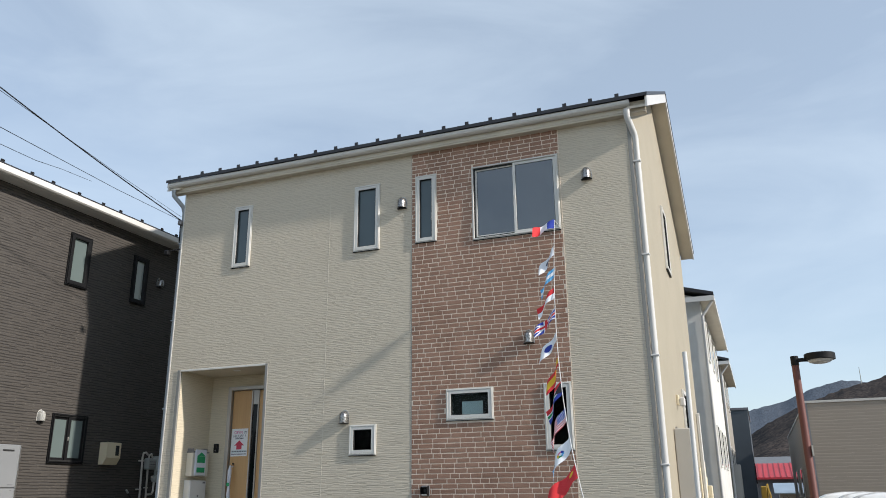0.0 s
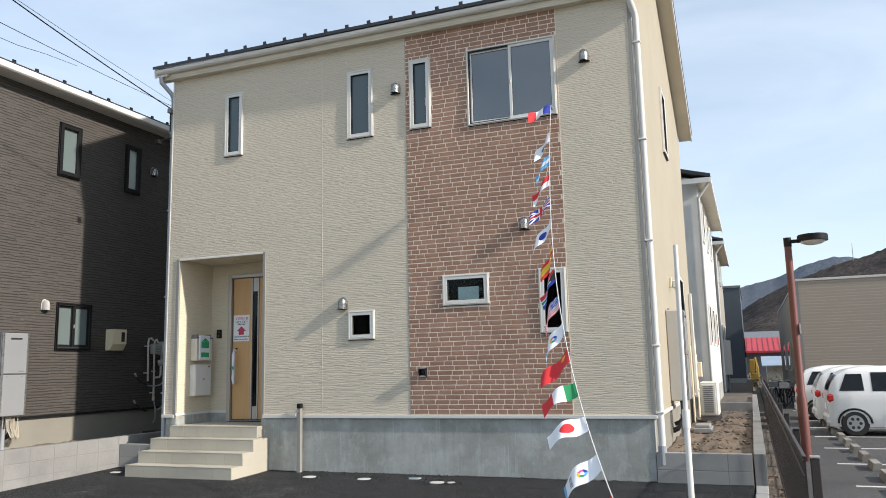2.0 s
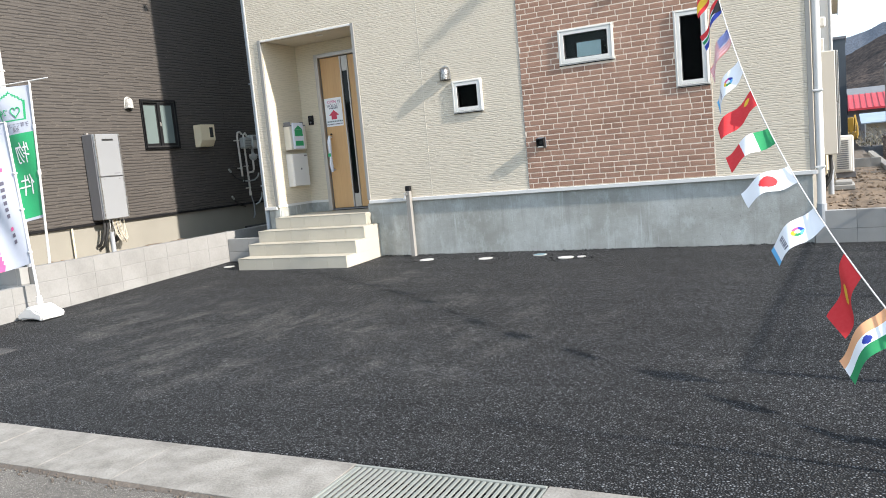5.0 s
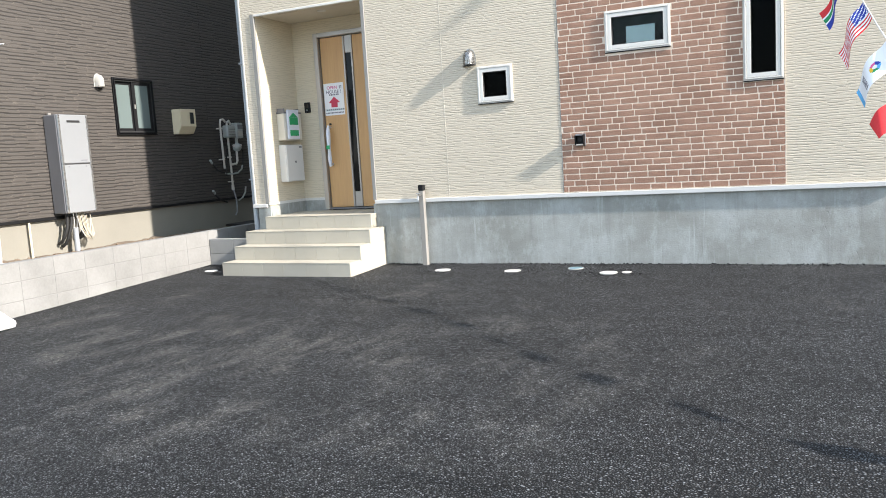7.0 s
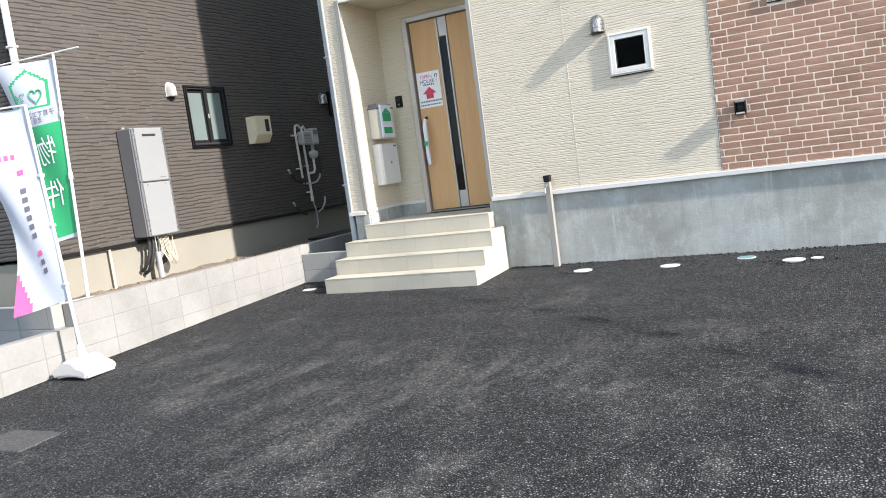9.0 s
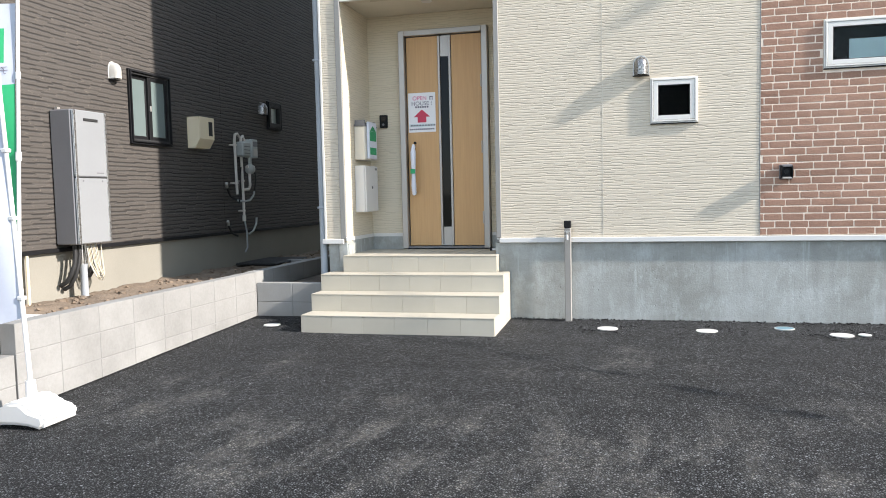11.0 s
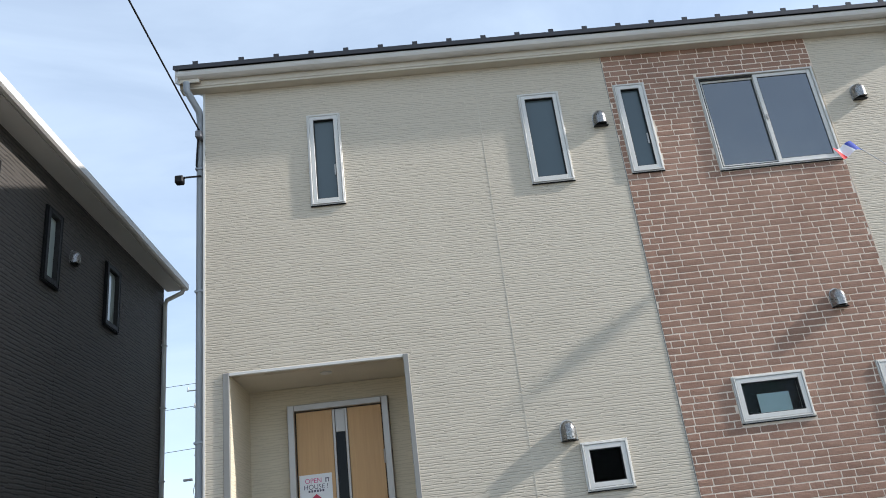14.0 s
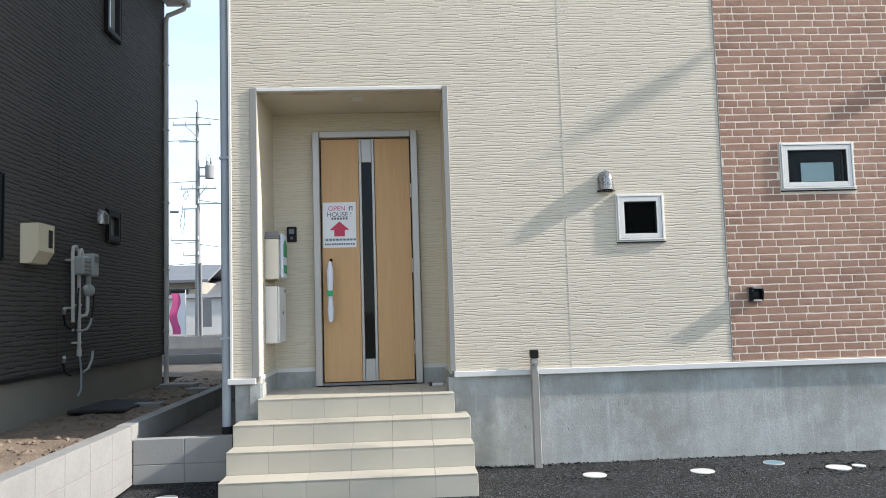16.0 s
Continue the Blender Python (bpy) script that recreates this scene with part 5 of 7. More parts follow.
for z in (1.46, 0.98):
    part("spare_hose", tube(bmesh.new(), [(NX + 0.16, 11.42, z + 0.05), (NX + 0.12, 11.50, z), (NX + 0.07, 11.66, z - 0.10), (NX + 0.04, 11.86, z - 0.15)], 0.013, 8), RUBBER, gas, "black gas hose", True)
    part("hose_end", tube(bmesh.new(), [(NX + 0.175, 11.39, z + 0.06), (NX + 0.13, 11.48, z + 0.012)], 0.018, 8), METERGREY, gas, smooth=True)
part("loop", tube(bmesh.new(), [(NX + 0.06, 11.86, 1.30), (NX + 0.08, 12.0, 1.285), (NX + 0.09, 12.14, 1.30), (NX + 0.09, 12.24, 1.36), (NX + 0.09, 12.27, 1.42)], 0.014, 8), METERGREY, gas, smooth=True)
part("loop", tube(bmesh.new(), [(NX + 0.07, 12.12, 0.84), (NX + 0.09, 12.20, 0.88), (NX + 0.10, 12.27, 0.97), (NX + 0.10, 12.29, 1.06)], 0.014, 8), METERGREY, gas, smooth=True)
for y0, y1, top, low in ((12.22, 12.28, 1.78, 1.36), (11.93, 11.86, 1.74, 1.26)):
    part("black_hose", tube(bmesh.new(), [(GX + 0.02, y0, top), (GX + 0.04, y1, top - 0.12), (GX + 0.04, y1, (top + low) / 2), (GX + 0.02, y1 - 0.01, low)], 0.009, 6), RUBBER, gas, smooth=True)
for z in (1.15, 1.55, 1.95):
    part("clip", boxes((NX + 0.001, GX + 0.022, 11.965, 12.015, z, z + 0.022), bevel=0.003), PIPEWHITE, gas)
for z in (1.52, 2.02):
    part("clip", boxes((NX + 0.001, GX + 0.022, 11.79, 11.85, z, z + 0.022), bevel=0.003), PIPEWHITE, gas)
part("conduit_stub", tube(bmesh.new(), [(NX + 0.02, 8.22, 0.40), (NX + 0.02, 8.22, 0.86)], 0.013, 8), CREAM, gas, smooth=True)
mat = thing("black_mat", (-10.35, 12.0, 0.46), "black plastic sheet lying on the soil", "plastic sheet")
part("mat_sheet", boxes((-10.60, -10.02, 11.75, 12.75, 0.445, 0.475), bevel=0.01), RUBBER, mat)
for x, y, a, b in ((-9.95, 12.3, 0.30, 0.16), (-9.80, 13.9, 0.32, 0.2), (-10.3, 14.7, 0.5, 0.25)):
    st = thing("paving_slab", (x, y, 0.44), "small grey concrete slab lying on the soil", "paving slab", "loose slabs")
    part("slab", boxes((x - a / 2, x + a / 2, y - b / 2, y + b / 2, 0.40, 0.478), bevel=0.008), GREY_BLOCK, st)

# loose stones on the bare soil
stones = bmesh.new()
rs = random.Random(5)
for k in range(1700):
    if k >= 900:
        x, y, z = rs.uniform(0.02, 0.30), 4.0 + 9.0 * rs.random() ** 1.5, -0.105
    elif k < 520:
        x, y, z = rs.uniform(-10.6, -9.46), rs.uniform(6.8, 16), 0.435
    else:
        x, y, z = rs.uniform(-1.05, -0.14), rs.uniform(10.15, 19), 0.365
    r = rs.uniform(0.008, 0.034) * (1 if rs.random() > 0.12 else 1.6)
    g = bmesh.ops.create_icosphere(stones, subdivisions=1, radius=r, matrix=Matrix.Translation((x, y, z + fuzz(x, y, 3.0, 0.03))) @ Matrix.Diagonal((rs.uniform(0.7, 1.3), rs.uniform(0.7, 1.3), rs.uniform(0.45, 0.8), 1)))
    for v in g["verts"]:
        v.co += Vector((rs.uniform(-1, 1), rs.uniform(-1, 1), rs.uniform(-1, 1))) * r * 0.2
solo("stones", stones, SOIL, "loose stones and clods on bare soil", "stones", "stuff")

# ---- side passage ----
ac = thing("outdoor_unit", (-0.75, 16.4, 0.45), "white outdoor air-conditioner unit on low feet", "air conditioner")
part("casing", boxes((-1.0, -0.68, 15.9, 16.70, 0.50, 1.12), bevel=0.015), OFFWHITE, ac)
part("grille_frame", boxes((-0.96, -0.72, 15.885, 15.899, 0.53, 1.08), bevel=0.004), OFFWHITE, ac)
for i in range(14):
    part("louvre", boxes((-0.94, -0.76, 15.868, 15.884, 0.56 + 0.036 * i, 0.578 + 0.036 * i)), DARKGREY, ac)
for y in (16.0, 16.55):
    part("foot", boxes((-1.02, -0.66, y, y + 0.06, 0.40, 0.499)), DARKGREY, ac)
part("pipe_cover", boxes((-1.155, -1.09, 16.85, 16.93, 0.8, 2.9), bevel=0.01), OFFWHITE, ac)
part("refrigerant_pipe", tube(bmesh.new(), [(-0.9, 16.75, 0.65), (-0.9, 16.85, 0.7), (-1.05, 16.89, 0.9), (-1.12, 16.89, 1.0)], 0.022, 8), OFFWHITE, ac, smooth=True)
light = thing("wall_light", (-1.12, 12.9, 2.75), "small cream wall light on the side wall", "wall light")
part("back_box", boxes((-1.159, -1.12, 12.86, 12.96, 2.68, 2.84), bevel=0.006), CREAM, light)
part("globe", boxes((-1.119, -1.03, 12.87, 12.95, 2.66, 2.80), bevel=0.02), WHITE, light)
meters = thing("meter_pipes", (-1.1, 15.0, 0.4), "cluster of cream pipes and meter boxes on the side wall", "meter")
part("meter_case", boxes((-1.159, -1.0, 17.0, 17.2, 1.2, 1.5), bevel=0.01), CREAM, meters)
for y, z in ((15.6, 1.75), (16.95, 1.9), (17.15, 1.6)):
    part("pipe", tube(bmesh.new(), [(-1.1, y, 0.4), (-1.1, y, z), (-1.1, y + 0.05, z + 0.05)], 0.016, 8), CREAM, meters, smooth=True)
for x0, x1, y0, y1, z0, z1 in ((-1.0, -0.72, 13.6, 14.3, 0.37, 0.44), (-0.98, -0.75, 13.7, 14.2, 0.441, 0.49)):
    cv = thing("paving_slab", ((x0 + x1) / 2, (y0 + y1) / 2, z0), "dark concrete slab lying beside the wall", "paving slab", "loose slabs")
    part("slab", boxes((x0, x1, y0, y1, z0, z1), bevel=0.008), GREY_BLOCK, cv)

# ---- fence and car park ----
fence = thing("mesh_fence", (0.2, 5.0, -0.1), "dark brown steel mesh fence along the car park", "fence")
FX, FY0, FT, FB = 0.20, 5.33, 0.93, -0.06
for i in range(11):
    y = FY0 + 2.0 * i
    p = part("post", boxes((FX + 0.035, FX + 0.085, y - 0.025, y + 0.025, -0.25, FT + 0.0), bevel=0.004), FENCE, fence)
    part("post_cap", boxes((FX + 0.032, FX + 0.088, y - 0.028, y + 0.028, FT + 0.001, FT + 0.014), bevel=0.003), ALU if i == 0 else FENCE, p)
    if i == 10:
        break
    bm = bmesh.new()
    for z in (FT - 0.02, FT - 0.11, FB + 0.10, FB):
        box(bm, FX - 0.004, FX + 0.004, y + 0.01, y + 1.99, z - 0.004, z + 0.004)
    for j in range(60):
        yy = y + 0.012 + 0.0334 * j
        box(bm, FX + 0.0045, FX + 0.0105, yy - 0.0035, yy + 0.0035, FB, FT)
    part("mesh_panel", bm, FENCE, fence, kind="stuff")
    part("top_rail", boxes((FX - 0.006, FX + 0.016, y + 0.002, y + 1.998, FT - 0.001, FT + 0.010), bevel=0.003), FENCE, fence)

lamp = thing("street_lamp", (0.71, 15.05, -0.2), "red-brown street lamp with a flat round head", "street lamp")
part("pole", tube(bmesh.new(), [(0.71, 15.05, -0.22), (0.71, 15.05, 0.85), (0.71, 15.05, 0.9), (0.71, 15.05, 3.63)], [0.085, 0.085, 0.066, 0.060], 14), RUST, lamp, smooth=True)
part("cap", tube(bmesh.new(), [(0.71, 15.05, 3.48), (0.71, 15.05, 3.64)], 0.066, 14), BLACK, lamp)
part("arm", boxes((0.76, 0.90, 15.02, 15.08, 3.54, 3.60)), BLACK, lamp)
hd = bmesh.new()
rg = [(0.0, 3.68), (0.17, 3.675), (0.235, 3.665), (0.25, 3.65), (0.25, 3.555), (0.21, 3.55)]
prof = [[hd.verts.new((1.115 + r * math.cos(a * math.pi / 14), 15.05 + r * math.sin(a * math.pi / 14), z)) for a in range(28)] for r, z in rg[1:]]
for a, b in zip(prof, prof[1:]):
    for i in range(28):
        hd.faces.new((a[i], a[(i + 1) % 28], b[(i + 1) % 28], b[i]))
hd.faces.new(prof[0])
hd.faces.new(prof[-1][::-1])
bmesh.ops.recalc_face_normals(hd, faces=hd.faces)
part("lamp_head", hd, BLACK, lamp, "dark flat round head", True)
dm = bmesh.new()
bmesh.ops.create_uvsphere(dm, u_segments=20, v_segments=10, radius=1, matrix=Matrix.Translation((1.115, 15.05, 3.55)) @ Matrix.Diagonal((0.20, 0.20, 0.065, 1)))
part("diffuser", dm, WHITE, lamp, "milky diffuser", True)
part("notice", boxes((0.775, 0.80, 14.98, 15.06, 1.95, 2.12)), GREYBOX, lamp)

for i in range(9):
    y = 9.79 + 2.48 * i
    solo("bay_line", boxes((1.14, 6.2, y - 0.05, y + 0.05, -0.21, -0.196)), LINEPAINT, "white painted parking bay line", "road marking", "structure", "parking bay lines")
stop0 = thing("wheel_stop", (0, 0, 0), "short concrete wheel stop on the car park", "wheel stop", "wheel stops")
part("stop_block", prism(bmesh.new(), [(-0.08, 0.0), (0.08, 0.0), (0.055, 0.12), (-0.055, 0.12)], 1, -0.30, 0.30), OLD_CONCRETE, stop0)
stop0.location = (1.62, 10.45, -0.2)
for i in range(1, 17):
    copy_thing(stop0, pose(1.62, 10.45 + 1.24 * i, -0.2))


def small_car(label, long=3.40, high=1.53):
    """A small round-backed hatchback, its tail at x = 0 and its nose towards +x, centred on y = 0."""
    c = thing("parked_car", (0, 0, 0), label, "car", "parked cars")
    hw = 0.74
    tx = [0.0, 0.06, 0.14, 0.26, 0.42, 0.75, 1.30, 1.75, 2.10, 2.50, 2.95, 3.22, 3.36, long]
    tz = [0.92, 1.10, 1.26, 1.39, 1.47, high, high, 1.49, 1.30, 1.00, 0.92, 0.84, 0.70, 0.55]
    wx, ww = [0.0, 0.05, 0.16, 0.45, 2.6, 3.1, 3.3, long], [0.60, 0.66, 0.71, hw, hw, 0.71, 0.64, 0.54]

    def half(x, z):
        """Half the car's width at a place along it and a height."""
        k = float(np.interp(z, [0.18, 0.30, 0.55, 0.85, 0.95, 1.30, 1.45, high], [0.93, 0.98, 1.0, 1.0, 0.975, 0.86, 0.78, 0.60]))
        return float(np.interp(x, wx, ww)) * k

    body = bmesh.new()
    levels = [0.20, 0.28, 0.42, 0.60, 0.76, 0.86]
    rings = []
    for i in range(61):
        x = long * i / 60
        top = float(np.interp(x, tx, tz))
        zs = [min(z, top - 0.12 + 0.012 * k) for k, z in enumerate(levels)]
        zs += [zs[-1] + (top - 0.02 - zs[-1]) * f for f in (0.12, 0.4, 0.65, 0.85, 0.95, 1.0)]
        right = [(x, half(x, z), z) for z in zs]
        crown = [(x, half(x, top - 0.02) * f, top - 0.02 * f * f) for f in (0.75, 0.4)]
        ring = right + crown + [(x, 0.0, top)] + [(x, -y, z) for _, y, z in (right + crown)[::-1]]
        rings.append([body.verts.new(p) for p in ring])
    for a, b in zip(rings, rings[1:]):
        for k in range(len(a)):
            j = (k + 1) % len(a)
            body.faces.new((a[k], a[j], b[j], b[k]))
    body.faces.new(rings[0])
    body.faces.new(rings[-1])
    bmesh.ops.recalc_face_normals(body, faces=body.faces)
    part("body", body, CARWHITE, c, "white painted body", True)

    def glass(s, low, high_edge):
        """A side window that follows the body, given its lower and its upper edge as (x, x, z)."""
        g = bmesh.new()
        grid = []
        for r in range(5):
            t = r / 4
            x0, x1, z = [low[q] + (high_edge[q] - low[q]) * t for q in range(3)]
            grid.append([g.verts.new((x0 + (x1 - x0) * q / 5, s * (half(x0 + (x1 - x0) * q / 5, z) + 0.007), z)) for q in range(6)])
        for a, b in zip(grid, grid[1:]):
            for q in range(5):
                g.faces.new((a[q], a[q + 1], b[q + 1], b[q]))
        bmesh.ops.solidify(g, geom=g.faces[:], thickness=0.004)
        return g
    for s in (-1, 1):
        for low, top in (((0.24, 0.74, 0.99), (0.40, 0.72, 1.36)), ((0.90, 1.46, 0.98), (0.90, 1.46, 1.39)), ((1.53, 2.22, 0.98), (1.53, 1.84, 1.38))):
            part("side_window", glass(s, low, top), CARGLASS, c, "dark tinted window")
        part("tail_light", boxes((-0.015, 0.15, s * 0.625 - 0.07, s * 0.625 + 0.07, 0.74, 0.93), bevel=0.045), TAIL, c, "red tail light")
        part("door_handle", boxes((1.30, 1.44, s * (hw + 0.004) - 0.012, s * (hw + 0.004) + 0.012, 0.80, 0.825), bevel=0.005), CARWHITE, c)
        part("mirror", boxes((2.12, 2.26, s * 0.82 - 0.07, s * 0.82 + 0.07, 0.95, 1.08), bevel=0.03), CARWHITE, c)
    rg = bmesh.new()
    edge = []
    for k in range(6):
        z = 1.00 + 0.36 * k / 5
        x = float(np.interp(z, tz[:6], tx[:6])) - 0.012
        edge.append([rg.verts.new((x, y, z)) for y in (-0.50 + 0.02 * k, 0.0, 0.50 - 0.02 * k)])
    for a, b in zip(edge, edge[1:]):
        for q in range(2):
            rg.faces.new((a[q], a[q + 1], b[q + 1], b[q]))
    bmesh.ops.solidify(rg, geom=rg.faces[:], thickness=0.008)
    part("rear_window", rg, CARGLASS, c)
    part("bumper", boxes((-0.05, 0.12, -0.60, 0.60, 0.24, 0.46), bevel=0.05), CARWHITE, c)
    part("number_plate", boxes((-0.012, -0.002, -0.17, 0.17, 0.55, 0.70)), PAPER, c)
    part("rear_wiper", boxes((0.12, 0.135, -0.25, 0.05, 1.0, 1.012)), RUBBER, c)
    for x in (0.50, long - 0.60):
        for s in (-1, 1):
            wh = bmesh.new()
            disc(wh, (x, s * (hw + 0.006) - (0.18 if s > 0 else 0.0), 0.28), 0.285, 1, 0.18, 24)
            bmesh.ops.bevel(wh, geom=[e for e in wh.edges if abs(e.verts[0].co.y - e.verts[1].co.y) < 1e-5], offset=0.03, segments=2, affect="EDGES")
            tyre = part("tyre", wh, RUBBER, c, smooth=True)
            rim = bmesh.new()
            disc(rim, (x, s * (hw + 0.012) - (0.0 if s < 0 else 0.02), 0.28), 0.175, 1, 0.02, 24)
            part("rim", rim, SILVER, tyre, "silver wheel cover")
            # Black discs on the wheel cover stand in for its shaded holes.
            for q in range(6):
                hole = bmesh.new()
                disc(hole, (x + 0.105 * math.cos(q * math.pi / 3), s * (hw + 0.014) - (0.0 if s < 0 else 0.004) + (-0.004 if s < 0 else 0.004), 0.28 + 0.105 * math.sin(q * math.pi / 3)), 0.034, 1, 0.004, 10)
                part("rim_hole", hole, RUBBER, tyre)
            part("arch", tube(bmesh.new(), [(x + 0.335 * math.cos(k * math.pi / 10), s * (hw - 0.004), 0.28 + 0.312 * math.sin(k * math.pi / 10)) for k in range(11)], 0.026, 6), BLACK, c)
    return c


car = small_car("small white hatchback parked tail to the fence")
car.location = (1.50, 20.62, -0.2)
copy_thing(car, pose(1.42, 23.1, -0.2))
car3 = copy_thing(car, pose(1.10, 25.6, -0.2))
car3.scale = (1.12, 1.05, 1.0)


def bicycle():
    c = thing("bicycle", (0, 0, 0), "dark city bicycle standing in a row", "bicycle", "parked bicycles")
    for y in (0.0, 1.05):
        w = part("wheel", tube(bmesh.new(), [(0, y + 0.33 * math.cos(a * math.pi / 12), 0.34 + 0.33 * math.sin(a * math.pi / 12)) for a in range(25)], 0.018, 6, False), RUBBER, c)
        sp = bmesh.new()
        for a in range(10):
            tube(sp, [(0, y, 0.34), (0, y + 0.32 * math.cos(a * math.pi / 5), 0.34 + 0.32 * math.sin(a * math.pi / 5))], 0.003, 4)
        part("spokes", sp, ZINC, w)
    fr = bmesh.new()
    for a, b in (((0, 0, 0.34), (0, 0.12, 0.85)), ((0, 0.10, 0.75), (0, 0.55, 0.32)), ((0, 0.55, 0.32), (0, 0.68, 0.85)), ((0, 0.55, 0.32), (0, 1.05, 0.34)), ((0, 0.64, 0.7), (0, 1.05, 0.34))):
        tube(fr, [a, b], 0.016, 6)
    part("frame", fr, BLACK, c)
    part("handlebar", tube(bmesh.new(), [(-0.28, 0.22, 0.98), (-0.2, 0.1, 1.0), (0, 0.12, 0.95), (0.2, 0.1, 1.0), (0.28, 0.22, 0.98)], 0.013, 6), ZINC, c)
    part("saddle", boxes((-0.08, 0.08, 0.60, 0.84, 0.85, 0.91), bevel=0.03), BLACK, c)
    part("basket", boxes((-0.16, 0.16, -0.22, 0.04, 0.72, 0.92), bevel=0.01), DARKGREY, c)
    return c


bike = bicycle()
bike.location = (0.95, 30.5, -0.2)
for i, (x, a) in enumerate(((1.35, 20), (0.7, -15), (1.7, 35))):
    copy_thing(bike, pose(x, 31.6 + 0.5 * i, -0.2, 0, 0, a))

apart = thing("apartment_building", (12, 41, -0.2), "flat-roofed building with tan brick-patterned siding", "building")
part("wall", boxes((1.66, 26, 30.5, 52, -0.3, 4.28)), TANBRICK, apart)
part("parapet_cap", boxes((1.63, 26.1, 30.46, 52.1, 4.282, 4.36)), GREYBOX, apart, "pale metal parapet cap")
part("corner_trim", boxes((1.62, 1.70, 30.46, 30.49, -0.2, 4.28)), DARKGREY, apart)
for y in (39, 44):
    wd = part("window", boxes((1.60, 1.655, y, y + 1.3, 1.0, 2.3), bevel=0.01), GREYBOX, apart)
    part("pane", boxes((1.585, 1.599, y + 0.08, y + 1.22, 1.08, 2.22)), DIMGLASS, wd)

# ---- houses behind ----


def rear_house(x0, x1, y0, y1, z0, eave, rise, wall_m, label, flat=False):
    h = thing("house", ((x0 + x1) / 2, (y0 + y1) / 2, z0), label, "house")
    part("wall", boxes((x0, x1, y0, y1, z0, eave)), wall_m, h)
    part("footing", boxes((x0 - 0.004, x1 + 0.004, y0 - 0.004, y1 + 0.004, z0 - 0.3, z0 + 0.5)), CONCRETE, h)
    if flat:
        part("parapet", boxes((x0 - 0.05, x1 + 0.05, y0 - 0.05, y1 + 0.05, eave + 0.001, eave + 0.12)), DARKGREY, h)
    else:
        xm = (x0 + x1) / 2
        part("gable", prism(bmesh.new(), [(x0, eave + 0.001), (x1, eave + 0.001), (xm, eave + rise - 0.02)], 1, y0, y1), wall_m, h)
        part("roof", prism(bmesh.new(), [(x0 - 0.35, eave - 0.03), (xm, eave + rise), (x1 + 0.35, eave - 0.03), (x1 + 0.35, eave + 0.06), (xm, eave + rise + 0.09), (x0 - 0.35, eave + 0.06)], 1, y0 - 0.3, y1 + 0.3), ROOF, h, "dark roof")
        part("soffit", boxes((x1 + 0.001, x1 + 0.33, y0 - 0.28, y1 + 0.28, eave - 0.10, eave - 0.06)), SOFFIT, h)
        part("fascia", boxes((x1 + 0.331, x1 + 0.36, y0 - 0.29, y1 + 0.29, eave - 0.16, eave - 0.032)), WHITE, h)
        part("fascia", boxes((x0 - 0.2, x1 + 0.33, y0 - 0.31, y0 - 0.285, eave - 0.16, eave - 0.032)), WHITE, h)
        downpipe(h, [(x1 + 0.30, y0 - 0.2, eave - 0.15), (x1 + 0.02, y0 - 0.06, eave - 0.5), (x1 + 0.02, y0 - 0.06, z0)], 0.036, WHITE, "white rain pipe")
    for y in (y0 + 1.2, y0 + 3.2, y0 + 5.2):
        for z in (z0 + 1.6, z0 + 4.3):
            if z + 1.2 < eave:
                w = part("window", boxes((x1 + 0.001, x1 + 0.04, y, y + 0.55, z, z + 1.05), bevel=0.006), OFFWHITE if wall_m is not SLATEWALL else BLACK, h)
                part("pane", boxes((x1 + 0.041, x1 + 0.046, y + 0.05, y + 0.5, z + 0.05, z + 1.0)), DIMGLASS, w)
    return h


rear_house(-8.5, -1.0, 20.5, 28.2, 0.36, 6.1, 1.1, WHITEWALL, "white two-storey house behind the beige one")
rear_house(-8.5, -1.05, 31.6, 39.0, 0.36, 6.1, 1.1, GREYWALL, "greyish-brown two-storey house further back")
rear_house(-8.0, -0.36, 45.0, 54.0, 0.1, 5.45, 0, SLATEWALL, "slate-blue house with a flat top", True)
bx = thing("meter_cabinet", (-0.85, 30.3, 0.4), "grey wall cabinet beside a rear house", "cabinet")
part("case", boxes((-1.045, -0.75, 31.9, 32.5, 1.0, 2.3), bevel=0.01), GREYBOX, bx)
part("bracket", tube(bmesh.new(), [(-0.9, 32.2, 0.36), (-0.9, 32.2, 1.0)], 0.04, 8), DARKGREY, bx)

redh = thing("red_roofed_house", (2, 72, 0), "low house with a bright red metal roof", "house")
part("wall", boxes((-2, 8, 70.5, 78, -0.3, 2.2)), DARKGREY, redh)
part("roof", prism(bmesh.new(), [(69.5, 2.15), (74, 3.35), (78.5, 2.15), (78.5, 2.3), (74, 3.5), (69.5, 2.3)], 0, -2.5, 8.5), REDROOF, redh, "red ribbed metal roof")
for i in range(26):
    x = -2.4 + 0.42 * i
    part("roof_rib", prism(bmesh.new(), [(69.5, 2.301), (74, 3.501), (74, 3.56), (69.5, 2.36)], 0, x, x + 0.05), REDROOF, redh)
greyh = thing("tiled_house", (2, 88, 0), "house with a grey tiled roof", "house")
part("wall", boxes((-3, 9, 86, 94, -0.3, 3.2)), GREYWALL, greyh)
part("roof", prism(bmesh.new(), [(84.5, 3.1), (90, 4.4), (95.5, 3.1), (95.5, 3.3), (90, 4.6), (84.5, 3.3)], 0, -4, 10), GREYROOF, greyh)
shed = thing("low_shed", (2.5, 60, -0.2), "low shed with a pale blue sheet roof", "shed")
part("wall", boxes((0.9, 4.6, 59, 62, -0.3, 1.1)), GREYBOX, shed)
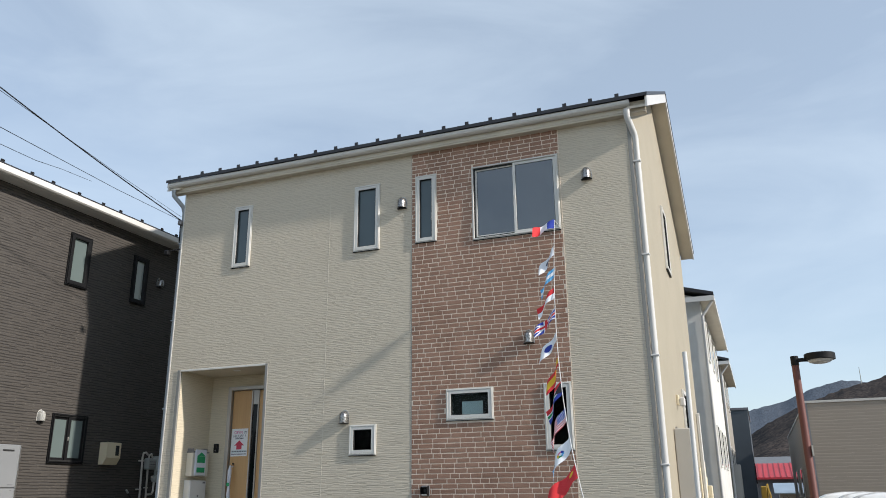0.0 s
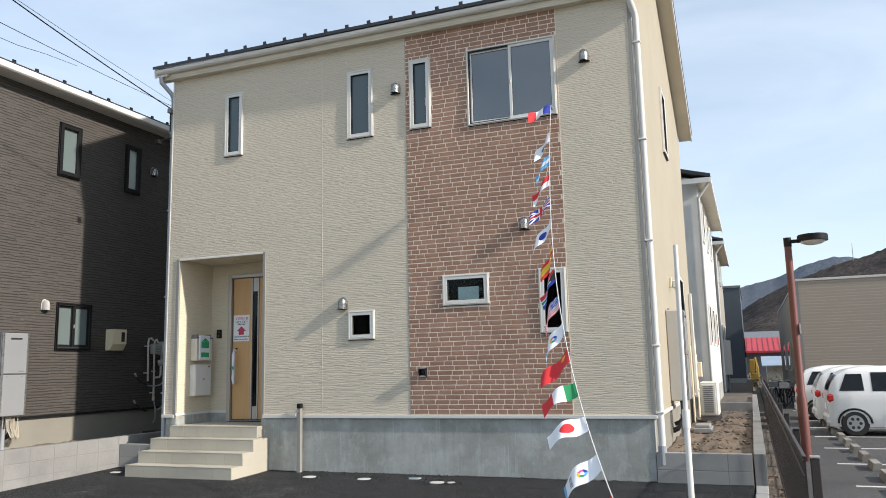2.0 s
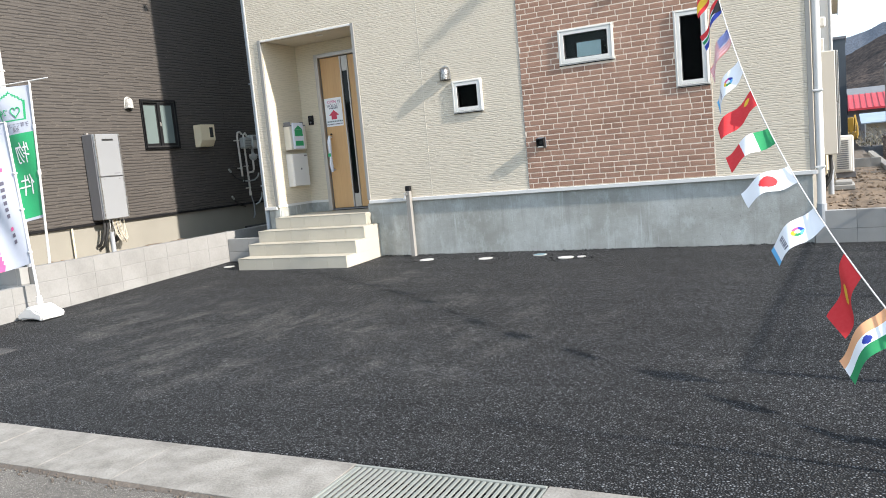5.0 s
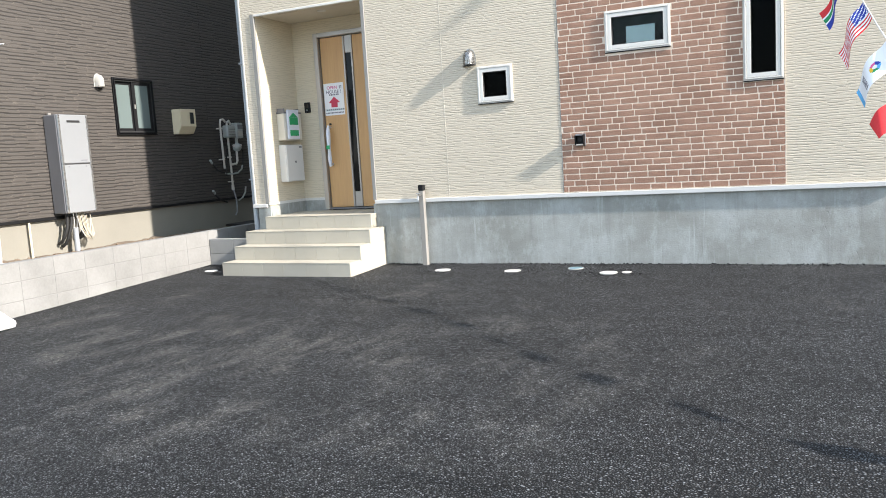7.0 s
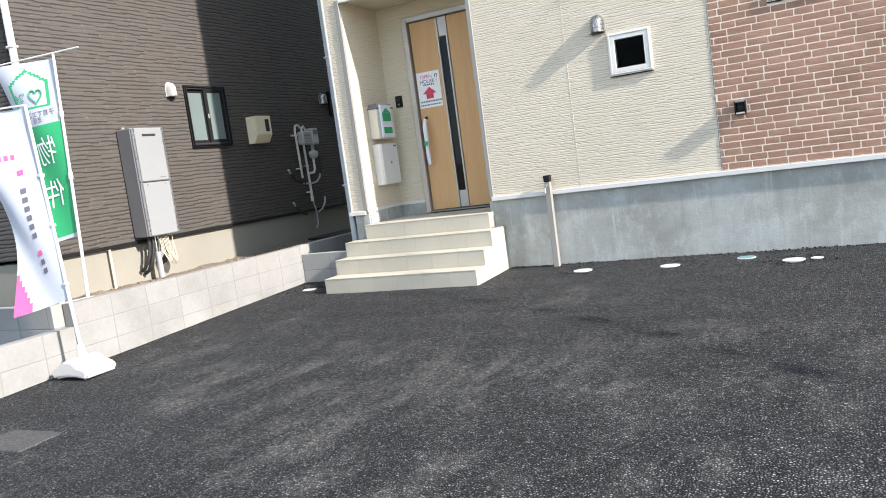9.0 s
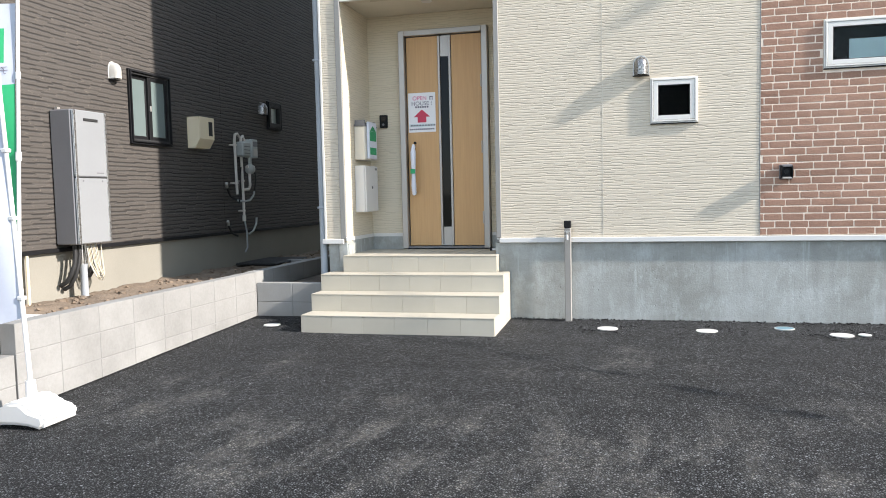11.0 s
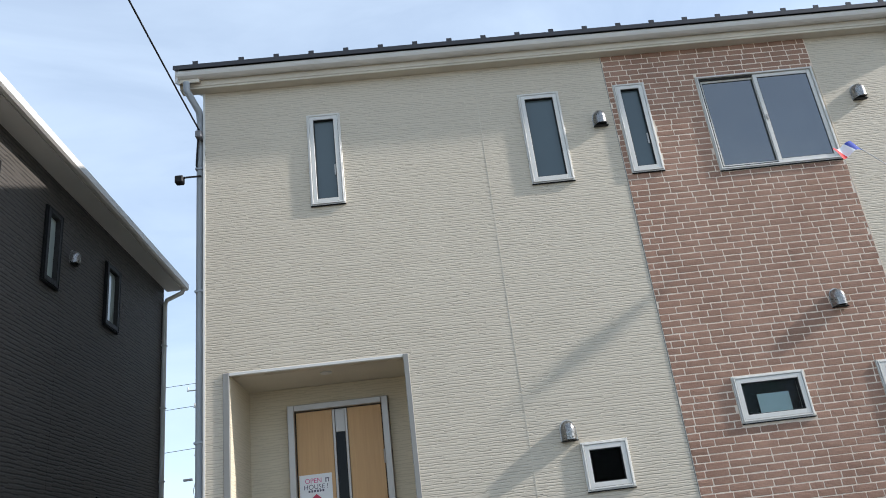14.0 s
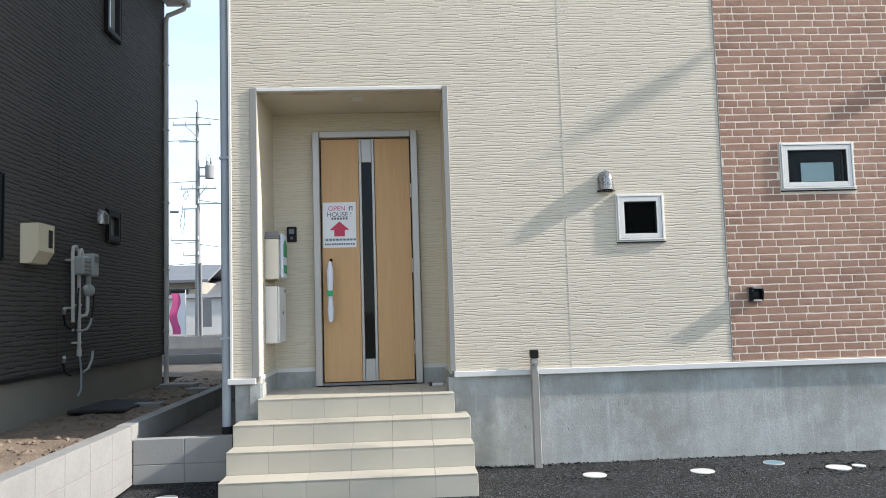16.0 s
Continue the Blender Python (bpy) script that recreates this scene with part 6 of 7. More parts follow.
part("roof", prism(bmesh.new(), [(58.6, 1.1), (62.4, 1.75), (62.4, 1.82), (58.6, 1.17)], 0, 0.6, 5.0), PALEBLUE, shed)
digger = thing("mini_excavator", (-0.1, 57, -0.1), "small yellow excavator parked far back", "excavator")
part("cab", boxes((-0.22, 0.16, 56.5, 57.4, 0.5, 1.6), bevel=0.05), DIGGER, digger)
part("track", boxes((-0.3, 0.35, 56.3, 57.6, -0.2, 0.2), bevel=0.1), RUBBER, digger)
part("body", boxes((-0.3, 0.35, 56.4, 57.8, 0.201, 0.7), bevel=0.06), DIGGER, digger)
part("boom", tube(bmesh.new(), [(0.15, 56.4, 0.7), (0.2, 55.9, 1.7), (0.3, 55.5, 1.1), (0.3, 55.4, 0.4)], 0.06, 6), DIGGER, digger)
shrubs = bmesh.new()
for k in range(420):
    x, y = rs.uniform(-0.2, 2.2), rs.uniform(52, 57)
    z = rs.uniform(0, 1.2) * rs.random()
    p = Vector((x, y, z - 0.2))
    d = Vector((rs.uniform(-1, 1), rs.uniform(-1, 1), rs.uniform(0.2, 1))).normalized() * rs.uniform(0.15, 0.4)
    w = Vector((rs.uniform(-1, 1), rs.uniform(-1, 1), 0)).normalized() * 0.03
    shrubs.faces.new([shrubs.verts.new(q) for q in (p - w, p + w, p + d)])
solo("dry_weeds", shrubs, FIELD, "dry brown weeds at the end of the car park", "weeds", "stuff")

# ---- the view through the gap on the far side ----
block_wall("garden_wall", "low grey block wall behind the dark house", (-15.5, 21.5), "x", 6.0, 1, 0.36, 0.12, GREY_BLOCK)
block_wall("garden_wall", "grey block wall at the building land", (-18.0, 30.5), "x", 9.2, 2, 0.36, 0.12, GREY_BLOCK)
slab("back_road", -60, -8.6, 33.0, 46.5, 0.40, LOT, "grey asphalt back road", under=0.30)
white_wall = thing("plaster_wall", (-22, 50, 0.4), "long white plaster wall with a grey tile coping", "wall")
part("wall", boxes((-40, -9, 50, 50.3, 0.3, 2.55)), WHITEWALL, white_wall)
part("coping", prism(bmesh.new(), [(49.75, 2.551), (50.55, 2.551), (50.15, 2.78)], 0, -40, -9), GREYROOF, white_wall)
for x, y, w, d, e in ((-24.6, 58, 7, 7, 3.9), (-16.4, 61, 9.6, 7, 3.0)):
    hh = thing("tiled_house", (x, y, 0.4), "old house with grey tiled roof and plaster walls", "house", "old tiled houses")
    part("wall", boxes((x - w / 2, x + w / 2, y, y + d, 0.3, e)), WHITEWALL if x > -20 else GREYWALL, hh)
    part("roof", prism(bmesh.new(), [(y - 0.9, e - 0.1), (y + d / 2, e + 1.15), (y + d + 0.9, e - 0.1), (y + d + 0.9, e + 0.08), (y + d / 2, e + 1.35), (y - 0.9, e + 0.08)], 0, x - w / 2 - 0.8, x + w / 2 + 0.8), GREYROOF, hh)
    for k in range(3):
        wx = x - w / 2 + 0.8 + k * w / 3.4
        wn2 = part("window", boxes((wx, wx + 1.4, y - 0.03, y - 0.001, e - 1.5, e - 0.5)), DARKGREY, hh)
        part("pane", boxes((wx + 0.1, wx + 1.3, y - 0.045, y - 0.031, e - 1.42, e - 0.58)), DIMGLASS, wn2)

up = thing("utility_pole", (-17.65, 44.3, 0.4), "grey concrete utility pole with crossarms and transformer", "utility pole")
PX, PY = -17.65, 44.3
part("shaft", tube(bmesh.new(), [(PX, PY, 0.3), (PX, PY, 12.2)], [0.165, 0.085], 14), POLE, up, smooth=True)
part("top_pin", tube(bmesh.new(), [(PX, PY, 12.2), (PX, PY, 12.75), (PX - 0.08, PY, 12.85)], 0.03, 8), DARKGREY, up)
part("cable_duct", tube(bmesh.new(), [(PX + 0.19, PY - 0.1, 0.3), (PX + 0.17, PY - 0.1, 4.2)], 0.055, 10), POLE, up, smooth=True)
for z, a, b in ((11.45, -1.25, 0.75), (10.55, -0.9, 0.1), (8.05, -0.85, 1.0), (7.25, 0.0, 1.45), (7.0, -0.8, 0.0), (5.35, -1.35, 0.1), (4.55, -0.75, 0.1)):
    ca = part("crossarm", boxes((PX + a, PX + b, PY - 0.15, PY - 0.09, z + 0.02, z + 0.07)), ZINC, up)
    n = 4 if b - a > 1.7 else 2
    for k in range(n):
        u = PX + a + 0.06 + (b - a - 0.12) * k / (n - 1)
        part("insulator", tube(bmesh.new(), [(u, PY - 0.12, z + 0.075), (u, PY - 0.12, z + 0.14), (u, PY - 0.12, z + 0.26)], [0.02, 0.045, 0.03], 8), WHITE, ca)
for z, a in ((11.0, -0.6), (7.75, 0.5)):
    part("brace", tube(bmesh.new(), [(PX, PY - 0.12, z - 0.15), (PX + a, PY - 0.12, z + 0.45)], 0.022, 6), ZINC, up)
tank = part("transformer", tube(bmesh.new(), [(PX + 0.62, PY, 8.65), (PX + 0.62, PY, 9.30), (PX + 0.62, PY, 9.36)], [0.235, 0.235, 0.19], 16), POLE, up, smooth=True)
for z in (8.75, 9.2):
    part("bracket", boxes((PX + 0.08, PX + 0.45, PY - 0.04, PY + 0.04, z, z + 0.06)), ZINC, tank)
for k in (-0.12, 0.1):
    part("bushing", tube(bmesh.new(), [(PX + 0.62 + k, PY - 0.1, 9.36), (PX + 0.62 + k, PY - 0.1, 9.55)], 0.035, 8), DARKGREY, tank)
part("junction_box", boxes((PX - 1.38, PX - 0.92, PY - 0.22, PY - 0.08, 6.84, 6.96), bevel=0.02), DARKGREY, up)
for dx, z0, z1 in ((-0.72, 7.0, 5.7), (-0.55, 8.0, 7.5), (0.62, 9.4, 9.9)):
    part("cable_loop", tube(bmesh.new(), [(PX + dx, PY - 0.14, z0), (PX + dx - 0.16, PY - 0.14, (z0 + z1) / 2), (PX + dx - 0.06, PY - 0.14, z1), (PX + dx + 0.10, PY - 0.14, (z0 + z1) / 2), (PX + dx + 0.06, PY - 0.14, z0)], 0.016, 6), RUBBER, up, smooth=True)
part("tag_plate", boxes((PX + 0.36, PX + 0.80, PY - 0.5, PY - 0.45, 0.9, 2.3)), DARKGREY, up)
for k, (z, sag, dx, dz) in enumerate(((11.9, 0.5, -40, 1.0), (11.9, 0.05, 5, 0.1), (8.5, 0.6, -40, 0.8), (7.5, 0.05, 5, -0.3), (5.3, 0.6, -40, 0.4), (5.2, 0.05, 5, -0.5), (4.2, 0.6, -40, 0.2), (10.7, 0.4, -40, 0.2), (2.9, 0.5, -40, 0.6))):
    w = thing("overhead_cable", (PX, PY, z), "thin black overhead cable strung from the pole", "cable", "overhead cables")
    part("wire", tube(bmesh.new(), [(PX + dx * s / 10, PY - 0.12 + 3.0 * s / 10, z + dz * s / 10 - sag * 4 * (s / 10) * (1 - s / 10)) for s in range(11)], 0.014, 5), BLACK, w)
lp = thing("street_lamp", (-16.3, 43.5, 0.4), "thin dark lamp post by the back road", "street lamp")
part("post", tube(bmesh.new(), [(-16.2, 43.4, 0.3), (-16.2, 43.4, 5.2)], 0.06, 8), BLACK, lp)
part("head", boxes((-16.25, -15.8, 43.3, 43.5, 5.0, 5.2), bevel=0.02), BLACK, lp)
nb = thing("promotional_banner", (-16.3, 37.3, 0.4), "pink and white banner on a thin pole far off", "banner")
bm = bmesh.new()
prev = None
for k in range(13):
    z = 2.45 - 1.75 * k / 12
    o = 0.08 * math.sin(k * 0.7)
    row = [bm.verts.new((-16.4 - 0.60 + o, 37.3, z)), bm.verts.new((-16.4 - 0.27 + o, 37.33, z)), bm.verts.new((-16.4, 37.3, z))]
    if prev:
        f1 = bm.faces.new((prev[0], prev[1], row[1], row[0]))
        bm.faces.new((prev[1], prev[2], row[2], row[1])).material_index = 1
    prev = row
part("cloth", bm, [PINK, PAPER], nb)
part("pole", tube(bmesh.new(), [(-16.38, 37.3, 0.4), (-16.38, 37.3, 2.6)], 0.02, 6), WHITE, nb)
part("foot", boxes((-16.6, -16.16, 37.1, 37.5, 0.38, 0.5), bevel=0.03), WHITE, nb)
lad = thing("stepladder", (-14.6, 37.6, 0.4), "white folding stepladder standing on the road", "ladder")
for x in (-14.85, -14.35):
    part("rail", tube(bmesh.new(), [(x, 37.3, 0.4), (-14.6 + (x + 14.6) * 0.5, 37.65, 1.75)], 0.03, 6), PAPER, lad)
    part("rail", tube(bmesh.new(), [(x, 38.1, 0.4), (-14.6 + (x + 14.6) * 0.5, 37.7, 1.75)], 0.03, 6), PAPER, lad)
for k in range(4):
    part("tread", boxes((-14.8 + 0.03 * k, -14.4 - 0.03 * k, 37.36 + 0.075 * k, 37.44 + 0.075 * k, 0.65 + 0.28 * k, 0.68 + 0.28 * k)), PAPER, lad)

# ---- hills ----


def hills(name, dist, heights, material, label, spread=300.0, rough=1.0):
    """A long wooded ridge; heights are rows of (azimuth, tangent of its height)."""
    bm = bmesh.new()
    rows = []
    n = 420
    a0, a1 = heights[0][0], heights[-1][0]
    for j in range(5):
        row = []
        for i in range(n + 1):
            a = a0 + (a1 - a0) * i / n
            h = np.interp(a, [p[0] for p in heights], [p[1] for p in heights])
            d = dist - spread * (1 - j / 4) * 1.0
            z = dist * h * (j / 4) ** 0.85 + (rough * dist * 0.0016 * noise.noise((a * 6, j * 3.1, 1.0)) + rough * dist * 0.0008 * noise.noise((a * 30, j * 5.0, 2.0))) * (1 if j else 0)
            row.append(bm.verts.new((d * math.sin(radians(a)), d * math.cos(radians(a)), max(z, -0.5) if j else -0.5)))
        rows.append(row)
    for p, q in zip(rows, rows[1:]):
        for i in range(n):
            bm.faces.new((p[i], p[i + 1], q[i + 1], q[i]))
    ob = solo(name, bm, material, label, kind="structure")
    ob.data.shade_smooth()


hills("backdrop", 3900, [(-60, 0.03), (-30, 0.045), (-12, 0.055), (-4, 0.075), (0, 0.090), (2.0, 0.098), (4, 0.112), (5.7, 0.118), (8, 0.112), (14, 0.09), (40, 0.05), (70, 0.03)], FARHILL, "mountain ridge with blue haze in its colour", 500)
hills("backdrop", 1900, [(-50, 0.0), (-20, 0.012), (-6, 0.03), (-1, 0.055), (1, 0.076), (3.1, 0.093), (5.5, 0.108), (7.1, 0.115), (8.7, 0.124), (12, 0.14), (20, 0.12), (40, 0.06), (60, 0.0)], HILL, "brown wooded hillside in winter", 700)
mast = thing("radio_mast", (222, 1880, 200), "thin steel mast on the hill", "mast")
part("lattice", tube(bmesh.new(), [(222.5, 1880, 205), (222.5, 1880, 250)], [1.1, 0.5], 6), ZINC, mast)

# ---- bunting and its stand ----
SYS = 4.26
stand = thing("flag_stand", (-0.36, SYS, -0.07), "white plastic flag stand with a telescopic pole", "flag stand")
bz = lot_z(SYS)
base = bmesh.new()
rg = [(0.215, bz), (0.225, bz + 0.03), (0.222, bz + 0.07), (0.19, bz + 0.10), (0.10, bz + 0.125), (0.05, bz + 0.135)]
prof = [[base.verts.new((-0.36 + r * math.cos(a * math.pi / 16), SYS + r * math.sin(a * math.pi / 16), z)) for a in range(32)] for r, z in rg]
for a, b in zip(prof, prof[1:]):
    for i in range(32):
        base.faces.new((a[i], a[(i + 1) % 32], b[(i + 1) % 32], b[i]))
base.faces.new(prof[0][::-1])
base.faces.new(prof[-1])
part("water_base", base, WHITE, stand, "round white water-filled base", True)
part("socket", tube(bmesh.new(), [(-0.36, SYS, bz + 0.12), (-0.36, SYS, bz + 0.22)], [0.045, 0.040], 16), WHITE, stand, smooth=True)
part("lower_tube", tube(bmesh.new(), [(-0.36, SYS, bz + 0.22), (-0.36, SYS, 1.22)], 0.0145, 12), WHITE, stand, smooth=True)
part("clamp", tube(bmesh.new(), [(-0.36, SYS, 1.18), (-0.36, SYS, 1.27)], 0.019, 12), WHITE, stand, smooth=True)
part("upper_tube", tube(bmesh.new(), [(-0.36, SYS, 1.27), (-0.355, SYS, 2.09)], 0.0115, 12), WHITE, stand, smooth=True)
part("filler_cap", tube(bmesh.new(), [(-0.24, SYS - 0.09, bz + 0.09), (-0.24, SYS - 0.09, bz + 0.115)], 0.022, 12), WHITE, stand)

bunting = thing("bunting", (-0.45, 4.6, 0.0), "string of small national flags from window to stand", "bunting")
R0, R1, SAG = Vector((-0.41, 4.31, 0.05)), Vector((-2.233, 9.88, 5.073)), 0.624


def rope_at(f):
    """The cord sags and is blown towards the dark house."""
    p = R0.lerp(R1, f)
    k = 4 * f * (1 - f)
    p.z -= SAG * k * (1 + 0.366 * (f - 0.5))
    p.x -= 0.281 * k * (1 - 0.076 * (f - 0.5))
    return p


part("rope", tube(bmesh.new(), [rope_at(0.97 * i / 40) for i in range(41)] + [Vector((-2.20, 9.935, 4.83))], 0.004, 6), WHITE, bunting, "thin white cord", True)
part("knot", tube(bmesh.new(), [(-0.36 + 0.047 * math.cos(a * math.pi / 8), SYS + 0.047 * math.sin(a * math.pi / 8), bz + 0.15 + 0.01 * math.sin(a)) for a in range(17)], 0.014, 6), CLOTHRED, bunting, "flags knotted round the socket")
part("knot", tube(bmesh.new(), [(-0.40, SYS - 0.04, bz + 0.15), (-0.36, SYS - 0.06, bz + 0.14), (-0.30, SYS - 0.06, bz + 0.13), (-0.25, SYS - 0.1, bz + 0.12)], 0.018, 6), CLOTHGREEN, bunting)
part("knot", tube(bmesh.new(), [(-0.33, SYS - 0.04, bz + 0.16), (-0.28, SYS - 0.06, bz + 0.17), (-0.26, SYS - 0.08, bz + 0.14)], 0.012, 6), YELLOW, bunting)


def bands(*edges):
    """Stripes across the flag's height: (upper limit, material) from below."""
    return lambda u, v: next(m for lim, m in edges if v <= lim)


def pales(*edges):
    return lambda u, v: next(m for lim, m in edges if u <= lim)


def spot(under, cu, cv, r, m):
    return lambda u, v: m if ((u - cu) * 1.5) ** 2 + (v - cv) ** 2 < r * r else under(u, v)


plain = lambda m: (lambda u, v: m)


def cross_flag(u, v):
    if abs(u - 0.5) < 0.06 or abs(v - 0.5) < 0.09:
        return CLOTHRED
    if abs(u - 0.5) < 0.12 or abs(v - 0.5) < 0.17 or abs(abs(u - 0.5) - abs(v - 0.5)) < 0.06:
        return PAPER
    return BLUE


def star_stripes(u, v):
    if u < 0.42 and v > 0.46:
        return PAPER if (int(u * 22) + int(v * 22)) % 4 == 0 else BLUE
    return CLOTHRED if int(v * 13) % 2 == 0 else PAPER


def hoist_wedge(u, v):
    if abs(v - 0.5) < 0.5 - u * 1.0 and u < 0.5:
        return YELLOW if (u - 0.16) ** 2 * 2.2 + (v - 0.5) ** 2 < 0.011 else PAPER
    return CLOTHRED if v > 0.5 else BLUE


def black_wedge(u, v):
    if abs(v - 0.5) < 0.42 - u:
        return CLOTHBLACK
    if abs(v - 0.5) < 0.10:
        return CLOTHGREEN
    if abs(v - 0.5) < 0.18:
        return PAPER
    return CLOTHRED if v > 0.5 else BLUE


def emblem(u, v):
    """White with a small many-coloured mark, a row of print and a blue outer edge."""
    if u > 0.93:
        return SKYBLUE
    if 0.72 < u < 0.80 and 0.15 < v < 0.85 and int(v * 26) % 3:
        return INK
    a, b = (u - 0.46) * 1.5, v - 0.5
    if 0.006 < a * a + b * b < 0.034:
        return (SKYBLUE, CLOTHGREEN, YELLOW, PINK, BLUE)[int((math.atan2(b, a) + math.pi) / 1.2567) % 5]
    return PAPER


FLAGS = [
    (0.054, hoist_wedge, 62),
    (0.116, spot(bands((0.34, CLOTHGREEN), (0.67, PAPER), (1, ORANGE)), 0.5, 0.5, 0.12, BLUE), 40),
    (0.177, spot(plain(CLOTHRED), 0.5, 0.5, 0.2, YELLOW), 74),
    (0.239, emblem, 32),
    (0.3, spot(plain(PAPER), 0.5, 0.5, 0.27, CLOTHRED), 14),
    (0.36, pales((0.34, CLOTHGREEN), (0.67, PAPER), (1, CLOTHRED)), 20),
    (0.419, spot(plain(CLOTHRED), 0.2, 0.7, 0.14, YELLOW), 38),
    (0.477, emblem, 52),
    (0.534, star_stripes, 58),
    (0.59, black_wedge, 60),
    (0.645, bands((0.27, CLOTHRED), (0.74, YELLOW), (1, CLOTHRED)), 68),
    (0.698, spot(plain(PAPER), 0.5, 0.5, 0.25, BLUE), 50),
    (0.75, cross_flag, 40),
    (0.801, bands((0.5, PAPER), (1, CLOTHRED)), 46),
    (0.85, bands((0.34, SKYBLUE), (0.67, PAPER), (1, SKYBLUE)), 52),
    (0.898, spot(plain(PAPER), 0.5, 0.5, 0.24, INK), 52),
    (0.963, pales((0.34, BLUE), (0.67, PAPER), (1, CLOTHRED)), 14),
]
fr = random.Random(11)
for f, pattern, droop in FLAGS:
    total = (R1 - R0).length
    df = 0.185 / (total * 1.05)
    lowp, topp = rope_at(f - df / 2), rope_at(f + df / 2)
    hoist = topp - lowp
    hoist = hoist.normalized() * 0.185
    fly = Vector((-math.cos(radians(droop)), -0.30 * math.cos(radians(droop)), -math.sin(radians(droop))))
    side_way = hoist.cross(fly).normalized()
    bm = bmesh.new()
    nu, nv, ph = 60, 40, fr.uniform(0, 6)
    grid = []
    for i in range(nu + 1):
        u = i / nu
        grid.append([bm.verts.new(lowp + hoist * (j / nv) * (1 - 0.10 * u) + fly * 0.285 * u + Vector((0, 0, -0.05)) * u * u + side_way * (0.022 * u + 0.012) * math.sin(u * 7 + ph + j / nv * 1.2)) for j in range(nv + 1)])
    mats = []
    for i in range(nu):
        for j in range(nv):
            m = pattern((i + 0.5) / nu, (j + 0.5) / nv)
            if m not in mats:
                mats.append(m)
            bm.faces.new((grid[i][j], grid[i + 1][j], grid[i + 1][j + 1], grid[i][j + 1])).material_index = mats.index(m)
    part("flag", bm, mats, bunting, smooth=True)

# ---- banners by the boundary wall ----
nob = thing("promotional_banner", (-9.0, 6.45, 0.0), "white and pink cloth banner on a pole in a plastic base", "banner")
gz = lot_z(6.4)
tank = bmesh.new()
prism(tank, [(-9.19, gz), (-9.12, gz + 0.02), (-9.0, gz + 0.025), (-8.90, gz + 0.02), (-8.82, gz), (-8.79, gz + 0.04), (-8.80, gz + 0.09), (-8.90, gz + 0.115), (-8.96, gz + 0.16), (-9.06, gz + 0.16), (-9.11, gz + 0.115), (-9.20, gz + 0.09), (-9.22, gz + 0.04)], 1, 6.28, 6.58)
bmesh.ops.bevel(tank, geom=tank.edges[:], offset=0.02, segments=2, affect="EDGES")
part("water_base", tank, WHITE, nob, "white blow-moulded water base", True)
part("socket", tube(bmesh.new(), [(-9.01, 6.44, gz + 0.12), (-9.015, 6.44, gz + 0.26)], [0.036, 0.03], 12), WHITE, nob, smooth=True)
A0, A1 = Vector((-9.01, 6.44, gz + 0.2)), Vector((-9.09, 6.41, 2.20))
part("pole", tube(bmesh.new(), [A0, A0.lerp(A1, 0.5), A1], [0.015, 0.014, 0.012], 10), WHITE, nob, smooth=True)
for f in (0.28, 0.52, 0.72):
    p = A0.lerp(A1, f)
    part("clip", boxes((p.x - 0.02, p.x + 0.02, p.y - 0.02, p.y + 0.02, p.z - 0.012, p.z + 0.012), bevel=0.004), WHITE, nob)


def cloth_at(top, low, width, away, ripple, ph):
    """Where a banner's cloth hangs: u from the pole outwards, t from its top down."""
    def at(u, t, lift=0.0):
        p = top.lerp(low, t)
        n = Vector((0.25, 1, 0)).normalized()
        return p + away * width * u * (1 - 0.12 * math.sin(t * 3.1)) + n * (ripple * (0.15 + u) * math.sin(t * 6 + u * 3.5 + ph) + lift) + Vector((0, 0, -0.10 * u * t))
    return at


def cloth(at, rows, material_at, nu=24):
    bm, mats = bmesh.new(), []
    grid = [[bm.verts.new(at(i / nu, j / rows)) for i in range(nu + 1)] for j in range(rows + 1)]
    for j in range(rows):
        for i in range(nu):
            m = material_at((i + 0.5) / nu, (j + 0.5) / rows)
            if m not in mats:
                mats.append(m)
            bm.faces.new((grid[j][i], grid[j + 1][i], grid[j + 1][i + 1], grid[j][i + 1])).material_index = mats.index(m)
    return bm, mats


def cloth_words(at, words, u0, t0, height, ratio, material, parent, lift):
    """Words that follow the cloth. Seen from behind they read backwards; ratio: cloth length over its width."""
    cu = bpy.data.curves.new("lettering", "FONT")
    cu.body, cu.size, cu.align_x, cu.align_y = words, 1.0, "CENTER", "CENTER"
    tmp = bpy.data.objects.new("lettering", cu)
    scene.collection.objects.link(tmp)
    bpy.context.view_layer.update()
    me = bpy.data.meshes.new_from_object(tmp)
    bpy.data.objects.remove(tmp)
    for v in me.vertices:
        v.co = at(u0 + v.co.x * height * ratio, t0 - v.co.y * height, lift) - ORIGIN[parent]
    me.materials.clear()
    me.materials.append(material)
    ob = new("lettering", me)
    ob.parent = parent
    return ob


def print_b(u, v):
    if 0.11 < v < 0.245 and (abs(u - 0.17) < 0.022 or abs(u - 0.80) < 0.022):
        return GREEN
    if 0.15 < u < 0.82 and abs(v - 0.243) < 0.006:
        return GREEN
    if 0.14 < u < 0.83 and abs((0.118 - v) - 0.075 * (1 - abs(u - 0.485) / 0.34)) < 0.008:
        return GREEN
    return GREEN if 0.345 < v < 0.975 else BANNERCLOTH


def print_a(u, v):
    if v > 0.60 and u > 1.22 - (v - 0.60) * 1.25:
        return PINK
    if v < 0.10 and u > 0.80 - v * 2:
        return PINK
    return BANNERCLOTH


at_a = cloth_at(A1 + Vector((0, 0, -0.02)), A0.lerp(A1, 0.22), 0.46, Vector((-0.92, -0.38, 0)).normalized(), 0.055, 0.6)
bm, mm = cloth(at_a, 64, print_a)
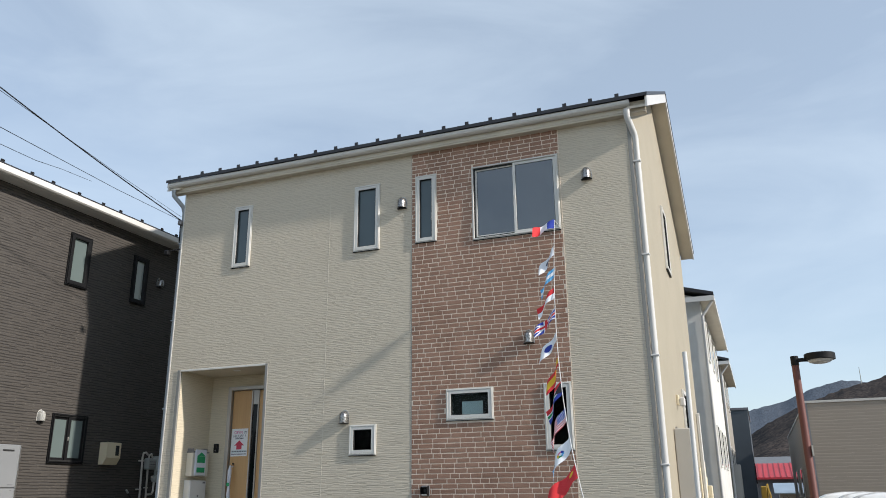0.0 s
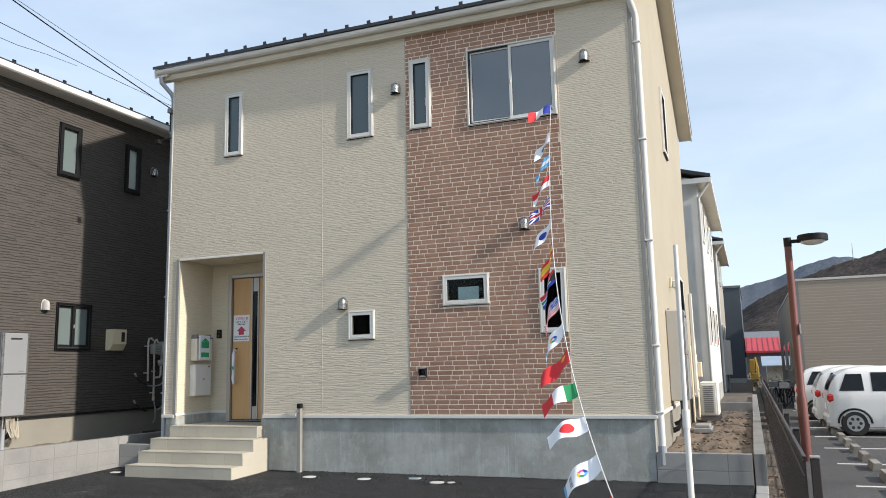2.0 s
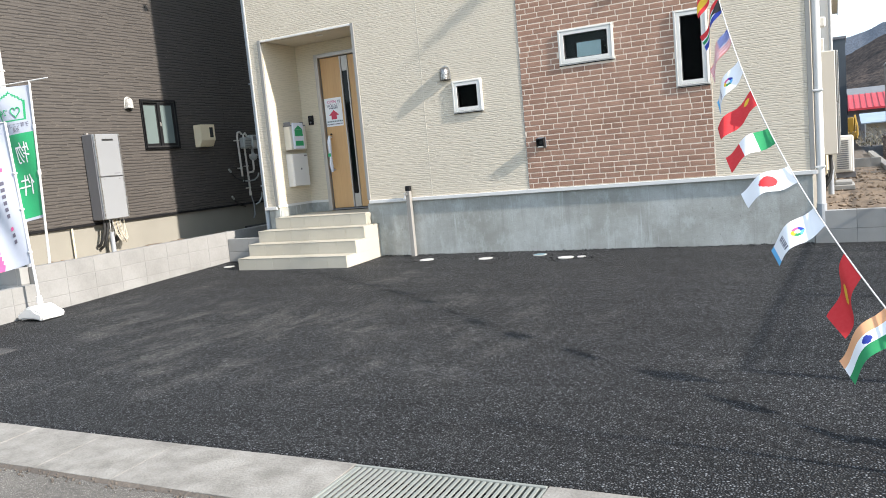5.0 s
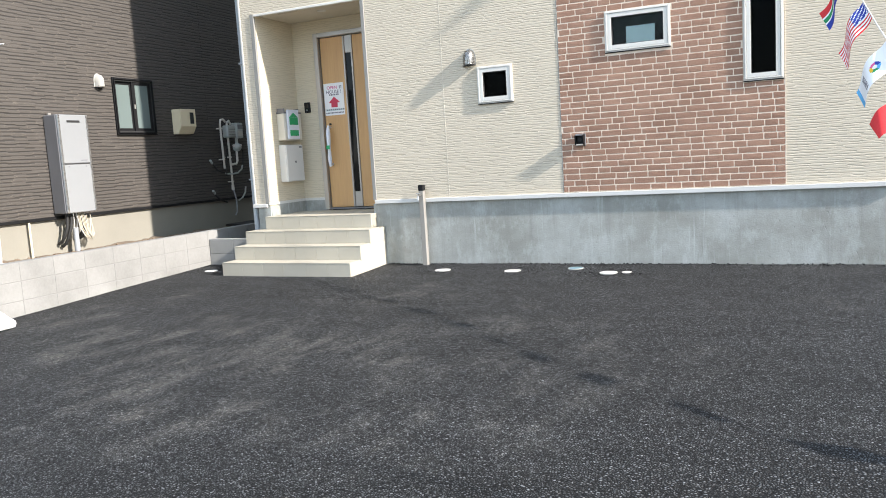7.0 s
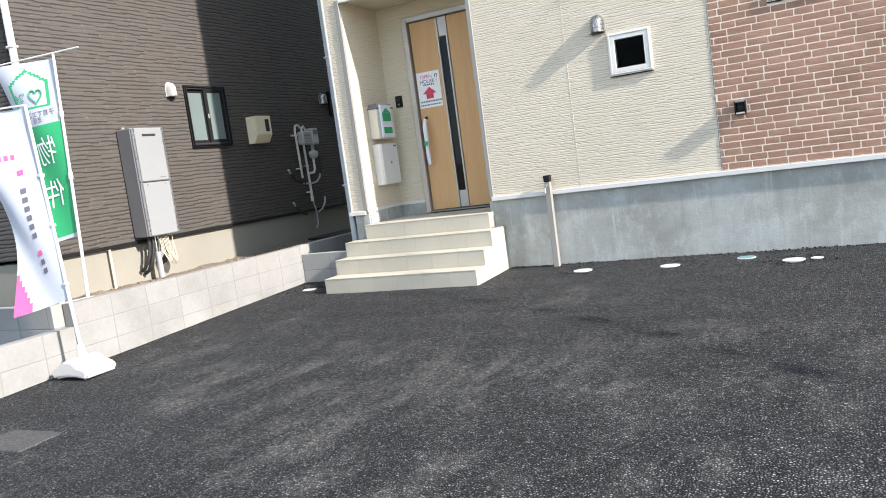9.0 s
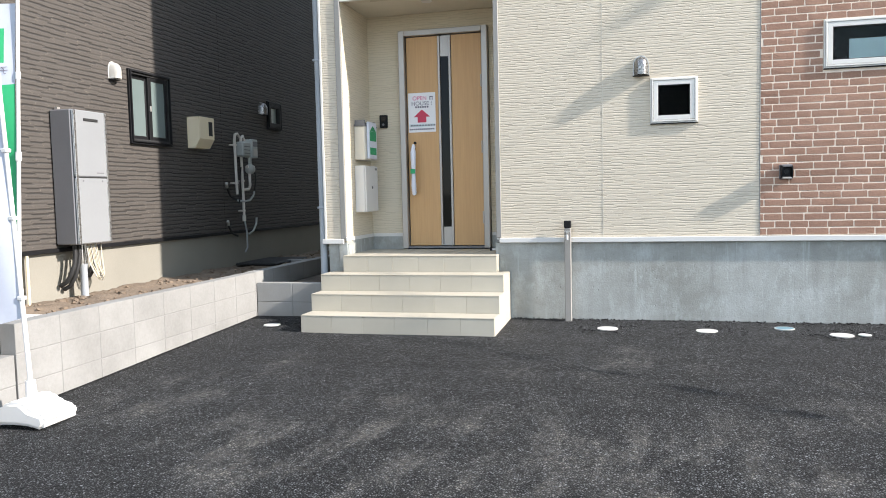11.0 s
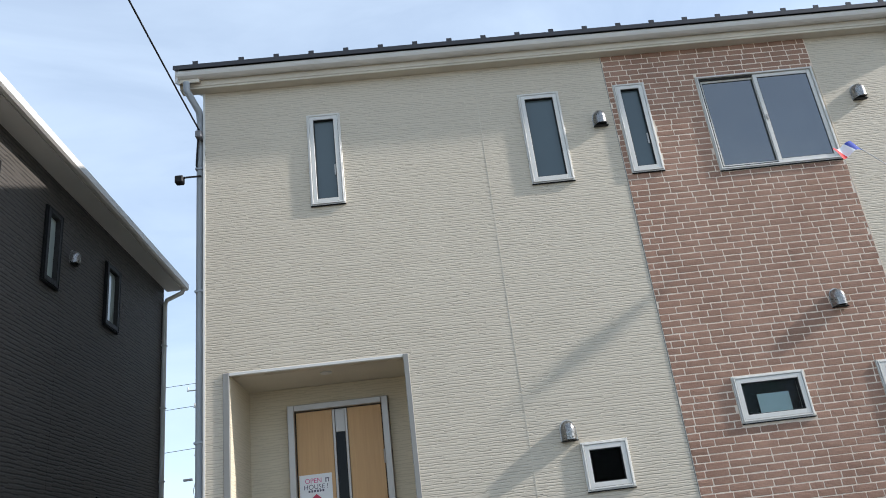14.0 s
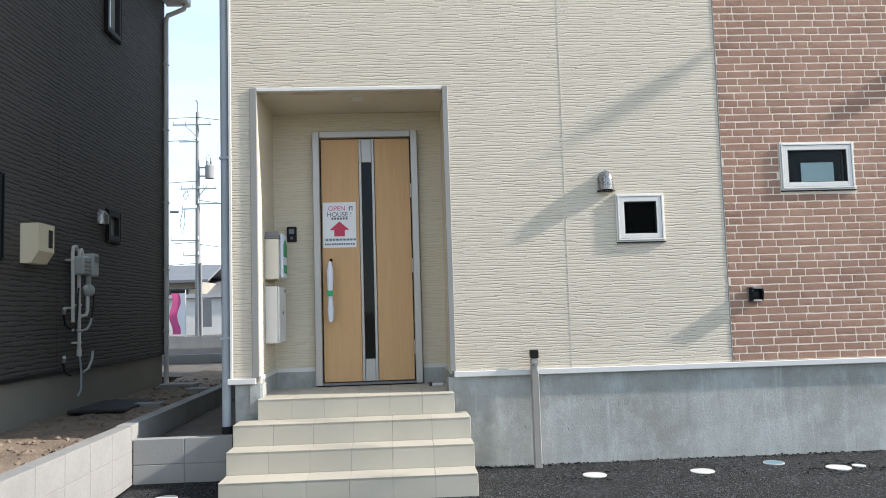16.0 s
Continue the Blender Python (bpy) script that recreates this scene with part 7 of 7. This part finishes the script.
part("cloth", bm, mm, nob, "white cloth with pink print", True)
for k in range(12):
    t0 = 0.30 + 0.046 * k
    if k in (1, 8):
        continue
    mk = bmesh.new()
    mk.faces.new([mk.verts.new(at_a(u, t, -0.006)) for u, t in ((0.30, t0), (0.30, t0 + 0.026), (0.40, t0 + 0.030), (0.40, t0 + 0.004))])
    part("print_mark", mk, PINK if k in (0, 9) else INK, nob)
for k in range(3):
    mk = bmesh.new()
    mk.faces.new([mk.verts.new(at_a(u, t, -0.006)) for u, t in ((0.40 + 0.1 * k, 0.22), (0.40 + 0.1 * k, 0.245), (0.46 + 0.1 * k, 0.245), (0.46 + 0.1 * k, 0.22))])
    part("print_mark", mk, PINK, nob)
part("top_arm", tube(bmesh.new(), [A1, A1 + Vector((-0.42, -0.17, 0.0))], 0.007, 6), WHITE, nob)

nob2 = thing("promotional_banner", (-9.62, 7.12, 0.42), "white and green cloth banner on a thin white pole", "banner")
B0, B1 = Vector((-9.75, 7.16, 0.40)), Vector((-9.56, 7.12, 2.75))
part("pole", tube(bmesh.new(), [B0, B0.lerp(B1, 0.5), B1], [0.016, 0.014, 0.012], 10), WHITE, nob2, smooth=True)
part("joint", tube(bmesh.new(), [B0.lerp(B1, 0.52), B0.lerp(B1, 0.545)], 0.021, 10), WHITE, nob2)
part("joint", tube(bmesh.new(), [B0.lerp(B1, 0.76), B0.lerp(B1, 0.78)], 0.019, 10), WHITE, nob2)
part("top_arm", tube(bmesh.new(), [B1 + Vector((0.26, 0.06, 0.0)), B1 + Vector((-0.62, -0.16, -0.03))], 0.007, 6), WHITE, nob2)
at_b = cloth_at(B1 + Vector((-0.03, 0, -0.05)), B0.lerp(B1, 0.30), 0.56, Vector((-0.96, -0.26, 0)).normalized(), 0.05, 2.0)
bm, mm = cloth(at_b, 96, print_b, 36)
part("cloth", bm, mm, nob2, "white cloth with green print seen from behind", True)
for words, u0, t0, hgt, m in (("'24", 0.66, 0.185, 0.062, GREEN), ("子育てエコホーム", 0.50, 0.285, 0.036, INK), ("支援", 0.42, 0.318, 0.034, INK), ("物", 0.40, 0.50, 0.17, PAPER), ("件", 0.40, 0.74, 0.17, PAPER)):
    cloth_words(at_b, words, u0, t0, hgt, 2.95, m, nob2, -0.006)
heart = bmesh.new()
hv = [(0.36 + 0.0088 * 16 * math.sin(a) ** 3 * 0.75, 0.185 - 0.0026 * (13 * math.cos(a) - 5 * math.cos(2 * a) - 2 * math.cos(3 * a) - math.cos(4 * a))) for a in [k * math.pi / 20 for k in range(41)]]
tube(heart, [at_b(u, t, -0.008) for u, t in hv], 0.006, 5)
part("heart_outline", heart, GREEN, nob2)
part("foot", boxes((-9.95, -9.55, 6.95, 7.35, 0.40, 0.50), bevel=0.03), WHITE, nob2)

plate = thing("asphalt_plate", (-8.0, 5.2, -0.05), "flat grey concrete cover in the asphalt", "cover", kind="structure")
part("cover", boxes((-8.35, -7.86, 5.04, 5.36, -0.10, -0.046), bevel=0.006), LOT, plate)

# ---- cables over the forecourt ----
svc = thing("service_cable", (-8.6, 9.9, 5.78), "thin black service cable running to the house corner", "cable", "overhead cables")
C0, C1 = Vector((-8.58, 9.95, 5.80)), Vector((-9.75, -1.6, 9.75))
part("wire", tube(bmesh.new(), [C0.lerp(C1, i / 20) - Vector((0, 0, 0.35 * 4 * (i / 20) * (1 - i / 20))) for i in range(21)], 0.009, 6), BLACK, svc)
part("anchor", boxes((-8.62, -8.555, 9.90, 10.02, 5.72, 5.80), bevel=0.01), DARKGREY, svc)
part("loop", tube(bmesh.new(), [C0, C0 + Vector((-0.03, 0.02, -0.12)), C0 + Vector((-0.05, 0.05, -0.35)), C0 + Vector((-0.02, 0.08, -0.52))], 0.010, 6), BLACK, svc)
cam_box = thing("outdoor_speaker", (-8.66, 9.95, 5.2), "small dark bracket fitting on the house corner", "bracket")
part("arm", tube(bmesh.new(), [(-8.58, 9.99, 5.32), (-8.72, 9.90, 5.27)], 0.010, 6), BLACK, cam_box)
part("head", boxes((-8.80, -8.72, 9.85, 9.93, 5.20, 5.28), bevel=0.01), BLACK, cam_box)
EYE0 = Vector((-0.067, 0.198, 1.425))
for a, b, da, db in (((-0.7409, 0.5451, 0.3923), (-0.6227, 0.7141, 0.3197), 22, 36), ((-0.7449, 0.5516, 0.3752), (-0.709, 0.6063, 0.3603), 24, 32), ((-0.7314, 0.5305, 0.4285), (-0.6240, 0.7168, 0.3250), 30, 48)):
    w = thing("overhead_cable", (-16, 12, 10), "thin black overhead cable above the roofs", "cable", "overhead cables")
    p, q = EYE0 + Vector(a) * da, EYE0 + Vector(b) * db
    d = q - p
    part("wire", tube(bmesh.new(), [p - d * 0.8, p, p + d * 0.5 - Vector((0, 0, 0.06)), q, q + d * 0.8], 0.010, 5), BLACK, w)

# ---- brick panel, each brick a piece ----
bx0, bx1, bz0, bz1 = -4.378, -2.16, 0.890, 6.262
panel = part("brick_panel", pierced(bmesh.new(), front, bx0, bx1, bz0, bz1, 0.004, 0.0005, [tuple(o) for o in ((W3[0] - 0.013, W3[1] + 0.013, W3[2] - 0.013, W3[3] + 0.013), (W4[0] - 0.013, bx1, W4[2] - 0.013, W4[3] + 0.013), (WH[0] - 0.013, WH[1] + 0.013, WH[2] - 0.013, WH[3] + 0.013), (WV[0] - 0.013, bx1, WV[2] - 0.013, WV[3] + 0.013))]), MORTAR, house, "red-brown brick-pattern panel with pale joints")
part("panel_trim", boxes((bx0 - 0.007, bx0 - 0.001, FY - 0.0022, FY - 0.0008, 0.887, 6.262)), TRIM, house)
part("panel_trim", boxes((bx1 + 0.001, bx1 + 0.007, FY - 0.0055, FY - 0.0008, 0.887, 6.262)), MORTAR, house)


def brick_verts(length, height, seed):
    """A slightly uneven brick face, chamfered, its lower left corner at the origin and its back at y = 0."""
    r = random.Random(seed)
    j = lambda s: r.uniform(-s, s)
    c, e = 0.0045, 0.003

    def ring(m, y, wob):
        pts = ((m, c), (c, m), (length * 0.5, m), (length - c, m), (length - m, c), (length - m, height - c), (length - c, height - m), (length * 0.5, height - m), (c, height - m), (m, height - c))
        return [(px + j(wob), y + j(wob * 0.3), pz + j(wob)) for px, pz in pts]
    verts = ring(0.0, 0.0, 0.0022) + ring(e, -0.0013, 0.0022) + [(length * 0.3, -0.0019 + j(0.0007), height * 0.5), (length * 0.7, -0.0019 + j(0.0007), height * 0.5)]
    verts = [(px, min(py, 0.0), pz) for px, py, pz in verts]
    faces = [(i, (i + 1) % 10, 10 + (i + 1) % 10, 10 + i) for i in range(10)]
    faces += [(10, 11, 20), (11, 12, 20), (12, 21, 20), (12, 13, 21), (13, 14, 21), (14, 15, 21), (15, 16, 21), (16, 17, 21), (17, 20, 21), (17, 18, 20), (18, 19, 20), (19, 10, 20)]
    return verts, faces


LENGTHS = [0.115, 0.145, 0.170, 0.200]
BH, PITCH, GAP = 0.0545, 0.0640, 0.0090
variants = {}
for li, ln in enumerate(LENGTHS):
    for s in range(4):
        vs, fs = brick_verts(ln, BH, 10 * li + s)
        me = bpy.data.meshes.new("brick")
        me.from_pydata(vs, [], fs)
        me.materials.append(BRICK)
        variants[ln, s] = (me, vs, fs)
br = random.Random(3)
single, rest_v, rest_f = 0, [], []
holes = [W3, W4, WH, WV]
row = 0
z = bz0 + 0.004
while z + BH < bz1:
    x = bx0 + 0.004 - (0.0 if row % 2 else 0.09) - br.uniform(0, 0.03)
    while x < bx1 - 0.02:
        ln = br.choice(LENGTHS)
        a, b = max(x, bx0 + 0.003), min(x + ln, bx1 - 0.003)
        spans = [(a, b)]
        slivers = []
        for h in holes:
            if z + BH > h[2] - 0.014 and z < h[3] + 0.014:
                cut = []
                for s0, s1 in spans:
                    if s1 <= h[0] - 0.016 or s0 >= h[1] + 0.016:
                        cut.append((s0, s1))
                        continue
                    if s0 < h[0] - 0.016:
                        cut.append((s0, h[0] - 0.016))
                    if s1 > h[1] + 0.016:
                        cut.append((h[1] + 0.016, s1))
                    m0, m1 = max(s0, h[0] - 0.008), min(s1, h[1] + 0.008)
                    if z + BH > h[3] + 0.024 and m1 - m0 > 0.015:
                        slivers.append((m0, m1, h[3] + 0.013, z + BH))
                    if z < h[2] - 0.036 and m1 - m0 > 0.015:
                        slivers.append((m0, m1, z, h[2] - 0.025))
                spans = cut
        for s0, s1 in spans:
            if s1 - s0 < 0.015:
                continue
            me, vs, fs = variants[ln, br.randrange(4)]
            k = (s1 - s0) / ln
            if 1.30 < z < 3.05 and single < 300:
                o = new("brick", me)
                o.parent = panel
                o.location = Vector((s0, FY - 0.0041, z)) - ORIGIN[panel]
                o.scale = (k, 1, 1)
                single += 1
            else:
                n0 = len(rest_v)
                rest_v += [(s0 + v[0] * k, FY - 0.0041 + v[1], z + v[2]) for v in vs]
                rest_f += [tuple(i + n0 for i in f) for f in fs]
        for s0, s1, q0, q1 in slivers:
            me, vs, fs = variants[ln, br.randrange(4)]
            n0 = len(rest_v)
            rest_v += [(s0 + v[0] * (s1 - s0) / ln, FY - 0.0041 + v[1], q0 + v[2] * (q1 - q0) / BH) for v in vs]
            rest_f += [tuple(i + n0 for i in f) for f in fs]
        x += ln + GAP
    z += PITCH
    row += 1
me = bpy.data.meshes.new("bricks")
me.from_pydata([tuple(Vector(v) - ORIGIN[panel]) for v in rest_v], [], rest_f)
BRICKS = surface("red_brown_bricks", (0.400, 0.238, 0.166), (0.285, 0.160, 0.109), large=3.0, fine=55, rough=0.85, bump=0.003, spread=0.7)
bn, bl = BRICKS.node_tree.nodes, BRICKS.node_tree.links
bp = bn["Principled BSDF"]
old = bp.inputs["Base Color"].links[0].from_socket
hs = bn.new("ShaderNodeHueSaturation")
gi = bn.new("ShaderNodeNewGeometry")
bl.new(ranged(bn, bl, gi.outputs["Random Per Island"], 0, 1, 0.91, 1.09), hs.inputs["Value"])
bl.new(old, hs.inputs["Color"])
bl.new(hs.outputs["Color"], bp.inputs["Base Color"])
me.materials.append(BRICKS)
ob = new("bricks", me)
ob.parent = panel
tagged(ob, kind="stuff")
